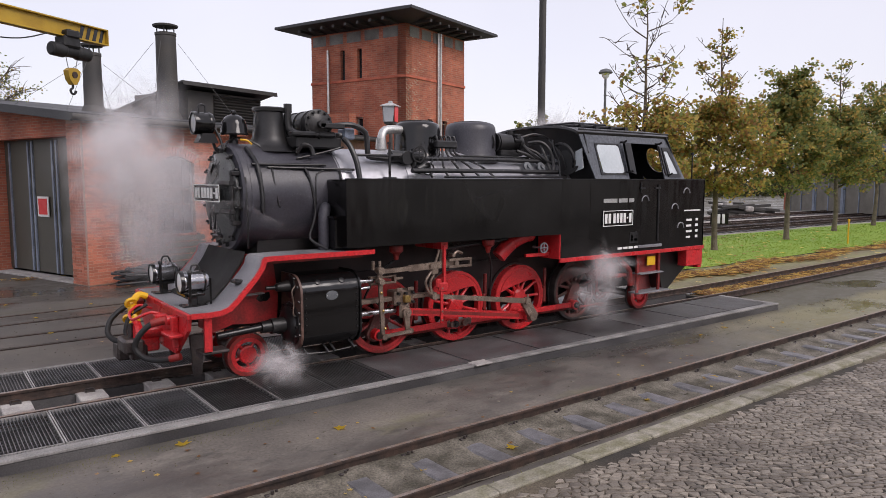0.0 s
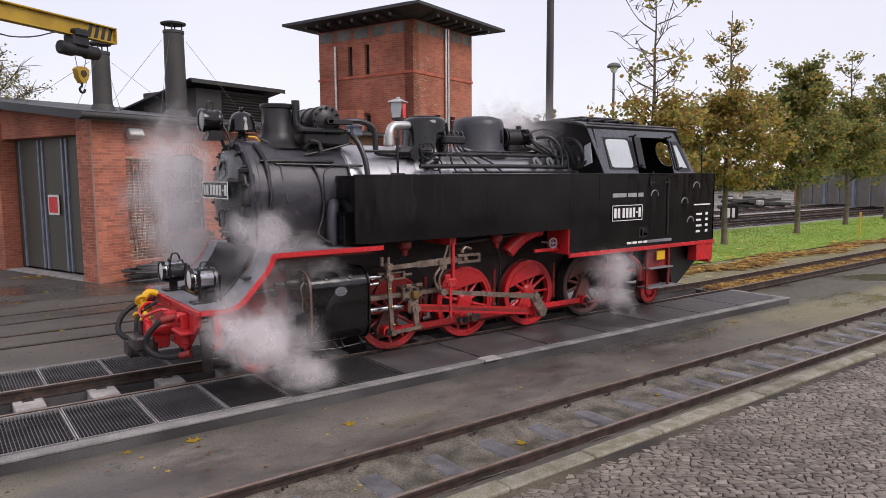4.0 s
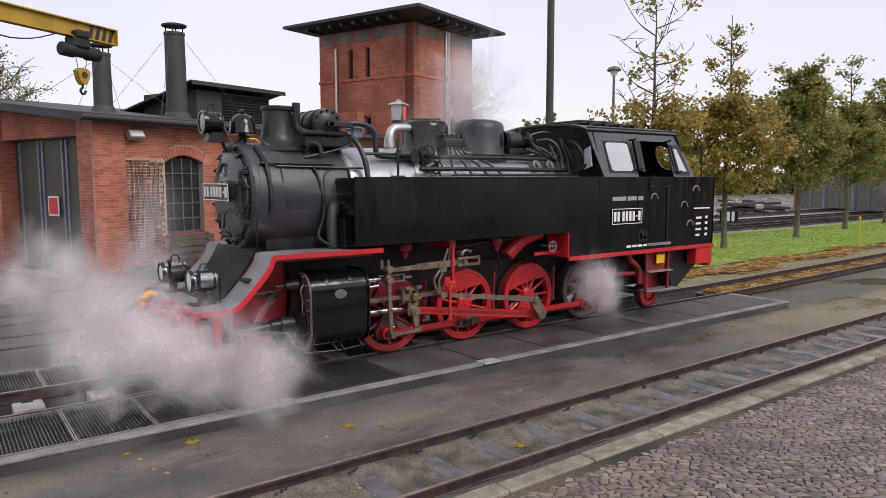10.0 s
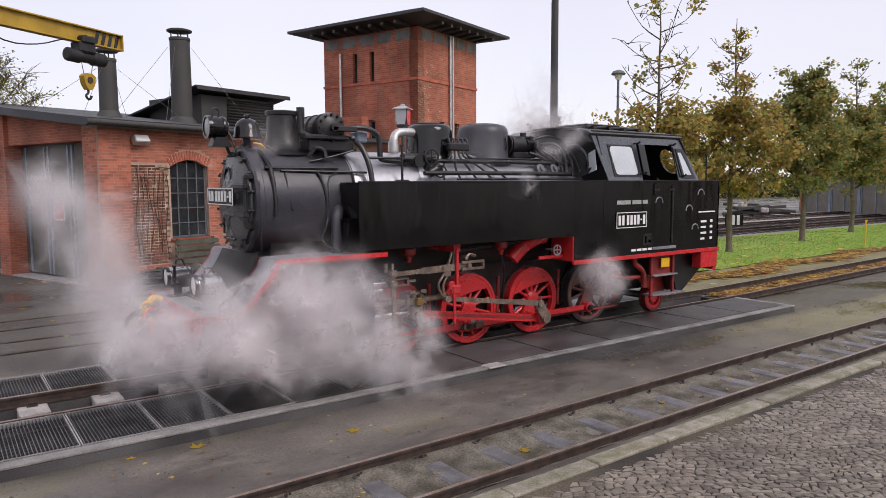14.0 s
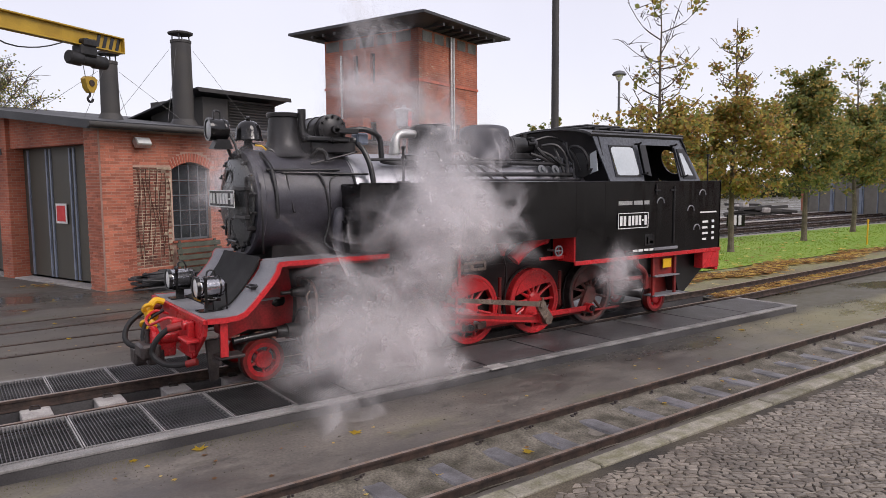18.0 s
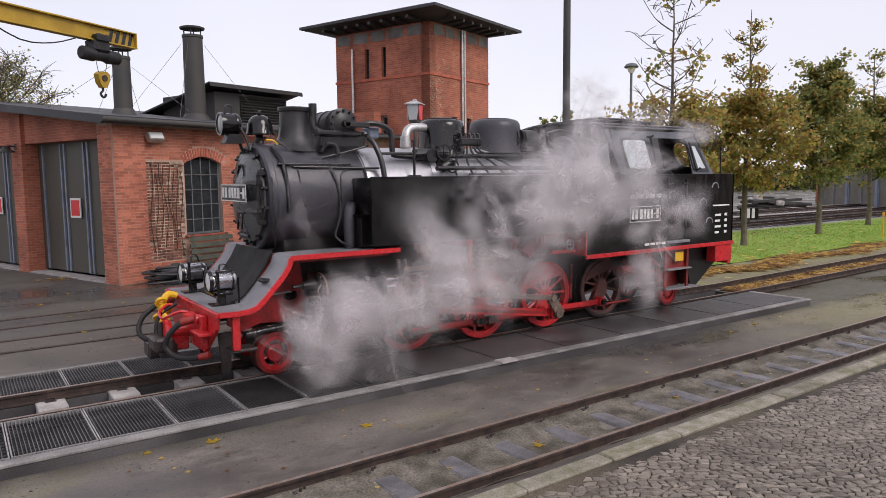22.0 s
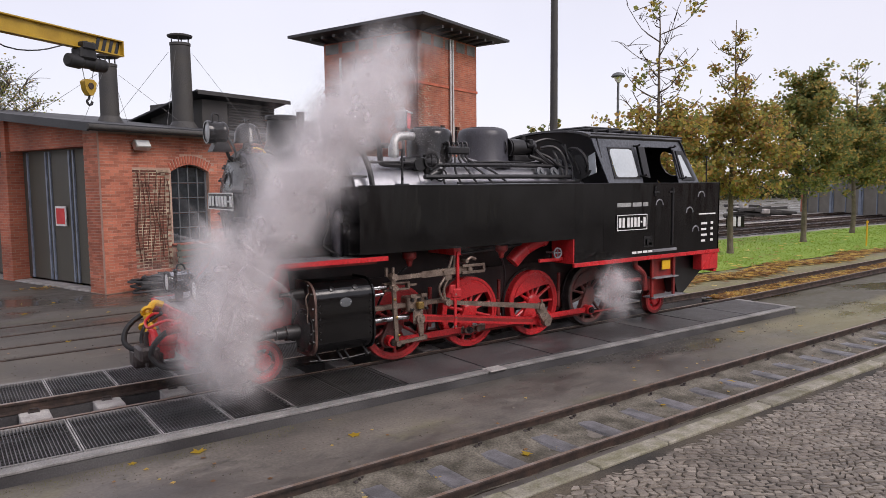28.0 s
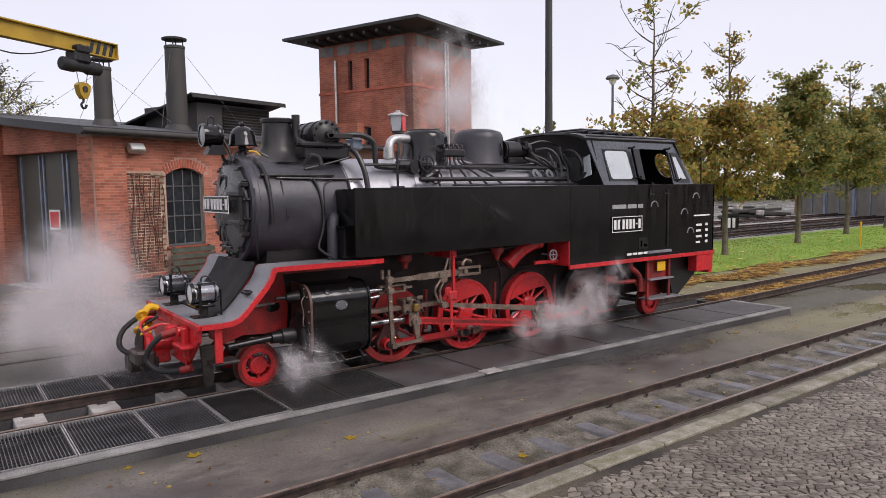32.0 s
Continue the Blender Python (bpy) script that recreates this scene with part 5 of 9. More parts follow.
for x in (4.83, 5.14):
    part("washout_plug", lathe((x, -0.62, 2.73), (0, -1, 0.4), [(0, 0.085), (0.03, 0.085), (0.04, 0.04), (0.07, 0.04)], 16), MUNTIN, loco)

# side tanks and the lower cab and bunker sides in one plane
for s in (-1, 1):
    t = part("side_tank", join(slab_of([(1.10, 1.66), (1.12, 1.64), (5.06, 1.64), (5.06, 2.515), (5.05, 2.525), (1.12, 2.525), (1.10, 2.50)], 0.62 * s, 1.20 * s)), BLACK, loco, "glossy black side tank")
    part("tank_foot", box(5.06, 5.75, min(0.62 * s, 1.20 * s), max(0.62 * s, 1.20 * s), 1.24, 2.525, 0.006), BLACK, loco)
    part("tank_edge", join(box(1.09, 9.09, 1.195 * s - 0.012, 1.195 * s + 0.012, 2.515, 2.54, 0.004)), BLACK, t)
    part("red_box", box(5.035, 5.058, min(0.70 * s, 1.19 * s), max(0.70 * s, 1.19 * s), 1.23, 1.66), RED, loco, "red front of the lower tank")
    part("red_sill", box(5.04, 9.1, min(1.17 * s, 1.215 * s), max(1.17 * s, 1.215 * s), 1.175, 1.245, 0.004), RED, loco, "red line along the sill")
    part("cab_side", box(5.75, 7.95, min(1.17 * s, 1.20 * s), max(1.17 * s, 1.20 * s), 1.24, 2.525, 0.003), BLACK, loco)
    part("bunker_side", box(7.95, 9.08, min(1.15 * s, 1.20 * s), max(1.15 * s, 1.20 * s), 1.24, 2.525, 0.006), BLACK, loco)
    cd = part("cab_door", join(box(7.10, 7.60, 1.200 * s - 0.004, 1.200 * s + 0.006, 1.36, 2.50, 0.002)), BLACK, loco, "black cab door")
    part("door_edge", join(rod((7.60, 1.215 * s, 1.40), (7.60, 1.215 * s, 2.45), 0.016, seg=8), rod((7.09, 1.21 * s, 2.30), (7.09, 1.21 * s, 2.48), 0.014, seg=8), box(7.06, 7.2, 1.21 * s - 0.012, 1.21 * s + 0.012, 2.36, 2.39), box(7.5, 7.64, 1.21 * s - 0.012, 1.21 * s + 0.012, 2.36, 2.39)), DARK, cd)
    part("door_sill", box(7.04, 7.72, 1.20 * s - 0.03, 1.20 * s + 0.03, 1.30, 1.35, 0.006), GREYTOP, cd)
    for x, z in ((7.22, 2.14), (8.12, 1.98), (8.48, 2.27), (8.32, 1.62)):
        part("grab_hole", tube([(x + 0.10 * math.cos(a), 1.205 * s, z + 0.10 * math.sin(a)) for a in np.linspace(0.0, math.pi, 9)], 0.012, 6, 0), GREYTOP, loco)
part("bunker", join(box(9.04, 9.09, -1.2, 1.2, 1.24, 2.53, 0.006), box(7.95, 8.0, -1.15, 1.15, 1.24, 2.5), box(8.0, 9.04, -1.15, 1.15, 1.24, 1.28)), BLACK, loco, "black coal bunker")
part("coal", wavy(8.0, 9.04, -1.15, 1.15, 2.38, 14, 24, 0.25), mat("coal", (0.012, 0.012, 0.013), (0.03, 0.03, 0.032), 0.4, scale=9, fine=40, bump=0.8, dist=0.05), loco, "heap of coal")
plate_bars(loco, 0.80, 0.27, FIG, pose(6.46, -1.208, 1.86), BLACK)
part("name_lettering", join(*[box(6.06 + x, 6.06 + x + w, -1.207, -1.203, 2.13, 2.20) for x, w in ((0.02, 0.36), (0.42, 0.24), (0.70, 0.14))]), PALEMETAL, loco, "pale bars of a name plate")
letters = [(6.84, 6.89, 1.43, 1.55), (6.93, 7.02, 1.44, 1.48)] + [(6.48 + 0.15 * k, 6.60 + 0.15 * k, 1.305, 1.345) for k in range(4)] + [(8.42, 8.95, 1.93, 1.955)]
letters += [(8.50, 8.50 + w, 1.74 - 0.11 * k, 1.78 - 0.11 * k) for k, w in enumerate((0.18, 0.16, 0.18, 0.13))] + [(8.80, 8.88, 1.74 - 0.11 * k, 1.79 - 0.11 * k) for k in range(4)]
for x0, x1, z0, z1 in letters:
    part("painted_bar", box(x0, x1, -1.206, -1.202, z0, z1), WHITE, loco, "small white painted bar")

part("maker_plate", box(6.80, 7.04, -1.206, -1.201, 1.40, 1.60), DARK, loco)

# cab
def cab_y(z):
    return 1.19 - 0.16 * max(0, z - 2.55)


def cab_panel(poly, s, off=0.0, th=0.02):
    v = [(x, s * (cab_y(z) + off), z) for x, z in poly] + [(x, s * (cab_y(z) + off - th), z) for x, z in poly]
    n = len(poly)
    return v, [tuple(range(n)), tuple(reversed(range(n, 2 * n)))] + [(i, (i + 1) % n, (i + 1) % n + n, i + n) for i in range(n)]


def strip(outer, inner):
    """The ring between two outlines with the same number of corners."""
    n = len(outer)
    return [[outer[i], outer[(i + 1) % n], inner[(i + 1) % n], inner[i]] for i in range(n)]


# cab black raised to bluish grey: the sky's reflection is in the colour
CABSKY = mat("cab_side_paint", (0.085, 0.092, 0.108), (0.11, 0.117, 0.132), 0.14, scale=1.2, fine=25, bump=0.02)
for s in (-1, 1):
    w_out = [(5.88, 2.54), (6.78, 2.54), (6.66, 3.30), (5.56, 3.30)]
    w_in = [(6.06, 2.64), (6.64, 2.64), (6.52, 3.12), (5.95, 3.12)]
    corner = [(6.06, 2.72), (6.08, 2.66), (6.14, 2.64), (6.58, 2.64), (6.63, 2.66), (6.63, 2.72), (6.55, 3.04), (6.53, 3.10), (6.46, 3.12), (6.02, 3.12), (5.97, 3.10), (5.97, 3.04)]
    upper = part("cab_upper_side", join(*[cab_panel(q, s) for q in strip(w_out, w_in)], cab_panel([(7.80, 2.54), (8.42, 2.54), (7.95, 3.30), (7.66, 3.30)], s), cab_panel([(6.66, 3.17), (7.75, 3.17), (7.72, 3.31), (6.60, 3.31)], s)), CABSKY, loco, "black upper cab side with a door opening", weld=True)
    part("window_frame", join(*[cab_panel(q, s, 0.012, 0.03) for q in strip([(6.03, 2.61), (6.67, 2.61), (6.55, 3.15), (5.92, 3.15)], w_in)]), DARK, upper)
    part("window_pane", cab_panel(corner, s, 0.016, 0.006), MILKY, upper, "misted cab window")
    part("rear_pane", cab_panel([(7.93, 2.62), (8.22, 2.62), (7.95, 3.08), (7.80, 3.08)], s, 0.012, 0.006), MILKY, upper, "small rear cab pane")
    part("pane_frame", join(*[cab_panel(q, s, 0.02, 0.02) for q in strip([(7.90, 2.58), (8.28, 2.58), (7.99, 3.12), (7.77, 3.12)], [(7.95, 2.64), (8.19, 2.64), (7.93, 3.05), (7.82, 3.05)])]), DARK, upper)
    part("wind_shield", cab_panel([(6.70, 2.66), (6.86, 2.62), (6.78, 3.16), (6.62, 3.16)], s, 0.10, 0.015), DARK, upper)
    for x, z in ((6.72, 2.66), (6.62, 3.18), (7.84, 2.62), (7.62, 3.18)):
        part("shield_bracket", tube([(x, s * cab_y(z), z), (x + 0.02, s * (cab_y(z) + 0.08), z), (x + 0.03, s * (cab_y(z) + 0.12), z + 0.03)], 0.018, 6), DARK, upper)
    part("grab_rail", rod((7.78, s * 1.22, 2.62), (7.66, s * 1.13, 3.14), 0.016, seg=8), DARK, upper)
roof_sec = [(1.12 * math.sin(a) * 1.0, 3.30 + 0.15 * (math.cos(a) - math.cos(radians(80))) / (1 - math.cos(radians(80)))) for a in np.linspace(radians(-80), radians(80), 25)]
rv, rf = [], []
for x0, dz in ((5.50, 0.0), (8.0, 0.0)):
    for k, (y, z) in enumerate(roof_sec):
        rv.append((x0 + (0.12 if x0 > 6 else -0.1) * (z - 3.3) * (-1 if x0 > 6 else -1), y * 1.0, z + 0.02))
    for k, (y, z) in enumerate(roof_sec):
        rv.append((x0, y * 0.975, z - 0.015))
n = len(roof_sec)
for k in range(n - 1):
    rf += [(k, k + 1, 2 * n + k + 1, 2 * n + k), (n + k, 3 * n + k, 3 * n + k + 1, n + k + 1), (k, n + k, n + k + 1, k + 1), (2 * n + k, 2 * n + k + 1, 3 * n + k + 1, 3 * n + k)]
rf += [(0, 2 * n, 3 * n, n), (n - 1, 2 * n - 1, 4 * n - 1, 3 * n - 1)]
roof = part("cab_roof", (rv, rf), DARK, loco, "arched black cab roof")
for y in (-1.115, 1.115):
    part("gutter_strip", rod((5.52, y, 3.36), (7.95, y, 3.36), 0.016, seg=6), DARK, roof)
part("roof_vent", join(box(5.95, 7.30, -0.62, 0.62, 3.45, 3.50, 0.015), box(6.0, 6.9, -0.55, 0.3, 3.50, 3.54, 0.02), *[box(6.05 + 0.4 * k, 6.15 + 0.4 * k, -0.68, -0.60, 3.40, 3.49) for k in range(4)]), DARK, roof)
def gable(x_low, x_high, hole_y=None):
    pts = [(x_low, -1.17, 2.54)] + [(x_low + (x_high - x_low) * (z - 2.54) / 1.0, y * 0.985, z) for y, z in roof_sec] + [(x_low, 1.17, 2.54)]
    n = len(pts)
    v = pts + [(x + 0.02, y, z) for x, y, z in pts]
    return v, [tuple(range(n)), tuple(reversed(range(n, 2 * n)))] + [(i, (i + 1) % n, (i + 1) % n + n, i + n) for i in range(n)]


part("cab_front", gable(5.86, 5.62), DARK, loco, "black cab front")


def oval_panel(y0, y1, h0, h1, cy, ch, a, b, seg=32):
    """A flat wall in y and z with one oval opening."""
    v, f = [], []
    for d in (-0.01, 0.01):
        for k in range(seg):
            g = 2 * math.pi * (k + 0.5) / seg
            c, s = math.cos(g), math.sin(g)
            q = min(((y1 - cy) if c > 0 else (cy - y0)) / max(abs(c), 1e-6), ((h1 - ch) if s > 0 else (ch - h0)) / max(abs(s), 1e-6))
            v += [(d, cy + a * c, ch + b * s), (d, cy + q * c, ch + q * s)]
    for k in range(seg):
        m, n = (k + 1) % seg, 2 * seg
        f += [(2 * k, 2 * k + 1, 2 * m + 1, 2 * m), (n + 2 * k, n + 2 * m, n + 2 * m + 1, n + 2 * k + 1), (2 * k, 2 * m, n + 2 * m, n + 2 * k), (2 * k + 1, n + 2 * k + 1, n + 2 * m + 1, 2 * m + 1)]
    return v, f


for y in (-0.70, 0.70):
    part("cab_rear", moved(oval_panel(y - 0.42, y + 0.42, 0, 0.92, y, 0.43, 0.19, 0.27), pose(8.40, 0, 2.54, 0, -32, 0)), DARK, loco, "black cab rear wall with an oval window")
part("cab_rear_post", moved(box(-0.01, 0.01, -0.279, 0.279, 0, 0.92), pose(8.40, 0, 2.54, 0, -32, 0)), DARK, loco)
part("front_spectacle", moved(slab_of([(0.90, 2.66), (1.08, 2.72), (1.04, 3.06), (0.90, 3.0)], -0.012, 0.0), Matrix.Translation((5.70, 0, 0)) @ pose(0, 0, 0, 0, 0, -90)), MILKY, loco, "small misted cab front pane")
part("cab_floor", box(5.8, 8.0, -1.15, 1.15, 1.24, 1.30), INSIDE, loco)
part("backhead", join(lathe((5.9, 0, 2.2), (1, 0, 0), [(0, 0.8), (0.5, 0.8), (0.55, 0.7)], 32), box(6.3, 6.5, -0.5, 0.5, 2.3, 2.9, 0.03)), INSIDE, loco)
part("rear_lamp", lathe((9.10, -0.78, 1.45), (1, 0, 0), [(0, 0.10), (0.16, 0.12), (0.2, 0.12), (0.2, 0.1)], 20), PALEMETAL, loco, "rear lamp edge")
part("rear_step_flag", box(9.09, 9.22, -1.12, -1.02, 1.52, 1.62, 0.01), WHITE, loco)

# front end: footplates, buffer beam, lamps, couplings
PROF = [(-0.90, 1.005), (-0.70, 1.00), (-0.56, 1.01), (-0.47, 1.04), (-0.38, 1.12), (-0.25, 1.26), (-0.14, 1.38), (-0.07, 1.48), (-0.045, 1.56), (-0.01, 1.595), (0.08, 1.60), (1.52, 1.60)]
part("footplate", ribbon(PROF, -1.17, -0.66, 0.012), GREYTOP, loco, "grey worn footplate")
part("footplate", ribbon(PROF, 0.66, 1.17, 0.012), GREYTOP, loco, "grey worn footplate")
part("front_apron", ribbon([(x, z - 0.001) for x, z in PROF[:4]] + [(-0.30, 1.06), (0.2, 1.08)], -0.66, 0.66, 0.012), GREYTOP, loco)
part("smokebox_apron", ribbon([(-0.62, 1.02), (-0.45, 1.08), (-0.30, 1.24), (-0.15, 1.45), (-0.06, 1.62)], -0.655, 0.655, 0.02), SOOTBLACK, loco, "dark sloping sheet below the smokebox")
for s in (-1, 1):
    part("red_edge", ribbon([(x, z + 0.003) for x, z in PROF], 1.17 * s, 1.205 * s, 0.06), RED, loco, "red footplate edge")
    part("red_valance", slab_of([(-0.62, 0.98), (-0.45, 0.98), (-0.25, 1.20), (-0.06, 1.45), (0.0, 1.56), (0.35, 1.56), (0.42, 1.0), (0.40, 0.72), (0.10, 0.68), (-0.2, 0.70), (-0.45, 0.62), (-0.62, 0.72)], 0.55 * s - 0.01, 0.55 * s + 0.01), SOILEDRED, loco, "red front frame side")
    part("frame_slot", slab_of([(0.12, 0.99), (0.17, 0.95), (0.27, 0.96), (0.31, 1.0), (0.30, 1.07), (0.16, 1.06)], 0.562 * s - 0.002, 0.562 * s + 0.002), BLACK, loco)
    part("step_bracket", box(-0.74, -0.65, 1.12 * s - 0.02, 1.12 * s + 0.02, 0.53, 0.97, 0.004), RED, loco)
    part("front_step", join(box(-0.76, -0.44, s * 0.99 - 0.13, s * 0.99 + 0.13, 0.49, 0.53, 0.012), box(-0.76, -0.74, s * 0.99 - 0.13, s * 0.99 + 0.13, 0.44, 0.49)), TYRE, loco, "worn dark front step")
part("under_footplate", box(0.0, 1.4, -1.10, -0.5, 1.50, 1.575), REDWORN, loco)
beam = part("buffer_beam", moved(slab_of([(-1.16, 0.98), (-1.10, 0.80), (-0.62, 0.44), (0.62, 0.44), (1.10, 0.80), (1.16, 0.98)], -0.02, 0.02), pose(-0.90, 0, 0, 0, 0, 90)), RED, loco, "red buffer beam")
part("beam_edge", box(-0.94, -0.87, -1.17, 1.17, 0.94, 0.998, 0.006), RED, beam)
cp = part("coupler", join(rod((-0.92, 0.0, 0.62), (-1.14, 0.0, 0.62), 0.09, 0.07), lathe((-1.14, 0, 0.62), (-1, 0, 0), [(0, 0.08), (0.03, 0.15), (0.07, 0.17), (0.11, 0.15), (0.12, 0.08)], 20), box(-1.30, -0.95, -0.05, 0.05, 0.38, 0.56, 0.02)), RED, loco, "red centre buffer coupler")
part("coupler_jaw", join(box(-1.40, -1.16, -0.19, 0.19, 0.40, 0.58, 0.03), box(-1.30, -1.10, -0.07, 0.07, 0.30, 0.48, 0.02), rod((-1.28, 0, 0.35), (-1.28, 0, 0.75), 0.03)), TYRE, cp)
part("coupling_yoke", join(tube([(-0.94, -0.30, 0.86), (-1.10, -0.30, 0.92), (-1.24, -0.20, 0.85), (-1.26, 0.0, 0.80), (-1.24, 0.20, 0.85), (-1.10, 0.30, 0.92), (-0.94, 0.30, 0.86)], 0.018, 8), box(-1.08, -0.93, -0.40, -0.26, 0.80, 0.90, 0.02)), RED, cp)
rg = random.Random(4)
part("chain", join(*[moved(ring(0.028, 0.066, -0.020, 0.020, 14), pose(-1.16 + rg.uniform(-0.07, 0.07), 0.36 + rg.uniform(-0.10, 0.10), 0.97 - 0.045 * k, rg.uniform(0, 90), rg.uniform(0, 90), rg.uniform(0, 180))) for k in range(9)], tube([(-0.96, 0.46, 1.0), (-1.06, 0.45, 1.03), (-1.14, 0.40, 0.96), (-1.18, 0.36, 0.84), (-1.12, 0.30, 0.70)], 0.045, 10)), YELLOW, cp, "yellow coupling chain and hook")
for pts, r in (([(-0.94, 0.62, 0.93), (-1.10, 0.66, 0.90), (-1.34, 0.66, 0.74), (-1.42, 0.62, 0.56), (-1.36, 0.50, 0.46), (-1.20, 0.34, 0.44), (-1.15, 0.25, 0.44)], 0.035),
               ([(-0.94, -0.42, 0.82), (-1.12, -0.40, 0.80), (-1.26, -0.34, 0.66), (-1.30, -0.30, 0.50), (-1.20, -0.40, 0.38), (-1.05, -0.58, 0.38), (-0.94, -0.70, 0.42)], 0.035), ([(-1.0, 0.30, 0.92), (-1.2, 0.32, 0.80), (-1.28, 0.28, 0.6), (-1.25, 0.2, 0.5)], 0.025)):
    part("brake_hose", tube(pts, r, 10), RUBBER, loco, "black rubber brake hose")
for a, b, r in (((-0.98, -0.44, 0.83), (-1.14, -0.40, 0.80), 0.05), ((-0.96, 0.62, 0.93), (-1.06, 0.65, 0.91), 0.06), ((-1.00, -0.66, 0.40), (-0.90, -0.74, 0.43), 0.045)):
    part("hose_cock", rod(a, b, r), REDWORN, loco)
part("beam_stiffener", join(box(-1.0, -0.92, -0.78, -0.70, 0.55, 0.92, 0.01), rod((-0.92, -0.62, 0.86), (-1.02, -0.62, 0.86), 0.06), box(-1.08, -0.92, -0.96, -0.60, 0.70, 0.74, 0.01)), RED, beam)
for y in (-0.49, 0.49):
    part("rail_guard", slab_of([(-0.72, 0.62), (-0.55, 0.62), (-0.58, 0.12), (-0.68, 0.10)], y - 0.03, y + 0.03), TYRE, loco, "rail guard before the wheel")
part("snow_plough_plate", box(-1.34, -1.16, 0.48, 0.76, 0.18, 0.42, 0.03), TYRE, loco)
for y, z in ((-0.62, 1.298), (0.62, 1.27)):
    L = lamp(loco, -0.85, y, z, 0.132, 0.33, LAMPSHELL, LENS, "bright metal headlamp with a white glass")
    part("lamp_stand", join(box(-0.74, -0.66, y - 0.07, y + 0.07, 1.0, 1.20, 0.01), box(-0.84, -0.55, y - 0.09, y + 0.09, 1.0, 1.02), box(-0.82, -0.58, y - 0.10, y + 0.10, 1.13, 1.16, 0.005), rod((-0.52, y - 0.12, 1.0), (-0.52, y - 0.12, 1.34), 0.012, seg=6), box(-0.79, -0.755, y - 0.150, y - 0.132, 1.02, 1.42, 0.004)), BLACK, L)
    part("lamp_knob", lathe((-0.772, y - 0.141, 1.40), (0, 0, 1), [(0, 0.018), (0.03, 0.032), (0.055, 0.018)], 10), DARK, L)
    part("carrying_loop", tube([(-0.72, y, 1.41), (-0.70, y, 1.49), (-0.63, y, 1.49), (-0.60, y, 1.41)], 0.012, 6), DARK, L)
part("foot_cleat", join(box(-0.30, -0.08, -0.98, -0.80, 1.27, 1.31, 0.01), rod((-0.26, -0.90, 1.2), (-0.18, -0.90, 1.30), 0.03)), DARK, loco)
part("lubricator_pipe", tube([(-0.46, -0.60, 0.86), (-0.2, -0.62, 1.0), (-0.1, -0.62, 1.2), (0.0, -0.6, 1.4)], 0.02, 8), DARK, loco)

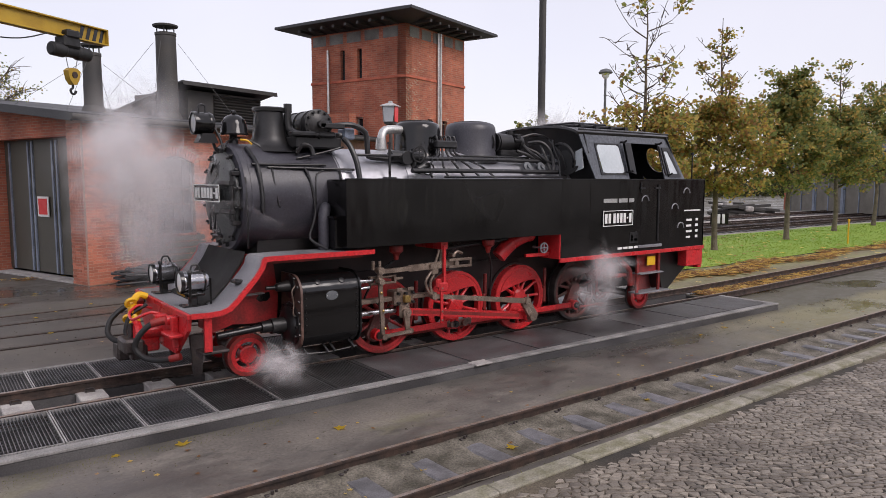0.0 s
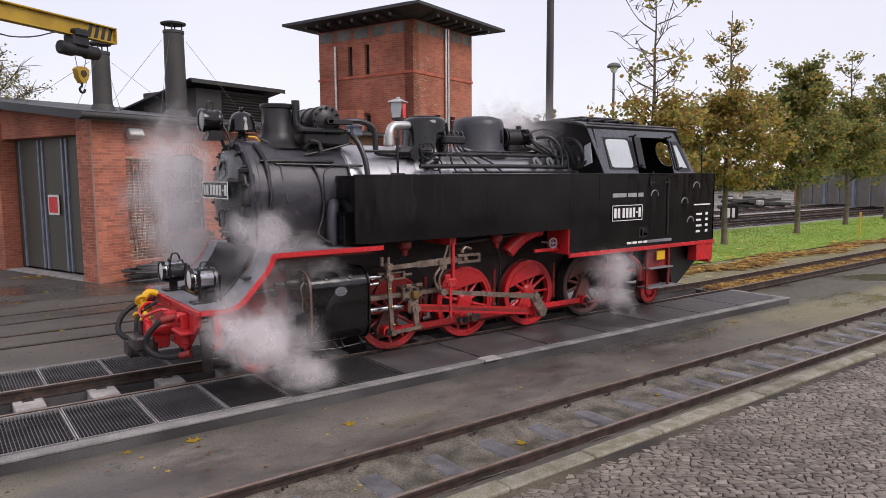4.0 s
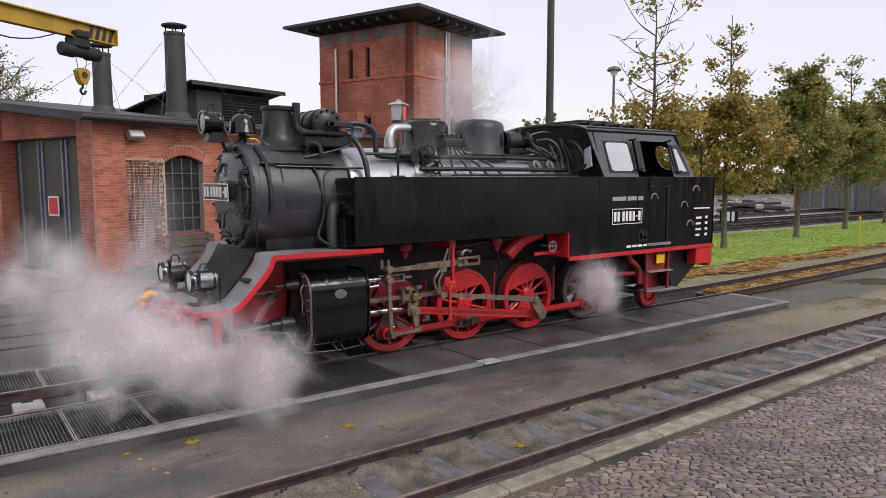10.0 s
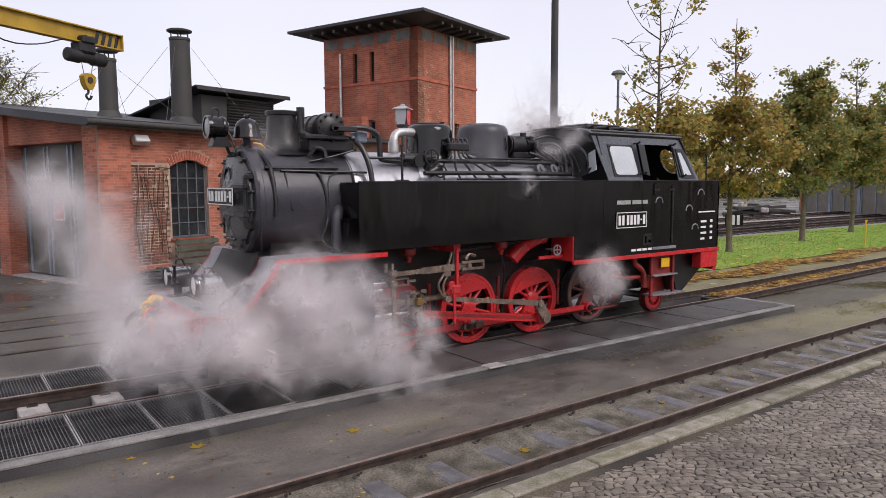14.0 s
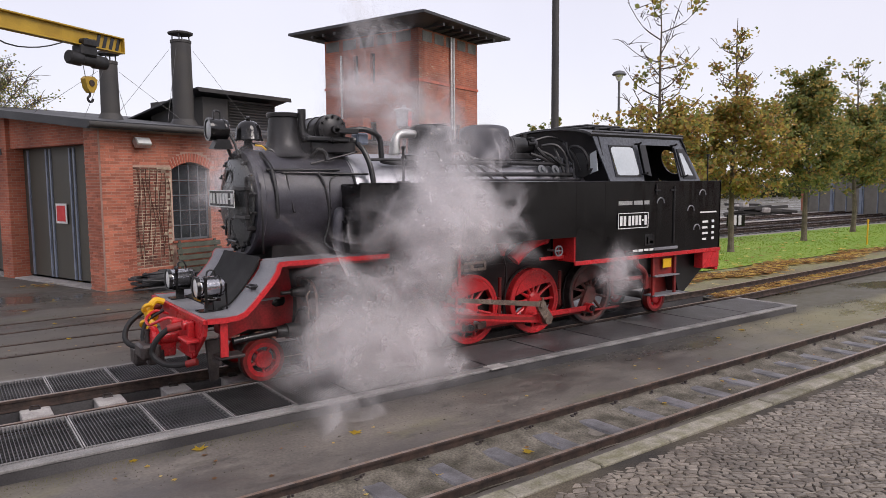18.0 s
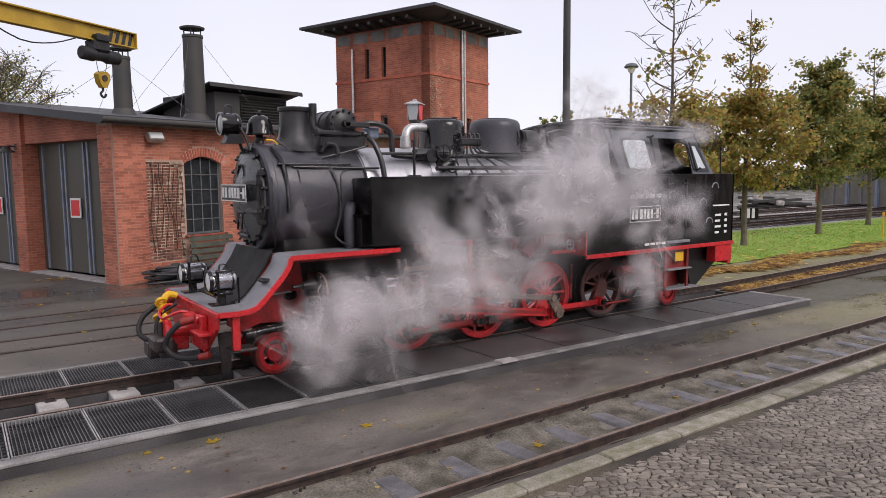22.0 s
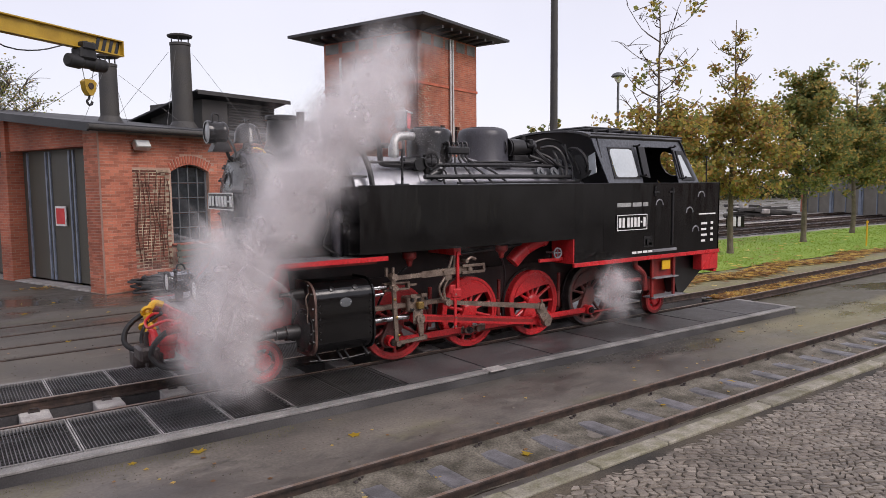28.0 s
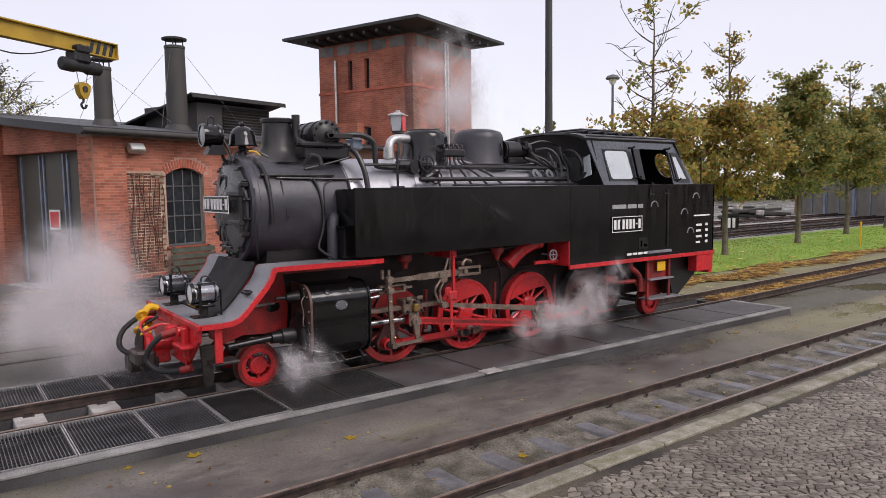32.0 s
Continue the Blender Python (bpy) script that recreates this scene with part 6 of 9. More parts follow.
# cylinder, piston tail and valve gear on both sides
for s in (-1, 1):
    def Y(v):
        return v * s

    sect = [(0.62, 0.38), (0.95, 0.38), (1.05, 0.41), (1.12, 0.47), (1.155, 0.55)] + [(0.93 + 0.23 * math.cos(a), 1.08 + 0.23 * math.sin(a)) for a in np.linspace(0, math.pi / 2, 9)] + [(0.62, 1.31)]
    n = len(sect)
    cv = [(x, s * y, z) for x in (0.48, 1.30) for y, z in sect]
    cyl = part("cylinder", (cv, [tuple(range(n)), tuple(reversed(range(n, 2 * n)))] + [(i, (i + 1) % n, (i + 1) % n + n, i + n) for i in range(n)]), BLACK, loco, "black clad steam cylinder")
    part("cylinder_cover", join(lathe((0.48, Y(0.86), 0.68), (-1, 0, 0), [(0, 0.29), (0.05, 0.29), (0.06, 0.24), (0.10, 0.20), (0.12, 0.12)], 28), *[moved(rod((0.43, 0, 0.255), (0.40, 0, 0.255), 0.018, seg=6), pose(0, Y(0.86), 0.68, 30 * i, 0, 0)) for i in range(12)]), DARK, cyl)
    part("valve_chest_cover", join(lathe((0.48, Y(0.88), 1.17), (-1, 0, 0), [(0, 0.15), (0.05, 0.15), (0.06, 0.08), (0.22, 0.05), (0.24, 0.03)], 20), rod((0.3, Y(0.88), 1.17), (0.12, Y(0.88), 1.17), 0.025)), DARK, cyl)
    part("tail_rod_tube", join(rod((0.42, Y(0.86), 0.68), (0.18, Y(0.86), 0.68), 0.10), rod((0.20, Y(0.86), 0.68), (0.05, Y(0.86), 0.68), 0.075), rod((0.05, Y(0.86), 0.68), (-0.50, Y(0.86), 0.64), 0.045)), DARK, cyl, "dark piston tail rod tube")
    part("makers_plate", moved(lathe((0, 0, 0), (0, s, 0), [(0, 0.060), (0.010, 0.060), (0.012, 0.052)], 24), Matrix.Translation((0.894, Y(1.157), 1.045)) @ Matrix.Diagonal((1.45, 1, 1, 1))), MUNTIN, cyl, "grey oval plate")
    tagged(part("plate_rivet", join(*[rod((0.894 + d, Y(1.165), 1.045), (0.894 + d, Y(1.173), 1.045), 0.007, seg=6) for d in (-0.07, 0.07)]), PALEMETAL, cyl), kind="stuff")
    for x in (0.72, 1.06):
        part("relief_plug", lathe((x, Y(1.10), 1.215), (0, s * 0.75, 0.66), [(0, 0.038), (0.022, 0.038), (0.026, 0.025)], 14), DARK, cyl)
    flange = [(0.60, 0.36), (0.96, 0.36), (1.07, 0.39), (1.145, 0.46), (1.18, 0.55)] + [(0.93 + 0.25 * math.cos(a), 1.08 + 0.25 * math.sin(a)) for a in np.linspace(0, math.pi / 2, 9)] + [(0.60, 1.33)]
    for x0, x1 in ((0.450, 0.482), (1.298, 1.32)):
        fv = [(x, s * y, z) for x in (x0, x1) for y, z in flange]
        part("end_flange", (fv, [tuple(range(len(flange))), tuple(reversed(range(len(flange), 2 * len(flange))))] + [(i, (i + 1) % len(flange), (i + 1) % len(flange) + len(flange), i + len(flange)) for i in range(len(flange))]), GRIMYSTEEL if x0 < 1 else BLACK, cyl, "cylinder end flange")
    tagged(part("flange_nut", join(*[rod((0.452, Y(y), z), (0.425, Y(y), z), 0.017, seg=6) for y, z in ((1.15, 0.58), (1.15, 0.72), (1.15, 0.86), (1.15, 1.00), (1.11, 1.18), (1.02, 1.28), (0.90, 1.30))]), DARK, cyl), kind="stuff")
    part("oil_pipe", tube([(0.46, Y(1.02), 1.20), (0.40, Y(1.03), 1.12), (0.42, Y(1.04), 0.98), (0.40, Y(1.06), 0.86), (0.43, Y(1.05), 0.74)], 0.010, 6), STEEL, cyl)
    part("drain_cocks", join(*[rod((x, Y(0.95), 0.40), (x + 0.05, Y(1.02), 0.28), 0.016, seg=8) for x in (0.55, 0.85, 0.95, 1.24)], tube([(0.45, Y(0.98), 0.30), (0.9, Y(1.0), 0.27), (1.35, Y(0.98), 0.29)], 0.010, 6)), DARK, cyl)
    tagged(part("cover_bolt", join(*[lathe((x, Y(1.16), z), (0, s, 0), [(0, 0.014), (0.01, 0.01)], 6) for x in (0.53, 1.26) for z in np.linspace(0.6, 1.12, 7)]), DARK, cyl), kind="stuff")
    part("piston_rod", rod((1.30, Y(0.86), 0.68), (2.05, Y(0.86), 0.68), 0.04), BRIGHT, loco, "bright piston rod")
    part("slide_bar", join(box(1.28, 2.75, min(Y(0.80), Y(0.92)), max(Y(0.80), Y(0.92)), 0.82, 0.88, 0.008)), STEEL, loco)
    ch = part("crosshead", join(box(1.97, 2.30, min(Y(0.76), Y(0.98)), max(Y(0.76), Y(0.98)), 0.76, 0.97, 0.02), box(2.05, 2.22, min(Y(0.95), Y(1.0)), max(Y(0.95), Y(1.0)), 0.58, 0.78, 0.02), box(2.00, 2.10, Y(0.99) - 0.012, Y(0.99) + 0.012, 0.96, 1.01, 0.004), box(2.18, 2.28, Y(0.99) - 0.012, Y(0.99) + 0.012, 0.96, 1.01, 0.004)), STEEL, loco, "oily brown crosshead")
    tagged(part("crosshead_bolt", join(*[rod((x, Y(0.97), z), (x, Y(1.03), z), 0.021, seg=8) for x in (2.02, 2.14, 2.26) for z in (0.80, 0.93)]), DARK, ch), kind="stuff")
    part("crosshead_box", box(2.10, 2.20, min(Y(0.98), Y(1.05)), max(Y(0.98), Y(1.05)), 0.80, 0.90, 0.01), BRASS, ch)
    part("gudgeon_pin", join(rod((2.14, Y(0.94), 0.655), (2.14, Y(1.05), 0.655), 0.07, seg=16), rod((2.14, Y(1.05), 0.655), (2.14, Y(1.07), 0.655), 0.03, seg=6)), STEEL, ch)
    part("drop_link", join(slab_of([(2.10, 0.60), (2.19, 0.60), (2.20, 0.40), (2.25, 0.38), (2.17, 0.34), (2.13, 0.42)], Y(0.99), Y(1.03)), rod((2.19, Y(0.97), 0.395), (2.19, Y(1.07), 0.395), 0.04)), STEEL, ch)
    pz = 0.55 + CRANK[1]
    pin = Vector((AX[2] + CRANK[0], 0, pz))
    d = pin - Vector((2.14, 0, 0.655))
    lay = Matrix.Translation((2.14, Y(0.90), 0.655)) @ Euler((0, -math.atan2(d.z, d.x), 0)).to_matrix().to_4x4()
    rodc = part("connecting_rod", join(moved(slab_of([(0, -0.050), (d.length, -0.062), (d.length, 0.062), (0, 0.050)], -0.022, 0.022), lay), rod((pin.x, Y(0.84), pz), (pin.x, Y(0.97), pz), 0.105, seg=20), rod((2.14, Y(0.84), 0.655), (2.14, Y(0.96), 0.655), 0.08)), RED, loco, "red connecting rod")
    # dark strips on the flat rod paint in the shade of its flute
    for off in (0.0235, -0.0235):
        part("rod_flute", moved(box(0.18, d.length - 0.2, off - 0.0015, off + 0.0015, -0.024, 0.026), lay), REDWORN, rodc, "dark strip for the shade in the rod's flute")
    cpl = part("coupling_rod", join(*[box(AX[i] + CRANK[0], AX[i + 1] + CRANK[0], Y(0.66) - 0.02, Y(0.66) + 0.02, pz - 0.045, pz + 0.045, 0.008) for i in range(3)], *[rod((x + CRANK[0], Y(0.60), pz), (x + CRANK[0], Y(0.73), pz), 0.085) for x in AX]), RED, loco, "red coupling rod")
    for x in (AX[0], AX[1], AX[3]):
        part("rod_bearing", join(rod((x + CRANK[0], Y(0.72), pz), (x + CRANK[0], Y(0.77), pz), 0.055), rod((x + CRANK[0], Y(0.76), pz), (x + CRANK[0], Y(0.79), pz), 0.028, seg=6)), DARK, cpl)
    part("rod_joint", join(rod((3.42, Y(0.66), pz), (3.42, Y(0.76), pz), 0.05), box(3.12, 3.60, Y(0.685) - 0.02, Y(0.685) + 0.02, pz - 0.055, pz + 0.055, 0.02), rod((3.18, Y(0.66), pz), (3.18, Y(0.76), pz), 0.045)), GRIMYSTEEL, cpl, "oily knuckle joint")
    part("return_crank", join(slab_of([(4.38, 0.60), (4.46, 0.64), (4.54, 0.58), (4.72, 0.34), (4.68, 0.25), (4.58, 0.25), (4.38, 0.52)], Y(0.985), Y(1.04)), rod((4.60, Y(0.96), 0.31), (4.60, Y(1.06), 0.31), 0.07)), STEEL, loco, "brown return crank")
    e = Vector((4.44, 0, 0.59)) - Vector((2.59, 0, 0.85))
    lay = Matrix.Translation((2.59, Y(1.06), 0.85)) @ Euler((0, -math.atan2(e.z, e.x), 0)).to_matrix().to_4x4()
    part("eccentric_rod", join(moved(slab_of([(0, -0.030), (e.length, -0.042), (e.length, 0.042), (0, 0.030)], -0.014, 0.014), lay), rod((4.44, Y(1.02), 0.59), (4.44, Y(1.10), 0.59), 0.058), rod((2.59, Y(1.02), 0.85), (2.59, Y(1.10), 0.85), 0.05), rod((4.44, Y(1.08), 0.64), (4.44, Y(1.08), 0.70), 0.018, seg=6)), STEEL, loco, "oily eccentric rod")
    for off in (-0.045, 0.045):
        part("expansion_link", tube([(2.585 + off * 0.3, Y(1.0), 0.86), (2.53 + off, Y(1.0), 1.05), (2.62 + off, Y(1.0), 1.19), (2.71 + off, Y(1.0), 1.34), (2.745 + off * 0.4, Y(1.0), 1.51)], 0.020, 8), STEEL, loco, "curved expansion link")
    part("die_block", box(2.58, 2.70, Y(1.0) - 0.03, Y(1.0) + 0.03, 1.16, 1.27, 0.01), STEEL, loco)
    r = Vector((3.02, 0, 1.30)) - Vector((1.66, 0, 1.27))
    lay = Matrix.Translation((1.66, Y(1.03), 1.27)) @ Euler((0, -math.atan2(r.z, r.x), 0)).to_matrix().to_4x4()
    rad = part("radius_rod", join(moved(slab_of([(0, -0.030), (0.5, -0.032), (0.52, -0.045), (r.length, -0.052), (r.length, 0.052), (0.52, 0.045), (0.5, 0.032), (0, 0.030)], -0.016, 0.016), lay), rod((3.0, Y(0.99), 1.30), (3.0, Y(1.08), 1.30), 0.04), rod((2.55, Y(1.0), 1.30), (2.55, Y(1.075), 1.30), 0.028)), STEEL, loco, "long brown radius rod")
    part("lifting_fork", join(box(2.86, 3.28, Y(1.065) - 0.014, Y(1.065) + 0.014, 1.335, 1.375, 0.004), box(2.86, 3.28, Y(1.065) - 0.014, Y(1.065) + 0.014, 1.235, 1.275, 0.004), box(3.24, 3.28, Y(1.065) - 0.014, Y(1.065) + 0.014, 1.275, 1.335), rod((2.95, Y(0.95), 1.42), (2.95, Y(1.07), 1.42), 0.03), tube([(2.95, Y(1.05), 1.42), (3.02, Y(1.05), 1.47), (3.12, Y(1.05), 1.44)], 0.022, 6)), STEEL, rad, "slotted lifting fork")
    lev = part("combination_lever", join(slab_of([(1.655, 1.33), (1.715, 1.33), (1.765, 0.36), (1.705, 0.36)], Y(1.04) - 0.018, Y(1.04) + 0.018), rod((1.69, Y(0.98), 1.29), (1.69, Y(1.10), 1.29), 0.05), rod((1.695, Y(0.98), 1.14), (1.695, Y(1.10), 1.14), 0.045), rod((1.735, Y(0.99), 0.37), (1.735, Y(1.10), 0.37), 0.042), rod((1.69, Y(1.04), 1.33), (1.69, Y(1.04), 1.42), 0.022, seg=8), rod((1.61, Y(1.0), 1.30), (1.61, Y(1.0), 1.42), 0.026, seg=8)), STEEL, loco, "upright combination lever")
    tagged(part("oil_cup", join(*[lathe((1.70 + 0.03 * k, Y(1.055), 0.98 - 0.25 * k), (0, s, 0), [(0, 0.018), (0.02, 0.018), (0.025, 0.01)], 8) for k in range(3)]), BRASS, lev), kind="stuff")
    part("union_link", join(slab_of([(1.735, 0.345), (2.19, 0.37), (2.19, 0.415), (1.735, 0.395)], Y(1.06) - 0.012, Y(1.06) + 0.012)), STEEL, loco)
    part("valve_spindle", join(rod((1.30, Y(0.95), 1.15), (1.62, Y(0.95), 1.15), 0.030), rod((1.30, Y(0.95), 1.04), (1.58, Y(0.95), 1.06), 0.022)), BRIGHT, loco, "bright valve spindle")
    part("spindle_guide", join(box(1.58, 2.00, Y(0.95) - 0.035, Y(0.95) + 0.035, 1.175, 1.205, 0.006), box(1.58, 2.00, Y(0.95) - 0.035, Y(0.95) + 0.035, 1.085, 1.112, 0.006), box(1.96, 2.00, Y(0.95) - 0.035, Y(0.95) + 0.035, 1.112, 1.175), box(2.0, 2.12, Y(0.95) - 0.018, Y(0.95) + 0.018, 1.13, 1.16)), STEEL, loco)
    gb = part("gear_bracket", join(box(2.685, 2.735, Y(1.09) - 0.012, Y(1.09) + 0.012, 0.45, 1.02, 0.005), box(2.755, 2.80, Y(1.06) - 0.02, Y(1.06) + 0.02, 1.02, 1.58, 0.005), box(2.66, 2.82, Y(1.08) - 0.03, Y(1.08) + 0.03, 0.90, 1.04, 0.02), box(2.62, 2.72, Y(1.07) - 0.02, Y(1.07) + 0.02, 0.96, 1.10, 0.02), box(2.72, 2.84, min(Y(0.40), Y(1.06)), max(Y(0.40), Y(1.06)), 1.52, 1.64)), RED, loco, "red gear bracket")
    tagged(part("bracket_bolt", join(*[rod((2.71, Y(1.09), z), (2.71, Y(1.115), z), 0.016, seg=6) for z in (0.49, 0.62, 0.96)]), STEEL, gb), kind="stuff")
    part("reach_rod", rod((2.85, Y(0.86), 1.5), (4.9, Y(0.8), 1.62), 0.025), DARK, loco)
    part("air_pipe", tube([(4.1, Y(0.75), 1.30), (4.3, Y(0.8), 1.5), (4.55, Y(0.85), 1.62), (4.7, Y(0.85), 1.64)], 0.12, 12), RED, loco, "thick red pipe below the tank")
    part("valve_wheel", join(ring(0.07, 0.09, -0.01, 0.01, 20, (0, 1, 0), (4.82, Y(1.05), 1.42)), rod((4.75, Y(1.05), 1.42), (4.89, Y(1.05), 1.42), 0.01, seg=5), rod((4.82, Y(1.05), 1.35), (4.82, Y(1.05), 1.49), 0.01, seg=5), rod((4.82, Y(0.8), 1.42), (4.82, Y(1.05), 1.42), 0.018, seg=6)), GREYTOP, loco)
    part("pipe_bracket", box(4.50, 5.03, Y(0.95) - 0.02, Y(0.95) + 0.02, 1.28, 1.33), RED, loco)
    for x in (2.05, 3.75):
        part("sand_box_valve", lathe((x, Y(0.9), 1.60), (0, 0, -1), [(0, 0.10), (0.08, 0.10), (0.12, 0.05), (0.2, 0.03)], 14), REDWORN, loco)
    for p in ([(2.05, Y(0.9), 1.42), (1.75, Y(0.75), 1.1), (1.55, Y(0.6), 0.5), (1.52, Y(0.52), 0.12)], [(3.75, Y(0.9), 1.42), (3.95, Y(0.75), 1.15), (4.05, Y(0.6), 0.7), (4.10, Y(0.52), 0.15)]):
        part("sander_tube", tube(p, 0.018, 6), DARK, loco)
    part("brake_pull_rod", rod((2.4, Y(0.55), 0.22), (6.9, Y(0.55), 0.22), 0.022), REDWORN, loco)
    # rear end below the cab
    part("rear_beam_block", join(box(8.55, 9.08, min(Y(1.0), Y(1.2)), max(Y(1.0), Y(1.2)), 0.86, 1.175, 0.01)), RED, loco, "red rear beam end")
    part("rear_bracket", slab_of([(8.15, 0.42), (8.30, 0.40), (8.95, 0.86), (8.55, 1.18), (7.9, 1.18)], Y(0.70), Y(0.95)), DARK, loco)
    st = part("cab_step", join(box(7.15, 7.21, Y(1.1) - 0.02, Y(1.1) + 0.02, 0.42, 1.18, 0.005), box(7.78, 7.84, Y(1.1) - 0.02, Y(1.1) + 0.02, 0.42, 1.18, 0.005), box(7.2, 7.8, Y(1.05) - 0.02, Y(1.05) + 0.02, 0.80, 1.18)), REDWORN, loco, "red cab steps")
    part("tread", box(7.15, 7.84, min(Y(0.95), Y(1.2)), max(Y(0.95), Y(1.2)), 0.80, 0.825, 0.005), GREYTOP, st)
    part("tread", box(7.15, 8.05, min(Y(0.92), Y(1.18)), max(Y(0.92), Y(1.18)), 0.44, 0.465, 0.005), GREYTOP, st)
    part("yellow_sign", box(7.42, 7.66, Y(1.13) - 0.01, Y(1.13) + 0.01, 0.95, 1.12, 0.006), YELLOW, st, "small yellow plate")
    part("injector_pipe", join(tube([(6.75, Y(1.05), 1.18), (6.78, Y(1.05), 1.05), (6.9, Y(1.05), 0.98), (7.02, Y(1.05), 0.86), (7.04, Y(1.05), 0.60)], 0.05, 10), tube([(6.3, Y(0.9), 0.85), (6.6, Y(0.95), 0.80), (7.1, Y(1.0), 0.80)], 0.04, 10), rod((6.25, Y(0.85), 0.85), (6.55, Y(0.85), 0.85), 0.09)), REDWORN, loco)
    part("truck_frame", slab_of([(7.35, 0.72), (8.6, 0.72), (8.5, 0.58), (8.15, 0.40), (7.85, 0.40), (7.5, 0.58)], Y(0.62), Y(0.66)), REDWORN, loco)
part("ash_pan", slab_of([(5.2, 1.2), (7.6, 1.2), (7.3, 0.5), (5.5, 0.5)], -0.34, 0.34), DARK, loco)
part("rear_beam", box(8.98, 9.08, -1.18, 1.18, 0.80, 1.175, 0.01), RED, loco, "red rear buffer beam")
part("rear_coupler", join(rod((9.08, 0, 0.62), (9.5, 0, 0.62), 0.09), lathe((9.5, 0, 0.62), (1, 0, 0), [(0, 0.2), (0.08, 0.21), (0.1, 0.1)], 18), box(8.9, 9.06, -0.3, 0.3, 0.5, 0.8)), TYRE, loco)

# ---- kerb and setts ----
kerb = setting("kerb", box(-14, 60, -4.88, -4.68, -0.30, -0.165), CONCRETE, "mossy stone kerb along the siding", pose(0, 0, 0, 0, 0, math.degrees(SKEW)))
x, stones = -10.0, 0
while x < 34:
    ln = random.Random(stones).uniform(0.85, 1.25)
    part("kerb_stone", box(x + 0.004, x + ln - 0.004, -4.88 + random.uniform(-0.008, 0.008), -4.68, -0.20, -0.098 + random.uniform(-0.008, 0.006), 0.014), KERB, kerb)
    x += ln
    stones += 1
paving = setting("pavement", wavy(-8, 40, -30, -11.4, -0.150, 40, 30, 0.006), JOINT, "old granite sett paving with dark joints")


def dirt_bed(x0, x1, y0, y1, nx, ny):
    """Dirt between the setts: high in drifts and along the kerb, washed out elsewhere."""
    v = []
    for i in range(nx + 1):
        for j in range(ny + 1):
            x, y = x0 + (x1 - x0) * i / nx, y0 + (y1 - y0) * j / ny
            edge = max(0.0, 1 - (-4.88 + SKEW * x - y) / 0.35)
            v.append((x, y, -0.1385 + 0.005 * noise.noise((x * 0.55, y * 0.55, 9.0)) + 0.004 * noise.noise((x * 2.6, y * 2.6, 1.0)) + 0.009 * edge))
    n = ny + 1
    return v, [(i * n + j, (i + 1) * n + j, (i + 1) * n + j + 1, i * n + j + 1) for i in range(nx) for j in range(ny)]


part("dirt_joints", dirt_bed(-8, 40, -11.4, -4.80, 320, 66), JOINT, paving, "brown dirt filling the joints", sharp=180)
rs = random.Random(11)
cs, sn = math.cos(radians(-33)), math.sin(radians(-33))


def row_line(j, a):
    """The joint between two rows of setts: wavy and uneven."""
    return j * 0.066 + 0.040 * math.sin(a * 2.9) + 0.032 * noise.noise((a * 6.0, j * 3.7, 1.5))


def sett_at(a0, a1, j):
    """A worn stone that fills its place between wavy joints, its top a little domed and tilted."""
    g = rs.uniform(0.0035, 0.008)
    am = (a0 + a1) / 2 + rs.uniform(-0.02, 0.02)
    s0, s1 = rs.uniform(-0.024, 0.024), rs.uniform(-0.024, 0.024)
    o = [(a0 + g + s0, row_line(j, a0) + g), (am, row_line(j, am) + g), (a1 - g - s1, row_line(j, a1) + g), (a1 - g + s1, row_line(j + 1, a1) - g), (am + 0.01, row_line(j + 1, am) - g), (a0 + g - s0, row_line(j + 1, a0) - g)]
    ca, cb = sum(p for p, q in o) / 6, sum(q for p, q in o) / 6
    h, ta, tb = rs.uniform(-0.005, 0.004), rs.uniform(-0.06, 0.06), rs.uniform(-0.09, 0.09)
    v = []
    for k, z in ((1.0, -0.04), (0.985, 0.004), (0.88, 0.009)):
        for p, q in o:
            p, q = ca + (p - ca) * k, cb + (q - cb) * k
            v.append((3.0 + p * cs - q * sn, -7.0 + p * sn + q * cs, -0.135 + z + h + ((p - ca) * ta + (q - cb) * tb if z > 0 else 0)))
    f = [tuple(range(12, 18))]
    for k in range(6):
        m = (k + 1) % 6
        f += [(k, m, 6 + m, 6 + k), (6 + k, 6 + m, 12 + m, 12 + k)]
    return v, f


near_setts, rest = [], []
for j in range(-165, 155):
    a = -15.0 + rs.uniform(0, 0.1)
    while a < 16:
        w = rs.uniform(0.062, 0.135)
        b = row_line(j, a)
        px, py = 3.0 + a * cs - b * sn, -7.0 + a * sn + b * cs
        if -8 < px < 15 and -11.5 < py < -4.99 + SKEW * px:
            s = sett_at(a, a + w, j)
            if 1.6 < px < 4.6 and -6.6 < py and len(near_setts) < 290:
                near_setts.append(s)
            else:
                rest.append(s)
        a += w
for s in near_setts:
    part("sett", s, SETT, paving, sharp=50)


def island_tones(m, amount):
    """A tone of its own for every loose piece of a joined mesh."""
    n, l = m.node_tree.nodes, m.node_tree.links
    b = n["Principled BSDF"]
    src = b.inputs["Base Color"].links[0].from_socket
    geo, rg, sc = n.new("ShaderNodeNewGeometry"), n.new("ShaderNodeMapRange"), n.new("ShaderNodeVectorMath")
    rg.inputs["To Min"].default_value, rg.inputs["To Max"].default_value = 1 - amount, 1 + amount
    sc.operation = "SCALE"
    l.new(geo.outputs["Random Per Island"], rg.inputs["Value"])
    l.new(src, sc.inputs[0])
    l.new(rg.outputs[0], sc.inputs["Scale"])
    l.new(sc.outputs[0], b.inputs["Base Color"])
    return m


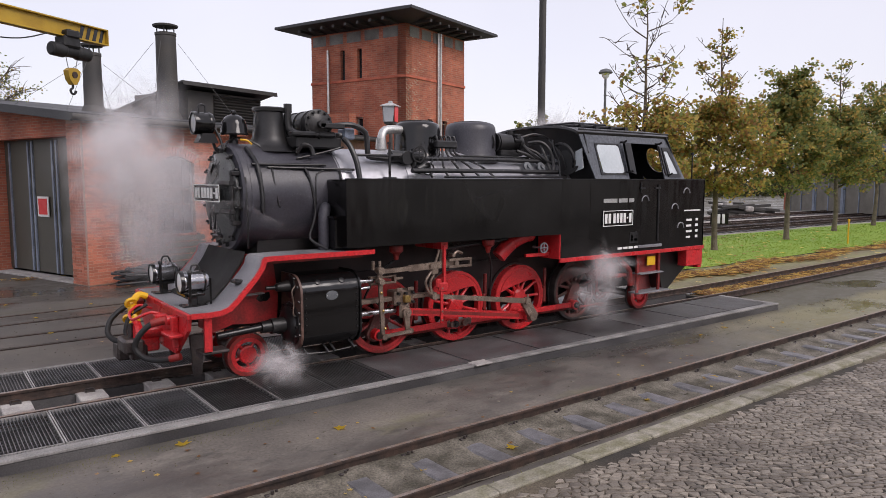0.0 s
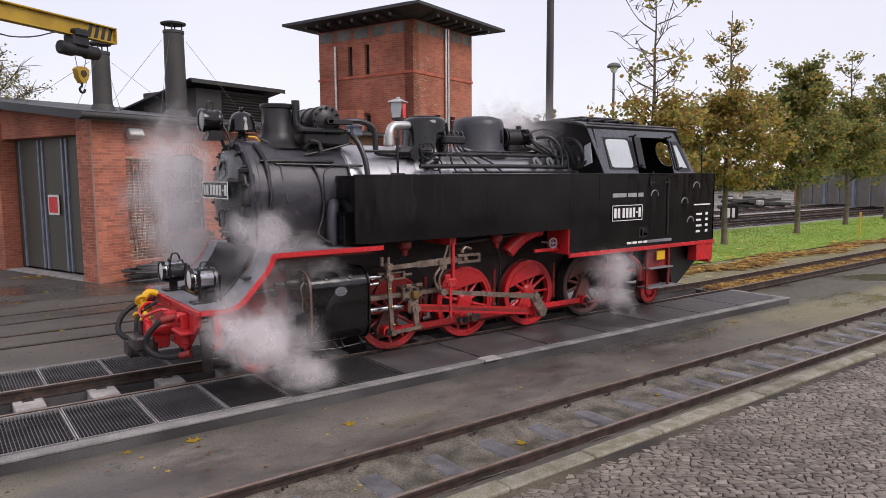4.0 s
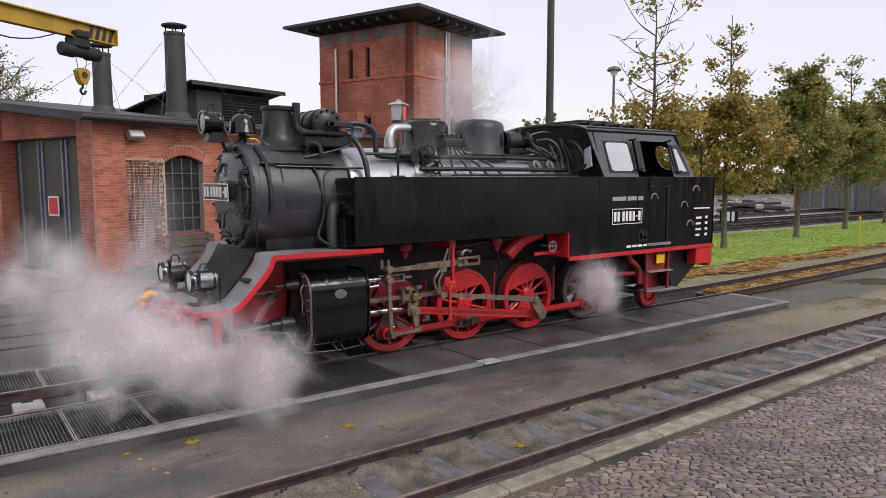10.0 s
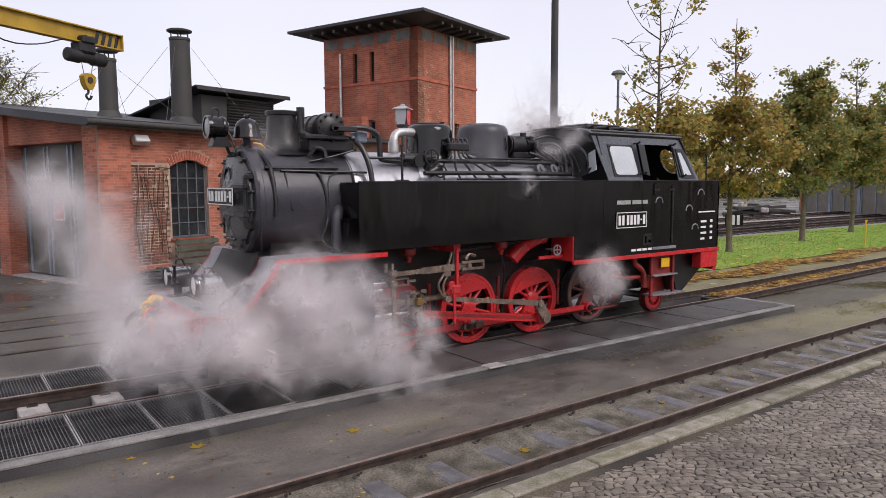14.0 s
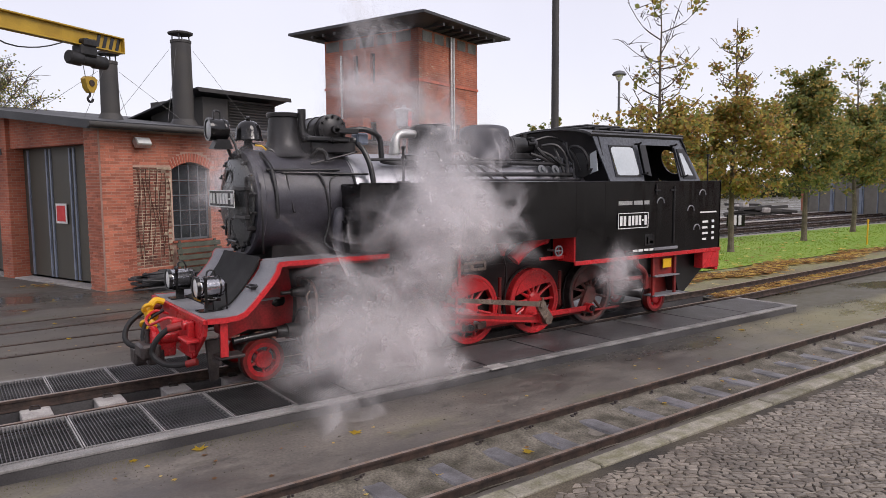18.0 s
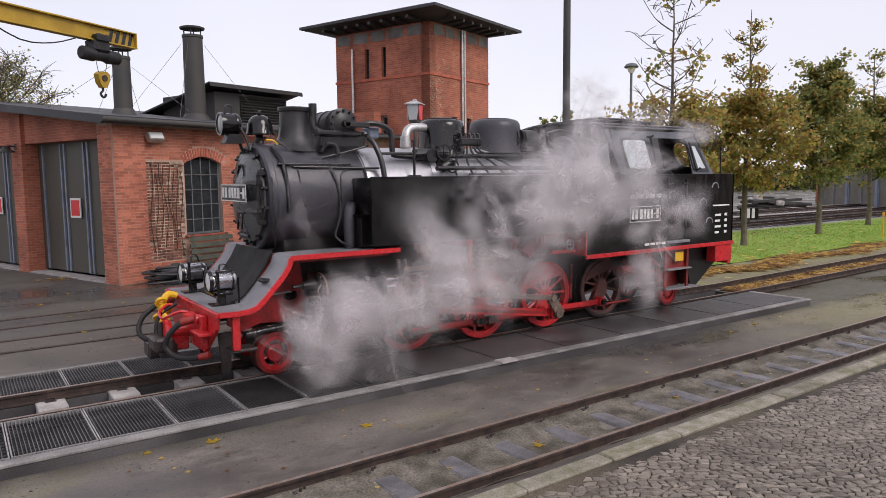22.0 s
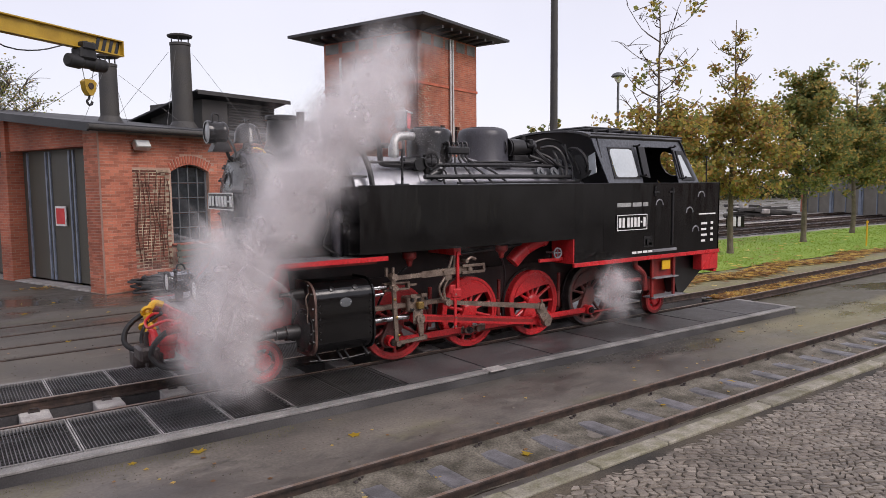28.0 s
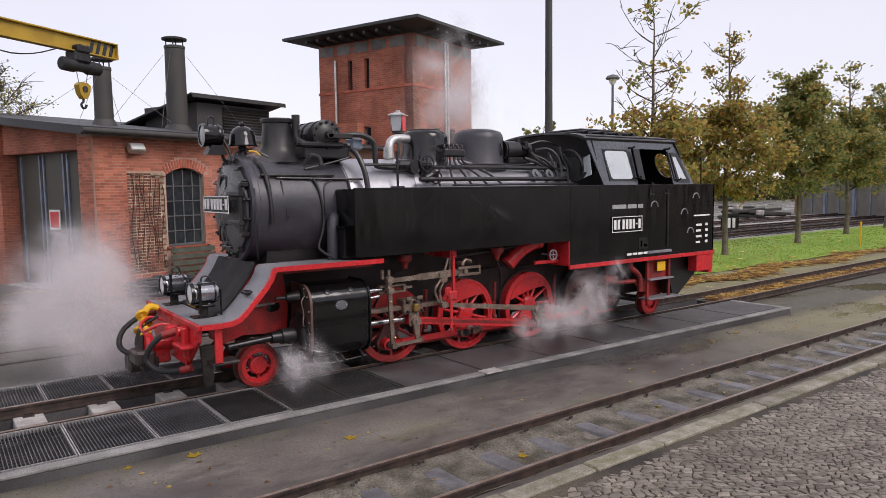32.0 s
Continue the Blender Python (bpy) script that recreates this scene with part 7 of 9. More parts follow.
SETT_REST = island_tones(mat("granite_sett_rest", (0.225, 0.194, 0.158), (0.125, 0.105, 0.086), 0.5, scale=3, fine=60, bump=0.3), 0.28)
tagged(part("setts", join(*rest), SETT_REST, paving, sharp=50), kind="stuff")


# ---- fallen leaves ----
def leaf_quads(spots, size, r, z=0.006):
    v, f = [], []
    for x, y, zz in spots:
        s, a = size * r.uniform(0.6, 1.2), r.uniform(0, 6.28)
        k = len(v)
        pts = [(1, 0), (0.45, 0.35), (0.55, 0.9), (0, 0.45), (-0.55, 0.85), (-0.5, 0.2), (-0.9, -0.2), (-0.3, -0.4), (0.2, -0.75), (0.4, -0.3)]
        c, d = math.cos(a), math.sin(a)
        tilt = r.uniform(-0.25, 0.25)
        for p, q in pts:
            v.append((x + s * (p * c - q * d), y + s * (p * d + q * c), zz + z + abs(s * p * tilt) + s * 0.15 * r.random()))
        f.append(tuple(range(k, k + 10)))
    return v, f


rl = random.Random(21)
spots = []
for _ in range(2400):
    x = 11.2 + rl.expovariate(0.09)
    y0 = (x - 11.2) * 0.042
    spots.append((x, y0 + rl.uniform(-0.40, 0.40), -0.135))
for _ in range(3400):
    x = 11.4 + rl.expovariate(0.07)
    y0 = 2.0 + (x - 11.2) * 0.045 + rl.gauss(0, 0.24) + 0.25 * math.sin(x * 1.1)
    spots.append((x, max(y0, 1.0 + 0.042 * (x - 11.2)), -0.105))
for _ in range(300):
    x = 12 + rl.expovariate(0.06)
    spots.append((x, rl.uniform(1.0, 8.5), -0.075))
tagged(part("leaf_litter", leaf_quads(spots, 0.125, rl), LEAF_FALLEN), "drift of yellow and brown fallen leaves", "fallen leaves", kind="stuff")
for x, y, z in [(-1.9, -1.96, -0.155), (1.47, -3.96, -0.24), (5.51, -3.72, -0.24), (3.92, -3.79, -0.24), (0.42, -3.85, -0.24), (1.85, -4.03, -0.24), (-1.56, 6.35, -0.165), (-1.29, -2.05, -0.155), (7.02, -3.68, -0.24), (-1.55, 4.65, -0.165), (1.17, 9.2, -0.165), (-0.4, 7.4, -0.165), (-1.9, 8.3, -0.165), (8.3, -2.2, -0.15), (9.6, -2.6, -0.15), (7.4, -2.3, -0.15), (0.2, -2.6, -0.15), (0.9, 9.9, -0.165), (-1.2, 9.6, -0.165)]:
    part("fallen_leaf", leaf_quads([(x, y, z)], 0.075, rl), LEAF_PALE)
    tagged(bpy.context.scene.collection.objects[-1], "single yellow maple leaf on the ground", "leaf", "single fallen leaves")
tagged(part("yard_leaves", leaf_quads([(rl.uniform(-3, 12), rl.uniform(2.4, 10), -0.165) for _ in range(130)] + [(rl.uniform(-3, 14), rl.uniform(-3.3, -1.95), -0.152) for _ in range(60)] + [(rl.uniform(-3, 14), -3.9 + rl.uniform(-0.35, 0.35), -0.243) for _ in range(90)], 0.03, rl), LEAF_FALLEN), "small dry leaves scattered over the yard", "fallen leaves", kind="stuff")
tagged(part("pebbles", join(*[moved(lathe((0, 0, 0), (0, 0, 1), [(0, 1), (0.5, 0.8), (0.8, 0.3)], 5), pose(rl.uniform(-2, 16), -3.93 + rl.uniform(-0.42, 0.42), -0.245) @ Matrix.Scale(rl.uniform(0.006, 0.018), 4)) for _ in range(700)]), GRAVEL, None, at=pose(0, 0.0, 0, 0, 0, math.degrees(SKEW))), "small stones between the siding rails", "pebbles", kind="stuff")


grit = []
for _ in range(2600):
    x, y = rl.uniform(-3.5, 15), rl.uniform(-3.35, -1.9)
    grit.append(moved(lathe((0, 0, 0), (0, 0, 1), [(0, 1), (0.5, 0.8), (0.8, 0.3)], 5), pose(x, y, -0.152, rl.uniform(-20, 20), 0, rl.uniform(0, 180)) @ Matrix.Scale(rl.uniform(0.003, 0.009) * (2.2 if rl.random() < 0.04 else 1), 4)))
for _ in range(1500):
    x, y = rl.uniform(-3.5, 12), rl.uniform(1.7, 9.5)
    grit.append(moved(lathe((0, 0, 0), (0, 0, 1), [(0, 1), (0.5, 0.8), (0.8, 0.3)], 5), pose(x, y, -0.168, 0, 0, rl.uniform(0, 180)) @ Matrix.Scale(rl.uniform(0.005, 0.014), 4)))
tagged(part("grit", join(*grit), GRAVEL), "loose grit and pebbles on the yard", "grit", kind="stuff")
tufts = []
for _ in range(2600):
    u = rl.random()
    x, y, z = (rl.uniform(-3.5, -0.2), -1.98 + rl.gauss(0, 0.10), -0.155) if u < 0.35 else ((rl.uniform(-2, 14), -4.66 + rl.gauss(0, 0.012), -0.12) if u < 0.6 else (rl.uniform(9, 16), rl.uniform(-3.0, -1.0), -0.155))
    if u >= 0.6 and noise.noise((x * 0.7, y * 0.9, 5.0)) < 0.12:
        continue
    a, h = rl.uniform(0, 6.28), rl.uniform(0.006, 0.02)
    tufts.append(([(x - 0.003 * math.cos(a), y - 0.003 * math.sin(a), z), (x + 0.003 * math.cos(a), y + 0.003 * math.sin(a), z), (x + rl.uniform(-0.01, 0.01), y + rl.uniform(-0.01, 0.01), z + h)], [(0, 1, 2)]))
tagged(part("moss_tufts", join(*tufts), MOSS), "thin moss and grass at the edges", "moss", kind="stuff")
blades = []
for _ in range(18000):
    x, y = 12 + rl.random() ** 1.6 * 40, rl.uniform(3.0, 9.3)
    a, h = rl.uniform(0, 6.28), rl.uniform(0.02, 0.045)
    z = -0.10 + 0.05 * noise.noise((x * 0.4, y * 0.4, 3.0))
    w = 0.006 + 0.0006 * x
    blades.append(([(x - w * math.cos(a), y - w * math.sin(a), z), (x + w * math.cos(a), y + w * math.sin(a), z), (x + rl.uniform(-0.03, 0.03), y + rl.uniform(-0.03, 0.03), z + h)], [(0, 1, 2)]))
tagged(part("lawn_grass", join(*blades), LEAFGRASS), "short green grass blades", "grass", kind="stuff")


# ---- trees ----
def tree(name, x, y, label, seed, trunk_h, trunk_r, crown, top, leafy, leaf, bare_top=0.0, lean=0.0, z0=-0.12, leaf_size=0.085, limbs=16, top_reach=0.25, sprays=7, limb_w=0.36):
    """crown: (low, high, radius). leafy: number of leaves. bare_top: height above which twigs are bare."""
    r = random.Random(seed)
    t = thing(name, label, "tree", pose(x, y, z0), group="young maples in a row" if "maple" in name else "")
    low, high, rad = crown
    spine = [Vector((lean * h * 0.1 + 0.06 * r.uniform(-1, 1) * (h > 1), 0.06 * r.uniform(-1, 1) * (h > 1), h)) for h in np.linspace(0, top, 9)]
    part("trunk", tube(spine, [trunk_r * 1.25] + [trunk_r * max(0.08, 1 - 0.95 * k / 24) for k in range(24)], 10), BARK, t)
    twigs, ends = [], []
    for k in range(limbs):
        h = low * 0.92 + (top * 0.93 - low * 0.92) * (k / limbs) ** 0.9
        a = k * 2.4 + r.uniform(-0.4, 0.4)
        u = (h - low) / max(0.1, top - low)
        reach = rad * (1.0 - (1 - top_reach) * u) * r.uniform(0.75, 1.1)
        base = spine[min(8, int(h / top * 8))].lerp(spine[min(8, int(h / top * 8) + 1)], h / top * 8 % 1)
        tip = base + Vector((math.cos(a) * reach, math.sin(a) * reach, reach * r.uniform(0.5, 1.0)))
        mid = base.lerp(tip, 0.5) + Vector((r.uniform(-0.1, 0.1), r.uniform(-0.1, 0.1), -0.14)) * reach
        part("limb", tube([base, mid, tip], [trunk_r * limb_w * (1 - 0.6 * u), trunk_r * limb_w * 0.5 * (1 - 0.6 * u), 0.006], 6), TWIG, t)
        for q in range(sprays):
            f = r.uniform(0.25, 1.0)
            b0 = base.lerp(tip, f)
            e = b0 + Vector((r.gauss(0, 1), r.gauss(0, 1), r.uniform(0.1, 1.2))) * 0.32 * (0.5 + reach * 0.4)
            twigs.append(tube([b0, b0.lerp(e, 0.5) + Vector((0, 0, 0.04)), e], [0.012, 0.008, 0.004], 4, 2))
            ends.append(e)
            ends.append(b0)
    tagged(part("twig_work", join(*twigs), TWIG, t), kind="stuff")
    v, f = [], []
    clumps = []
    for e in ends:
        if e.z > high and r.random() > bare_top:
            continue
        clumps.append((e, 0.30))
    for k in range(int(leafy / 90)):
        a, u = r.uniform(0, 6.28), r.random()
        h = low + (high - low) * u
        rr = rad * (math.sin(math.pi * (0.12 + 0.80 * u)) ** 0.7) * math.sqrt(r.uniform(0.15, 1.0)) * (1 + 0.28 * math.sin(3 * a + seed) + 0.2 * math.sin(5 * a + 7 * u))
        clumps.append((Vector((math.cos(a) * rr + lean * h * 0.1, math.sin(a) * rr, h + r.uniform(-0.3, 0.3))), r.uniform(0.22, 0.42)))
    for k in range(leafy):
        c, s = clumps[r.randrange(len(clumps))]
        p = c + Vector((r.gauss(0, 1), r.gauss(0, 1), r.gauss(0, 0.75))) * s * 0.55
        n = Euler((r.gauss(0, 0.7), r.gauss(0, 0.7), r.uniform(0, 6.28))).to_matrix()
        z = leaf_size * r.uniform(0.7, 1.25)
        b = len(v)
        for q, w, h in ((1, 0, -0.2), (0.2, 0.75, 0), (-0.8, 0.35, -0.1), (-0.8, -0.35, -0.1), (0.2, -0.75, 0)):
            v.append(tuple(p + n @ Vector((q * z, w * z, h * z))))
        f.append((b, b + 1, b + 2, b + 3, b + 4))
    ob = part("crown", (v, f), leaf, t, sharp=180)
    tagged(ob, kind="stuff")
    return t


tree("maple_tree", 14.62, 4.5, "young maple with a bare top and yellowing lower leaves", 3, 2.0, 0.10, (1.9, 4.8, 1.5), 8.3, 5600, LEAF_YELLOW, 0.05, 0.0, leaf_size=0.074, limbs=26, top_reach=0.75)
tree("maple_tree", 20.6, 5.66, "young maple turning yellow with a thin bare leader", 5, 2.2, 0.11, (2.2, 5.5, 1.85), 8.5, 13000, LEAF_YELLOW, 0.10, leaf_size=0.070)
tree("maple_tree", 27.5, 6.45, "dense green maple turning yellow", 8, 2.2, 0.12, (2.4, 6.7, 1.9), 7.6, 15000, LEAF_GREEN, 0.4, leaf_size=0.078)
tree("maple_tree", 34.3, 7.44, "green maple with a sparse top", 12, 2.2, 0.12, (2.4, 6.2, 1.9), 8.6, 11000, LEAF_GREEN, 0.10, leaf_size=0.080)
tree("maple_tree", 41.2, 8.3, "green maple at the end of the row", 15, 2.2, 0.12, (2.4, 7.0, 2.2), 8.3, 9500, LEAF_GREEN, 0.4, leaf_size=0.09)
tree("far_tree", -1.6, 22.5, "half-bare tree behind the shed", 31, 3.0, 0.13, (4.4, 6.5, 2.3), 7.2, 4200, LEAF_GREEN, 0.35, leaf_size=0.045, limbs=30, sprays=22, limb_w=0.24)
tree("far_tree", 46, 30, "far autumn tree behind the yard", 41, 3.0, 0.16, (1.5, 7.0, 3.0), 8.0, 5000, LEAF_YELLOW, 0.4, leaf_size=0.16)
tree("far_tree", 38, 33, "far autumn tree behind the yard", 42, 3.0, 0.16, (1.5, 6.5, 3.2), 7.5, 5000, LEAF_GREEN, 0.4, leaf_size=0.16)
rh = random.Random(77)
hv, hf = [], []
for _ in range(9000):
    x = rh.uniform(60, 230)
    y, z = 60 - 0.1 * (x - 60) + rh.uniform(-4, 4), rh.uniform(0, 1) ** 1.3 * (3.4 + 1.4 * noise.noise((x * 0.08, 0, 0)))
    s, b = rh.uniform(0.25, 0.6), len(hv)
    n = Euler((rh.uniform(0, 6.28), rh.uniform(0, 6.28), 0)).to_matrix()
    hv += [tuple(Vector((x, y, z)) + n @ Vector(q) * s) for q in ((1, 0, 0), (0, 0.8, 0.1), (-1, 0, 0), (0, -0.8, 0.1))]
    hf.append((b, b + 1, b + 2, b + 3))
tagged(part("far_hedge", (hv, hf), FARWOOD), "distant hedge and bushes beyond the yard", "hedge", kind="stuff")

# ---- garage building beyond the yard ----
GAR = Matrix.Translation((60.75, 23.62, -0.17)) @ Euler((0, 0, math.atan2(-11.78, -8.39))).to_matrix().to_4x4()
garage = thing("garage_building", "long brick garage with dark doors beyond the yard", "garage", GAR)
part("wall", join(box(0, 0.9, 0, 0.4, 0, 3.6), box(0.9, 34, 0, 0.4, 3.15, 3.6), box(0, 0.4, 0.4, 9, 0, 3.6), box(33.6, 34, 0.4, 9, 0, 3.6), box(0, 34, 8.6, 9, 0, 3.6), box(33.4, 33.7, 0, 0.4, 0, 3.15)), BRICK, garage)
for k in range(8):
    part("door_post", box(0.9 + 4.1 * k + 3.8, 0.9 + 4.1 * k + 4.1, 0.02, 0.4, 0, 3.15), BLUEGREY, garage)
gv = [(-0.5, -0.6, 3.55), (34.5, -0.6, 3.55), (34.5, 9.6, 3.55), (-0.5, 9.6, 3.55), (-0.5, 4.5, 6.2), (34.5, 4.5, 6.2), (-0.5, -0.6, 3.7), (34.5, -0.6, 3.7), (34.5, 9.6, 3.7), (-0.5, 9.6, 3.7)]
part("roof", (gv, [(6, 7, 5, 4), (8, 9, 4, 5), (0, 1, 7, 6), (2, 3, 9, 8), (0, 3, 2, 1), (3, 0, 6, 4, 9), (1, 2, 8, 5, 7)]), ROOF, garage)
for k in range(8):
    d = part("garage_door", box(1.0 + 4.1 * k, 4.6 + 4.1 * k, 0.14, 0.22, 0, 3.15), GARAGEDOOR, garage, "dark closed garage door")
    for p, q in ((0.92, 1.02), (4.58, 4.68), (2.76, 2.84)):
        part("door_frame", box(p + 4.1 * k, q + 4.1 * k, 0.07, 0.14, 0, 3.15), BLUEGREY, d)
rp = random.Random(9)
pile = thing("timber_pile", "dark heap of old sleepers and stones", "timber pile", pose(47.6, 20.2, -0.17, 0, 0, -36))
for k in range(26):
    part("timber" if k % 5 else "stone", box(-1.3, 1.3, -0.13, 0.13, -0.1, 0.1, 0.02) if k % 5 else box(-0.3, 0.3, -0.25, 0.25, -0.2, 0.2, 0.08), SOOTY if k % 5 else PALECON, pile, "", pose(rp.uniform(-1.4, 1.4), rp.uniform(-0.7, 0.7), 0.10 + 0.2 * (k // 6), rp.uniform(-8, 8), rp.uniform(-6, 6), rp.uniform(-12, 12)))
switch = thing("buffer_stop", "small black and white striped track marker", "track marker", pose(30.5, 11.6, -0.1, 0, 0, -36))
part("post", box(-0.08, 0.08, -0.08, 0.08, 0, 0.9, 0.01), SOOTY, switch)
for k in range(3):
    part("stripe", box(-0.35 + 0.25 * k, -0.2 + 0.25 * k, -0.12, -0.08, 0.35, 0.85, 0.01), WHITE, switch)
part("board", box(-0.45, 0.5, -0.08, -0.04, 0.3, 0.9, 0.01), BLACK, switch)
marker = thing("marker_post", "thin yellow-green marker post on the lawn", "post", pose(27.46, 3.85, -0.12))
part("post", rod((0, 0, 0), (0, 0, 1.0), 0.03), YELLOW, marker)
part("cap", box(-0.06, 0.06, -0.03, 0.03, 0.95, 1.05, 0.01), YELLOW, marker)

# ---- poles and lamps ----
pole = thing("light_mast", "tall dark steel light mast", "mast", pose(8.65, 2.9, -0.17))
part("mast", lathe((0, 0, 0), (0, 0, 1), [(0, 0.11), (1.5, 0.095), (14, 0.065)], 16), SOOTY, pole)
part("base_plate", box(-0.2, 0.2, -0.2, 0.2, 0, 0.03, 0.01), SOOTY, pole)
yl = thing("yard_lamp", "yard lamp with a round flat hood on a thin pole", "street lamp", pose(17.85, 8.75, -0.17))
part("pole", rod((0, 0, 0), (0, 0, 6.7), 0.06, 0.045), MUNTIN, yl)
part("hood", lathe((0, 0, 6.70), (0, 0, 1), [(0, 0.24), (0.04, 0.27), (0.13, 0.20), (0.18, 0.06)], 24), MUNTIN, yl)
part("globe", lathe((0, 0, 6.50), (0, 0, 1), [(0, 0.06), (0.08, 0.12), (0.2, 0.16)], 20), LENS, yl)
sg = thing("signal_lantern", "square railway signal lantern with white and red glass", "lantern", pose(5.84, 5.11, -0.17, 0, 0, 38))
part("post", rod((0, 0, 0), (0, 0, 4.02), 0.045), SOOTY, sg)
lantern_pane = [(-0.10, 4.06), (0.10, 4.06), (0.15, 4.42), (-0.15, 4.42)]
part("pane", slab_of(lantern_pane, -0.15, -0.135), SIGNRED, sg, "red glass pane")
for a in (90, -90, 180):
    part("pane", moved(slab_of(lantern_pane, -0.15, -0.135), pose(0, 0, 0, 0, 0, a)), PALEGLASS, sg, "pale grey glass pane")
part("corner_bar", join(*[rod((0.10 * p, 0.10 * q, 4.05), (0.15 * p, 0.15 * q, 4.43), 0.012, seg=6) for p in (-1, 1) for q in (-1, 1)]), SOOTY, sg)
part("base", box(-0.12, 0.12, -0.12, 0.12, 4.0, 4.06, 0.01), SOOTY, sg)
part("lid", moved(lathe((0, 0, 0), (0, 0, 1), [(0, 0.27), (0.02, 0.27), (0.09, 0.06), (0.13, 0.05)], 4), pose(0, 0, 4.42, 0, 0, 45)), PALEMETAL, sg)

# ---- jib crane before the shed ----
CR = pose(0.29, 8.2, 0, 0, 0, math.degrees(math.atan2(1.68, 2.55)))
crane = thing("jib_crane", "yellow jib crane with a black electric hoist", "crane", CR)
part("jib", join(box(-9, 0, -0.09, 0.09, 5.80, 5.83, 0.004), box(-9, 0, -0.09, 0.09, 5.48, 5.51, 0.004), box(-9, 0, -0.012, 0.012, 5.51, 5.80), box(-0.02, 0.01, -0.09, 0.09, 5.48, 5.83)), CRANEYELLOW, crane, "yellow steel jib")
for k in range(4):
    part("hazard_stripe", slab_of([(-0.75 + 0.18 * k, 5.512), (-0.66 + 0.18 * k, 5.512), (-0.57 + 0.18 * k, 5.798), (-0.66 + 0.18 * k, 5.798)], -0.018, -0.013), BLACK, crane, "black hazard stripe")
part("pillar", rod((-9.0, 0, -0.17), (-9.0, 0, 6.2), 0.22), CRANEYELLOW, crane)
part("power_cable", tube([(-6.2, -0.1, 5.5), (-5.2, -0.1, 5.18), (-4.2, -0.1, 5.48), (-3.7, -0.1, 5.49), (-2.9, -0.1, 5.20), (-2.2, -0.1, 5.25), (-1.6, -0.1, 5.46)], 0.014, 6), RUBBER, crane)
h = part("hoist", join(lathe((-1.45, 0, 5.20), (1, 0, 0), [(0, 0.10), (0.03, 0.14), (0.3, 0.15), (0.34, 0.12), (0.62, 0.12), (0.66, 0.15), (0.95, 0.14), (1.0, 0.08)], 24), box(-1.22, -0.80, -0.16, 0.16, 5.26, 5.50, 0.04), box(-1.18, -0.85, -0.20, -0.10, 5.46, 5.62, 0.03), rod((-1.1, -0.18, 5.56), (-1.1, 0.18, 5.56), 0.07), rod((-0.92, -0.18, 5.56), (-0.92, 0.18, 5.56), 0.07)), RUBBER, crane, "black electric hoist trolley")
part("rope", join(rod((-1.08, 0, 5.1), (-1.02, 0, 4.8), 0.008, seg=5), rod((-0.78, 0, 5.1), (-0.86, 0, 4.8), 0.008, seg=5)), WIRE, h)
part("hook_block", slab_of([(-1.10, 4.80), (-1.02, 4.86), (-0.86, 4.86), (-0.78, 4.80), (-0.82, 4.62), (-0.90, 4.52), (-0.98, 4.52), (-1.06, 4.62)], -0.07, 0.07), CRANEYELLOW, h, "yellow hook block")
part("block_cheek", lathe((-0.94, -0.085, 4.72), (0, 1, 0), [(0, 0.07), (0.015, 0.07)], 16), RAIL, h)
part("hook", tube([(-0.94, 0, 4.54), (-0.94, 0, 4.46), (-1.00, 0, 4.40), (-0.96, 0, 4.33), (-0.89, 0, 4.34), (-0.86, 0, 4.40)], 0.025, 8), RUBBER, h)

# ---- things along the shed wall ----
pal = thing("wooden_crate_side", "weathered green board panel leaning on the shed wall", "wood panel", SHED @ pose(1.95, -0.42, 0.0, -8, 0, 0))
for k in range(6):
    part("board", box(0 + rp.uniform(-0.03, 0.03), 1.45 + rp.uniform(-0.03, 0.03), 0, 0.025, 0.12 + 0.175 * k, 0.252 + 0.175 * k, 0.004), GREENWOOD, pal)
for x in (0.12, 1.28):
    part("batten", box(x - 0.04, x + 0.04, 0.025, 0.06, 0.0, 1.18, 0.004), GREENWOOD, pal)
hoses = thing("hose_heap", "heap of coiled old black hoses on the ground", "hose", SHED @ pose(1.3, -0.75, 0.0))
for k in range(16):
    cx, cy, zz, ra = rp.uniform(-0.15, 0.35), rp.uniform(-0.12, 0.12), 0.03 + 0.026 * k, rp.uniform(0.55, 0.95)
    part("hose", tube([(cx + ra * math.cos(a) * rp.uniform(0.93, 1.07), cy + ra * 0.45 * math.sin(a) * rp.uniform(0.9, 1.1), zz + 0.02 * math.sin(a * 3 + k)) for a in np.linspace(k, k + rp.uniform(4.5, 6.2), 18)], 0.032, 6, 2), CABLE, hoses)
beams = thing("timber_baulk", "rough brown timber baulks beside the panel", "timber", SHED @ pose(3.5, -0.4, 0.0, 0, 0, 4))
for k in range(3):
    part("baulk", box(-0.1, 1.3, -0.12, 0.12, 0.02 + 0.22 * k, 0.22 + 0.22 * k, 0.015), RAIL, beams, "", pose(0.04 * k, 0.02 * k, 0))
vine = thing("dead_climber", "dead brown climber on the bare brick patch", "climbing plant", SHED @ pose(0, 0, 0))
stems = []
for k in range(8):
    u0 = 1.04 + 0.125 * k + rp.uniform(-0.03, 0.03)
    z0, z1 = rp.uniform(0.5, 1.4), rp.uniform(2.9, 3.15)
    stems.append([(u0 + 0.06 * math.sin(z * 3 + k) + rp.uniform(-0.02, 0.02), -0.045, z) for z in np.linspace(z1, z0, 7)])
stems.append([(0.98, -0.05, 3.12), (1.4, -0.05, 3.14), (1.8, -0.05, 3.12), (2.02, -0.05, 3.1)])
for st in stems:
    part("stem", tube(st, 0.009, 5, 2), VINE, vine)

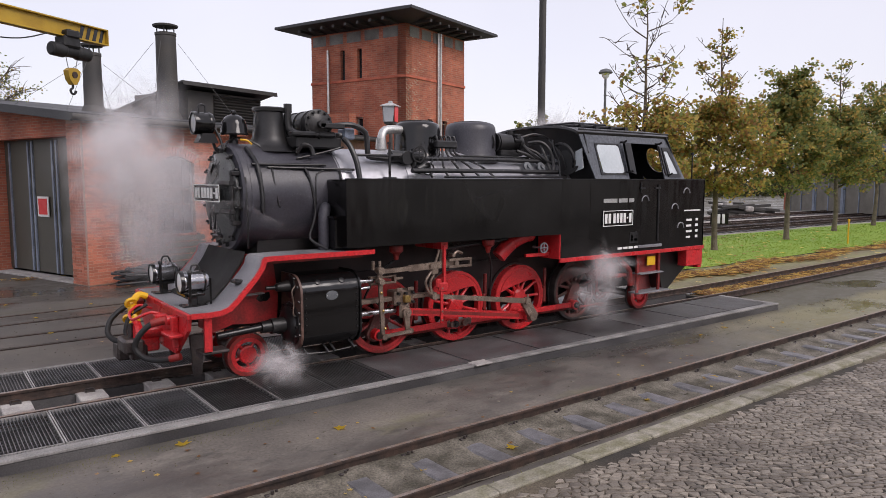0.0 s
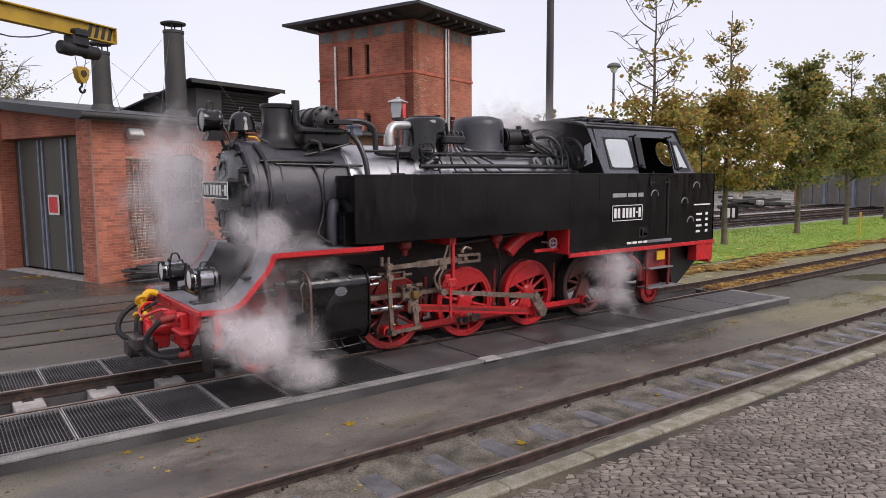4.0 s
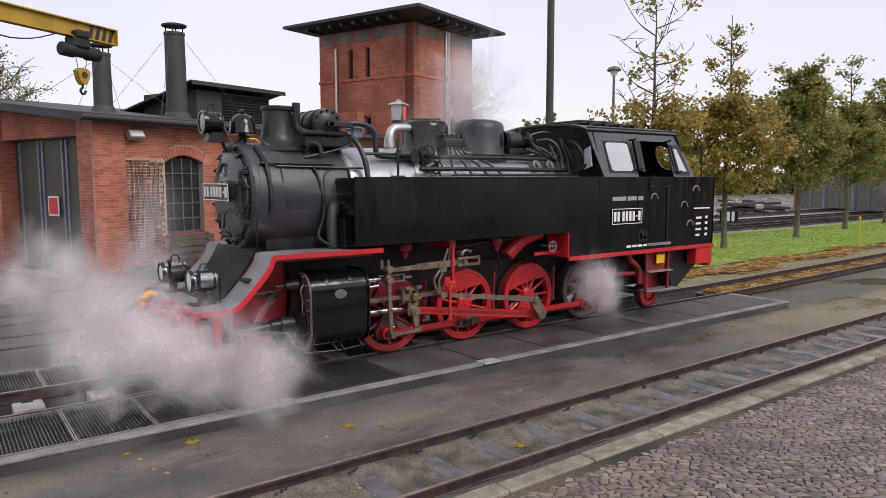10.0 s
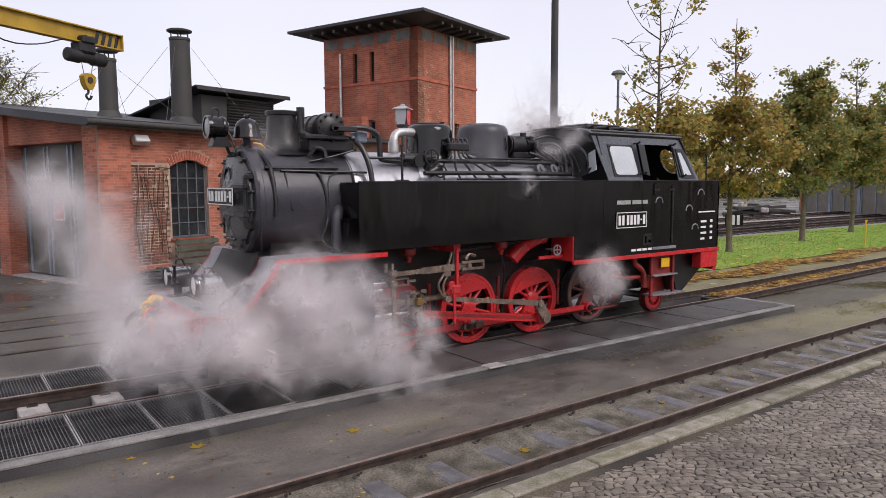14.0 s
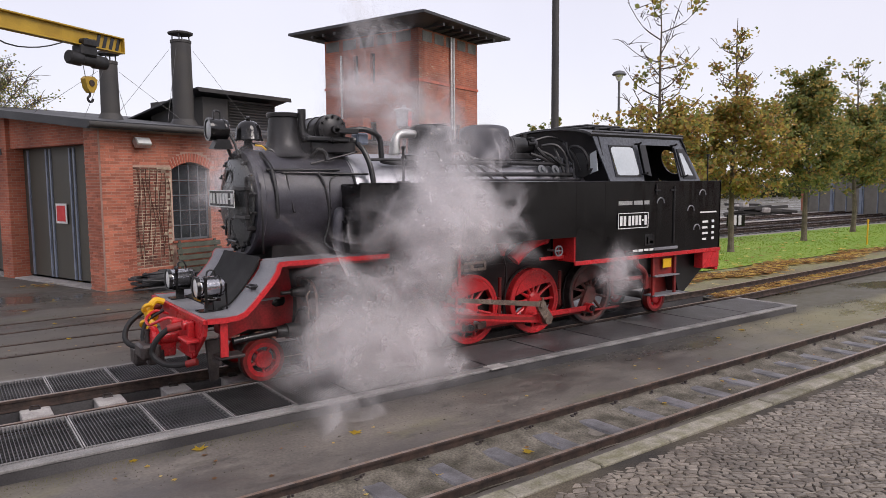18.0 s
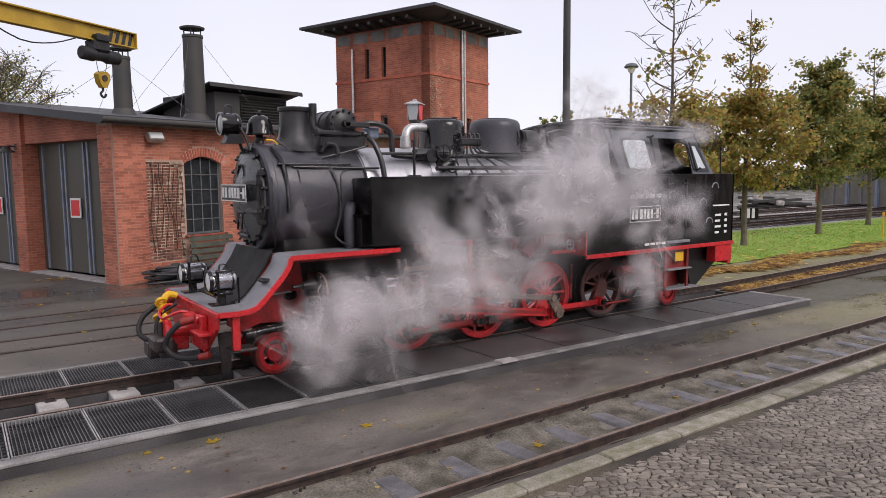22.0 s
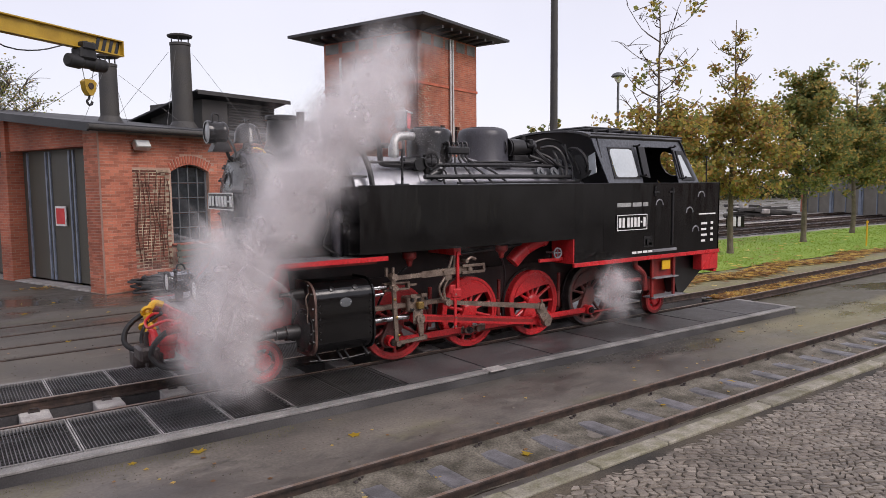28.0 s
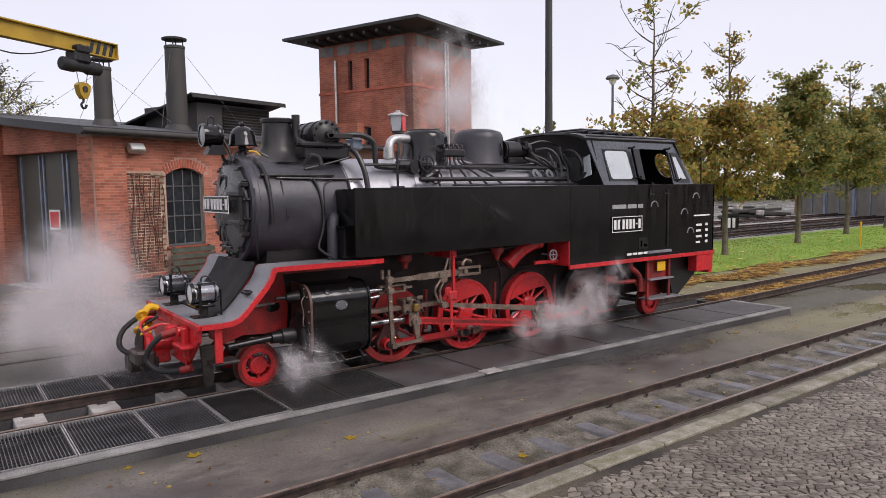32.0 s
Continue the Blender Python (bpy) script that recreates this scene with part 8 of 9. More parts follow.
heap = [(-1.05 + rp.gauss(0, 0.42), 12.6 + rp.gauss(0, 0.16), -0.165 + 0.02 * rp.random()) for _ in range(70)]
tagged(part("leaf_heap", leaf_quads(heap, 0.07, rp), LEAF_FALLEN), "small drift of fallen leaves before the shed door", "fallen leaves", kind="stuff")
hood = thing("wall_lamp", "dark hooded lamp on the brick door pier", "wall lamp", SHED @ pose(0, 5.25, 3.72))
part("arm", tube([(0.02, 0, 0.0), (-0.14, 0, 0.03), (-0.26, 0, 0.0)], 0.022, 8), SOOTY, hood)
part("hood", lathe((-0.28, 0, -0.16), (0, 0, 1), [(0, 0.24), (0.02, 0.24), (0.11, 0.12), (0.17, 0.05)], 20), SOOTY, hood)
part("wall_plate", box(-0.02, 0.0, -0.07, 0.07, -0.09, 0.09, 0.005), SOOTY, hood)

# rear marker rod on the bunker
part("lamp_iron", join(rod((8.75, -1.12, 2.53), (8.75, -1.12, 3.02), 0.014, seg=6), rod((8.75, -1.12, 3.0), (8.75, -1.12, 3.05), 0.03)), DARK, loco)

# ---- bricks of the shed's near corner, one by one; the rest of the visible wall joined ----
def brick_course(u0, u1, z, off):
    x = u0 - off
    while x < u1 - 0.02:
        a, b = max(x, u0), min(x + 0.24, u1)
        if b - a > 0.04:
            yield a, b
        x += 0.25


one = [mesh_of("brick", box(0, 0.228, -0.010, 0.02, 0, 0.058, 0.005), BAREBRICK), mesh_of("brick", box(0, 0.106, -0.010, 0.02, 0, 0.058, 0.005), BAREBRICK)]
patch = [o for o in shed.children if o.name.startswith("bare_patch")][0]
count = 0
rb = random.Random(17)
for row in range(35):
    z = 0.51 + row * 0.077
    for k in range(9):
        header = row % 2
        x = 0.885 + k * (0.125 if header else 0.25)
        w = 0.115 if header else 0.24
        if x + w > 2.02 or count >= 298 or rb.random() < 0.03:
            continue
        ob = new("brick", one[header])
        ob.parent = patch
        ob.matrix_basis = pose(x, rb.uniform(-0.006, 0.004), z)
        count += 1
rows_f = []
for row in range(53):
    z = 0.02 + row * 0.077
    for a, b in brick_course(0.0, 0.86, z, 0.125 * (row % 2)):
        rows_f.append(box(a + 0.004, b, -0.088, -0.06, z, z + 0.067))
    for a, b in brick_course(0.0, 0.65, z, 0.125 * (row % 2)):
        rows_f.append(moved(box(a + 0.004, b, -0.008, 0.02, z, z + 0.067), Matrix(((0, 1, 0, 0), (1, 0, 0, 0), (0, 0, 1, 0), (0, 0, 0, 1)))))
    for a, b in brick_course(0.86, 6.0, z, 0.125 * (row % 2)):
        if 0.44 < z < 3.18 and a < 2.03:
            continue
        mid = (a + b) / 2
        if 1.08 < z < 3.12:
            if a >= 2.02 and b <= 3.32:
                continue
            a, b = (a, min(b, 2.05)) if a < 2.05 else (max(a, 3.31), b)
        elif 3.12 <= z < 3.18 + 0.25 + 0.20 * math.sin(math.pi * min(1, max(0, (mid - 2.06) / 1.24))) and 1.98 < mid < 3.38:
            continue
        if b - a > 0.03:
            rows_f.append(box(a + 0.004, b, -0.008, 0.02, z, z + 0.067))
WALLBRICK = island_tones(mat("wall_brick", (0.47, 0.165, 0.100), (0.33, 0.105, 0.065), 0.85, scale=1.2, fine=50, bump=0.4), 0.28)
tagged(part("bricks", join(*rows_f), WALLBRICK, shed), kind="stuff")

# ---- steam: rigid wisps of thin curled veils that drift ----
def steam_mat(density, low, high):
    """Thin vapour: dense in the middle of each veil, torn by noise, gone at its rim."""
    m = bpy.data.materials.new("steam_veil")
    m.use_nodes = True
    n, l = m.node_tree.nodes, m.node_tree.links
    n.remove(n["Principled BSDF"])
    co, info = n.new("ShaderNodeTexCoord"), n.new("ShaderNodeObjectInfo")
    mid, ln = n.new("ShaderNodeVectorMath"), n.new("ShaderNodeVectorMath")
    mid.operation, ln.operation = "SUBTRACT", "LENGTH"
    mid.inputs[1].default_value = (0.5, 0.5, 0.0)
    l.new(co.outputs["UV"], mid.inputs[0])
    l.new(mid.outputs[0], ln.inputs[0])
    fall = n.new("ShaderNodeMapRange")
    fall.interpolation_type = "SMOOTHERSTEP"
    fall.inputs["From Min"].default_value, fall.inputs["From Max"].default_value = 0.0, 0.5
    fall.inputs["To Min"].default_value, fall.inputs["To Max"].default_value = 1.0, 0.0
    l.new(ln.outputs["Value"], fall.inputs["Value"])
    off = n.new("ShaderNodeVectorMath")
    off.operation = "MULTIPLY_ADD"
    off.inputs[1].default_value = (19.0, 23.0, 29.0)
    l.new(info.outputs["Random"], off.inputs[0])
    l.new(co.outputs["Object"], off.inputs[2])
    tex = n.new("ShaderNodeTexNoise")
    tex.inputs["Scale"].default_value, tex.inputs["Detail"].default_value, tex.inputs["Roughness"].default_value = 1.3, 2.5, 0.5
    tex.inputs["Distortion"].default_value = 0.0
    l.new(off.outputs[0], tex.inputs["Vector"])
    cut = n.new("ShaderNodeMapRange")
    cut.inputs["From Min"].default_value, cut.inputs["From Max"].default_value = low, high
    cut.inputs["To Min"].default_value, cut.inputs["To Max"].default_value = 0.0, density
    l.new(tex.outputs["Fac"], cut.inputs["Value"])
    al = n.new("ShaderNodeMath")
    al.operation = "MULTIPLY"
    al.use_clamp = True
    l.new(fall.outputs[0], al.inputs[0])
    l.new(cut.outputs[0], al.inputs[1])
    tr, di, tl, half, mx = n.new("ShaderNodeBsdfTransparent"), n.new("ShaderNodeBsdfDiffuse"), n.new("ShaderNodeBsdfTranslucent"), n.new("ShaderNodeMixShader"), n.new("ShaderNodeMixShader")
    di.inputs["Color"].default_value = tl.inputs["Color"].default_value = (0.88, 0.855, 0.86, 1)
    half.inputs[0].default_value = 0.5
    l.new(di.outputs[0], half.inputs[1])
    l.new(tl.outputs[0], half.inputs[2])
    l.new(al.outputs[0], mx.inputs[0])
    l.new(tr.outputs[0], mx.inputs[1])
    l.new(half.outputs[0], mx.inputs[2])
    l.new(mx.outputs[0], n["Material Output"].inputs["Surface"])
    return m


STEAM = steam_mat(0.38, 0.36, 0.72)
THIN_STEAM = steam_mat(0.25, 0.36, 0.74)
scene.cycles.transparent_max_bounces = 160
scene.cycles.diffuse_bounces, scene.cycles.max_bounces = 6, 12


def veil_mesh(seed, material, veils=7, seg=16, rings=4):
    """A wisp: curled round veils at all slants, within about unit radius."""
    r = random.Random(seed)
    v, f, uv = [], [], []
    for k in range(veils):
        turn = Euler((r.uniform(0, 6.28), r.uniform(0, 6.28), r.uniform(0, 6.28))).to_matrix()
        shift = Vector((r.gauss(0, 1), r.gauss(0, 1), r.gauss(0, 1))) * 0.22
        wide, curl = r.uniform(0.75, 1.15), r.uniform(0.10, 0.28) * r.choice((-1, 1))
        base = len(v)
        v.append(tuple(shift))
        uv.append((0.5, 0.5))
        for i in range(1, rings + 1):
            q = i / rings
            for j in range(seg):
                a = 2 * math.pi * j / seg
                x, y = q * math.cos(a), q * math.sin(a)
                z = curl * q * q + 0.16 * q * noise.noise((x * 1.7 + seed * 5.3, y * 1.7, k * 3.1))
                v.append(tuple(shift + turn @ Vector((x, y, z)) * wide))
                uv.append((0.5 + 0.5 * x, 0.5 + 0.5 * y))
        for j in range(seg):
            m = (j + 1) % seg
            f.append((base, base + 1 + j, base + 1 + m))
            for i in range(rings - 1):
                b = base + 1 + i * seg
                f.append((b + j, b + seg + j, b + seg + m, b + m))
    me = bpy.data.meshes.new("wisp")
    me.from_pydata(v, [], f)
    layer = me.uv_layers.new(name="veil")
    for c in me.loops:
        layer.data[c.index].uv = uv[c.vertex_index]
    me.materials.append(material)
    me.polygons.foreach_set("use_smooth", [True] * len(me.polygons))
    return me


VEILS = {"full": [veil_mesh(k, STEAM) for k in range(6)], "thin": [veil_mesh(k + 10, THIN_STEAM) for k in range(6)]}


def cloud(name, label, count, small, large, seed, first=1.0, kind="full"):
    t = thing(name, label, "steam")
    r = random.Random(seed)
    wisps = []
    for k in range(count):
        w = new("wisp", VEILS[kind][k % 6])
        w.parent = t
        tagged(w, kind="stuff")
        s = (small + (large - small) * r.random()) * (first + (1 - first) * ((k + 0.5) / count) ** 0.6)
        w.scale = (s * r.uniform(0.8, 1.5), s * r.uniform(0.7, 1.0), s * r.uniform(0.7, 1.0))
        wisps.append((w, (k + 0.5) / count, r.uniform(0, 1), Vector((r.gauss(0, 1), r.gauss(0, 1), r.gauss(0, 1))), r.uniform(0, 360)))
    return wisps


def path_at(pts, u):
    """A place and a width along a bent line of (x, y, z, width)."""
    k = min(int(u * (len(pts) - 1)), len(pts) - 2)
    w = u * (len(pts) - 1) - k
    a, b = Vector(pts[k]), Vector(pts[k + 1])
    return a.lerp(b, w)


def drift(wisps, home, states):
    """Key each wisp along the cloud's changing line; those not yet let out stay inside the engine."""
    for w, rank, u, jit, turn in wisps:
        rows = []
        for t, share, pts in states:
            inner = Vector((home[0] + 0.10 * jit.x, home[1] + 0.06 * jit.y, home[2] + 0.10 * jit.z))
            if rank < share:
                q = path_at(pts, u)
                sway = Vector((math.sin(t * 1.9 + turn), math.sin(t * 1.3 + 2 * turn), math.sin(t * 1.6 + 3 * turn))) * 0.12
                p = Vector(q[:3]) + (Vector((jit.x, jit.y * 0.7, jit.z)) * 0.46 + sway) * q[3]
                p.z = max(p.z, 0.02)
            else:
                p = inner
            rows.append((t, pose(p.x, p.y, p.z, 14 * t * jit.x + turn, 11 * t * jit.y, 9 * t + turn)))
        walk(w, rows)

# lines of the clouds through time: seconds, share let out, points of x, y, z and width
FRONT_STATES = [
    (0, 0.04, [(-0.18, -1.55, 0.43, 0.14), (0.17, -1.55, 0.34, 0.14)]),
    (1, 0.06, [(-0.23, -1.55, 0.37, 0.14), (0.26, -1.55, 0.26, 0.14)]),
    (2, 0.14, [(-0.08, -1.55, 0.70, 0.14), (0.27, -1.55, 0.31, 0.14)]),
    (3, 0.22, [(-0.58, -1.55, 1.08, 0.14), (-0.13, -1.55, 0.66, 0.14), (0.33, -1.55, 0.21, 0.14)]),
    (3.5, 0.26, [(-0.68, -1.55, 0.79, 0.14), (-0.03, -1.55, 0.36, 0.21)]),
    (4.5, 0.4, [(-0.73, -1.55, 0.99, 0.18), (-0.08, -1.55, 0.57, 0.30), (0.57, -1.55, 0.19, 0.14)]),
    (5.5, 0.5, [(-0.60, -1.55, 0.97, 0.23), (0.07, -1.55, 0.55, 0.35), (0.66, -1.55, 0.19, 0.24)]),
    (6, 0.6, [(-0.48, -1.55, 0.98, 0.28), (0.12, -1.55, 0.60, 0.40), (0.64, -1.55, 0.21, 0.29)]),
    (7, 0.62, [(-0.80, -1.55, 0.79, 0.26), (-0.22, -1.55, 0.51, 0.38), (0.31, -1.55, 0.18, 0.32)]),
    (8, 0.62, [(-1.76, -1.55, 0.85, 0.45), (-1.15, -1.55, 0.64, 0.50), (-0.66, -1.55, 0.37, 0.44), (-0.28, -1.55, 0.04, 0.21)]),
    (9, 0.6, [(-2.01, -1.55, 0.90, 0.36), (-1.48, -1.55, 0.65, 0.39), (-0.64, -1.55, 0.39, 0.27), (0.18, -1.55, 0.18, 0.14)]),
    (10, 0.6, [(-2.15, -1.55, 0.95, 0.43), (-1.57, -1.55, 0.81, 0.47), (-1.00, -1.55, 0.48, 0.42), (-0.23, -1.55, 0.29, 0.21)]),
    (11, 0.7, [(-1.72, -1.55, 1.27, 0.53), (-1.46, -1.55, 0.88, 0.47), (-1.12, -1.55, 0.52, 0.33), (-0.36, -1.55, 0.46, 0.29), (0.49, -1.55, 0.19, 0.14)]),
    (12, 0.6, [(-1.74, -1.55, 1.52, 0.37), (-1.37, -1.55, 1.00, 0.56), (-1.03, -1.55, 0.59, 0.42), (-0.40, -1.55, 0.49, 0.46), (0.53, -1.55, 0.27, 0.24)]),
    (13, 0.62, [(-1.21, -1.55, 0.87, 0.41), (-0.46, -1.55, 0.64, 0.45), (0.17, -1.55, 0.88, 0.58), (0.61, -1.55, 0.48, 0.61), (1.42, -1.55, 0.14, 0.27)]),
    (14, 0.8, [(-1.94, -1.55, 0.85, 0.21), (-0.79, -1.55, 0.69, 0.43), (0.02, -1.55, 1.17, 0.65), (0.60, -1.55, 0.76, 0.61), (1.58, -1.55, 0.19, 0.38)]),
    (14.5, 1, [(-0.68, -1.55, 0.76, 0.44), (0.14, -1.55, 0.91, 0.58), (0.75, -1.55, 1.47, 0.61), (0.73, -1.55, 0.63, 0.62), (1.56, -1.55, 0.22, 0.37)]),
    (15.5, 1, [(-0.61, -1.55, 0.68, 0.44), (0.29, -1.55, 0.75, 0.68), (1.16, -1.55, 1.50, 0.83), (1.31, -1.55, 0.62, 0.75), (1.93, -1.55, 0.30, 0.39)]),
    (16.5, 1, [(-0.54, -1.55, 0.60, 0.45), (0.29, -1.55, 0.61, 0.68), (1.25, -1.55, 1.13, 0.84), (1.87, -1.55, 1.89, 0.73), (2.25, -1.55, 2.48, 0.44)]),
    (17, 1, [(-0.28, -1.55, 0.52, 0.47), (0.75, -1.55, 0.64, 0.71), (1.58, -1.55, 1.12, 0.81), (2.14, -1.55, 1.90, 0.74), (2.42, -1.55, 2.58, 0.45)]),
    (18, 1, [(0.56, -1.55, 0.23, 0.42), (1.29, -1.55, 0.47, 0.85), (1.83, -1.55, 1.23, 0.98), (2.11, -1.55, 2.04, 0.89), (2.30, -1.55, 2.64, 0.49)]),
    (19, 1, [(0.27, -1.55, 0.17, 0.23), (0.90, -1.55, 0.35, 0.54), (1.76, -1.55, 0.75, 0.93), (2.42, -1.55, 1.53, 1.08), (2.82, -1.55, 2.36, 0.84), (2.82, -1.55, 2.98, 0.41)]),
    (20, 1, [(0.41, -1.55, 0.03, 0.14), (1.31, -1.55, 0.24, 0.42), (2.32, -1.55, 0.80, 0.82), (3.12, -1.55, 1.60, 0.97), (3.44, -1.55, 2.31, 0.76), (4.73, -1.55, 0.80, 0.74)]),
    (21, 1, [(0.45, -1.55, 0.24, 0.14), (1.96, -1.55, 0.54, 0.39), (3.35, -1.55, 1.28, 0.94), (4.13, -1.55, 1.90, 1.21), (5.11, -1.55, 1.69, 1.18), (6.51, -1.55, 1.33, 0.77)]),
    (22, 1, [(-0.10, -1.55, 0.60, 0.21), (1.14, -1.55, 0.82, 0.35), (3.00, -1.55, 1.52, 0.70), (3.97, -1.55, 2.04, 1.14), (4.81, -1.55, 2.54, 1.20), (6.00, -1.55, 2.44, 1.11)]),
    (23, 0.75, [(0.01, -1.55, 0.56, 0.35), (0.62, -1.55, 0.96, 0.65), (1.27, -1.55, 1.18, 0.65), (2.74, -1.55, 1.35, 0.42), (4.27, -1.55, 1.92, 0.48), (5.66, -1.55, 2.59, 0.66)]),
    (24, 1, [(0.01, -1.55, 0.30, 0.31), (0.17, -1.55, 0.83, 0.63), (0.78, -1.55, 0.61, 0.53), (0.65, -1.55, 1.67, 0.79), (1.30, -1.55, 2.20, 0.78), (2.66, -1.55, 2.16, 0.56)]),
    (25, 1, [(0.01, -1.55, 0.31, 0.31), (0.32, -1.55, 0.77, 0.54), (0.79, -1.55, 1.49, 0.66), (1.54, -1.55, 2.16, 0.70), (2.17, -1.55, 2.74, 0.48)]),
    (25.5, 1, [(-0.10, -1.55, 0.35, 0.30), (0.20, -1.55, 0.89, 0.49), (0.67, -1.55, 1.59, 0.56), (1.33, -1.55, 2.33, 0.59), (1.85, -1.55, 2.91, 0.42)]),
    (26.5, 1, [(-0.50, -1.55, 0.44, 0.24), (-0.07, -1.55, 1.07, 0.34), (0.53, -1.55, 1.90, 0.41), (1.18, -1.55, 2.85, 0.43), (1.69, -1.55, 3.57, 0.41)]),
    (27.5, 1, [(-0.88, -1.55, 0.52, 0.18), (-0.34, -1.55, 1.18, 0.21), (0.32, -1.55, 2.06, 0.23), (1.03, -1.55, 3.07, 0.26), (1.80, -1.55, 4.38, 0.28)]),
    (28, 1, [(-0.75, -1.55, 0.51, 0.27), (-0.78, -1.55, 1.24, 0.20), (-0.24, -1.55, 2.03, 0.25), (0.57, -1.55, 3.00, 0.27), (1.38, -1.55, 4.20, 0.26)]),
    (28.5, 0.8, [(-0.69, -1.55, 0.51, 0.23), (-0.82, -1.55, 1.23, 0.19), (-0.38, -1.55, 2.02, 0.24), (0.34, -1.55, 2.71, 0.25), (1.03, -1.55, 3.47, 0.25)]),
    (29, 0.66, [(-0.68, -1.55, 0.54, 0.23), (-0.84, -1.55, 1.14, 0.22), (-0.56, -1.55, 1.87, 0.29), (0.06, -1.55, 2.48, 0.31), (0.66, -1.55, 2.95, 0.24)]),
    (29.5, 0.5, [(-1.08, -1.55, 0.81, 0.21), (-1.23, -1.55, 1.44, 0.26), (-0.91, -1.55, 2.08, 0.32), (-0.38, -1.55, 2.62, 0.29)]),
    (30, 0.42, [(-1.54, -1.55, 1.06, 0.27), (-1.78, -1.55, 1.73, 0.29), (-1.36, -1.55, 2.40, 0.35)]),
    (30.5, 0.3, [(-1.69, -1.55, 1.13, 0.30), (-1.83, -1.55, 1.61, 0.29), (-1.53, -1.55, 2.17, 0.30)]),
    (31, 0.12, [(-1.84, -1.55, 1.26, 0.21), (-1.93, -1.55, 1.50, 0.20)]),
    (32, 0.04, [(-0.10, -1.55, 0.47, 0.14), (0.33, -1.55, 0.47, 0.14)]),
]
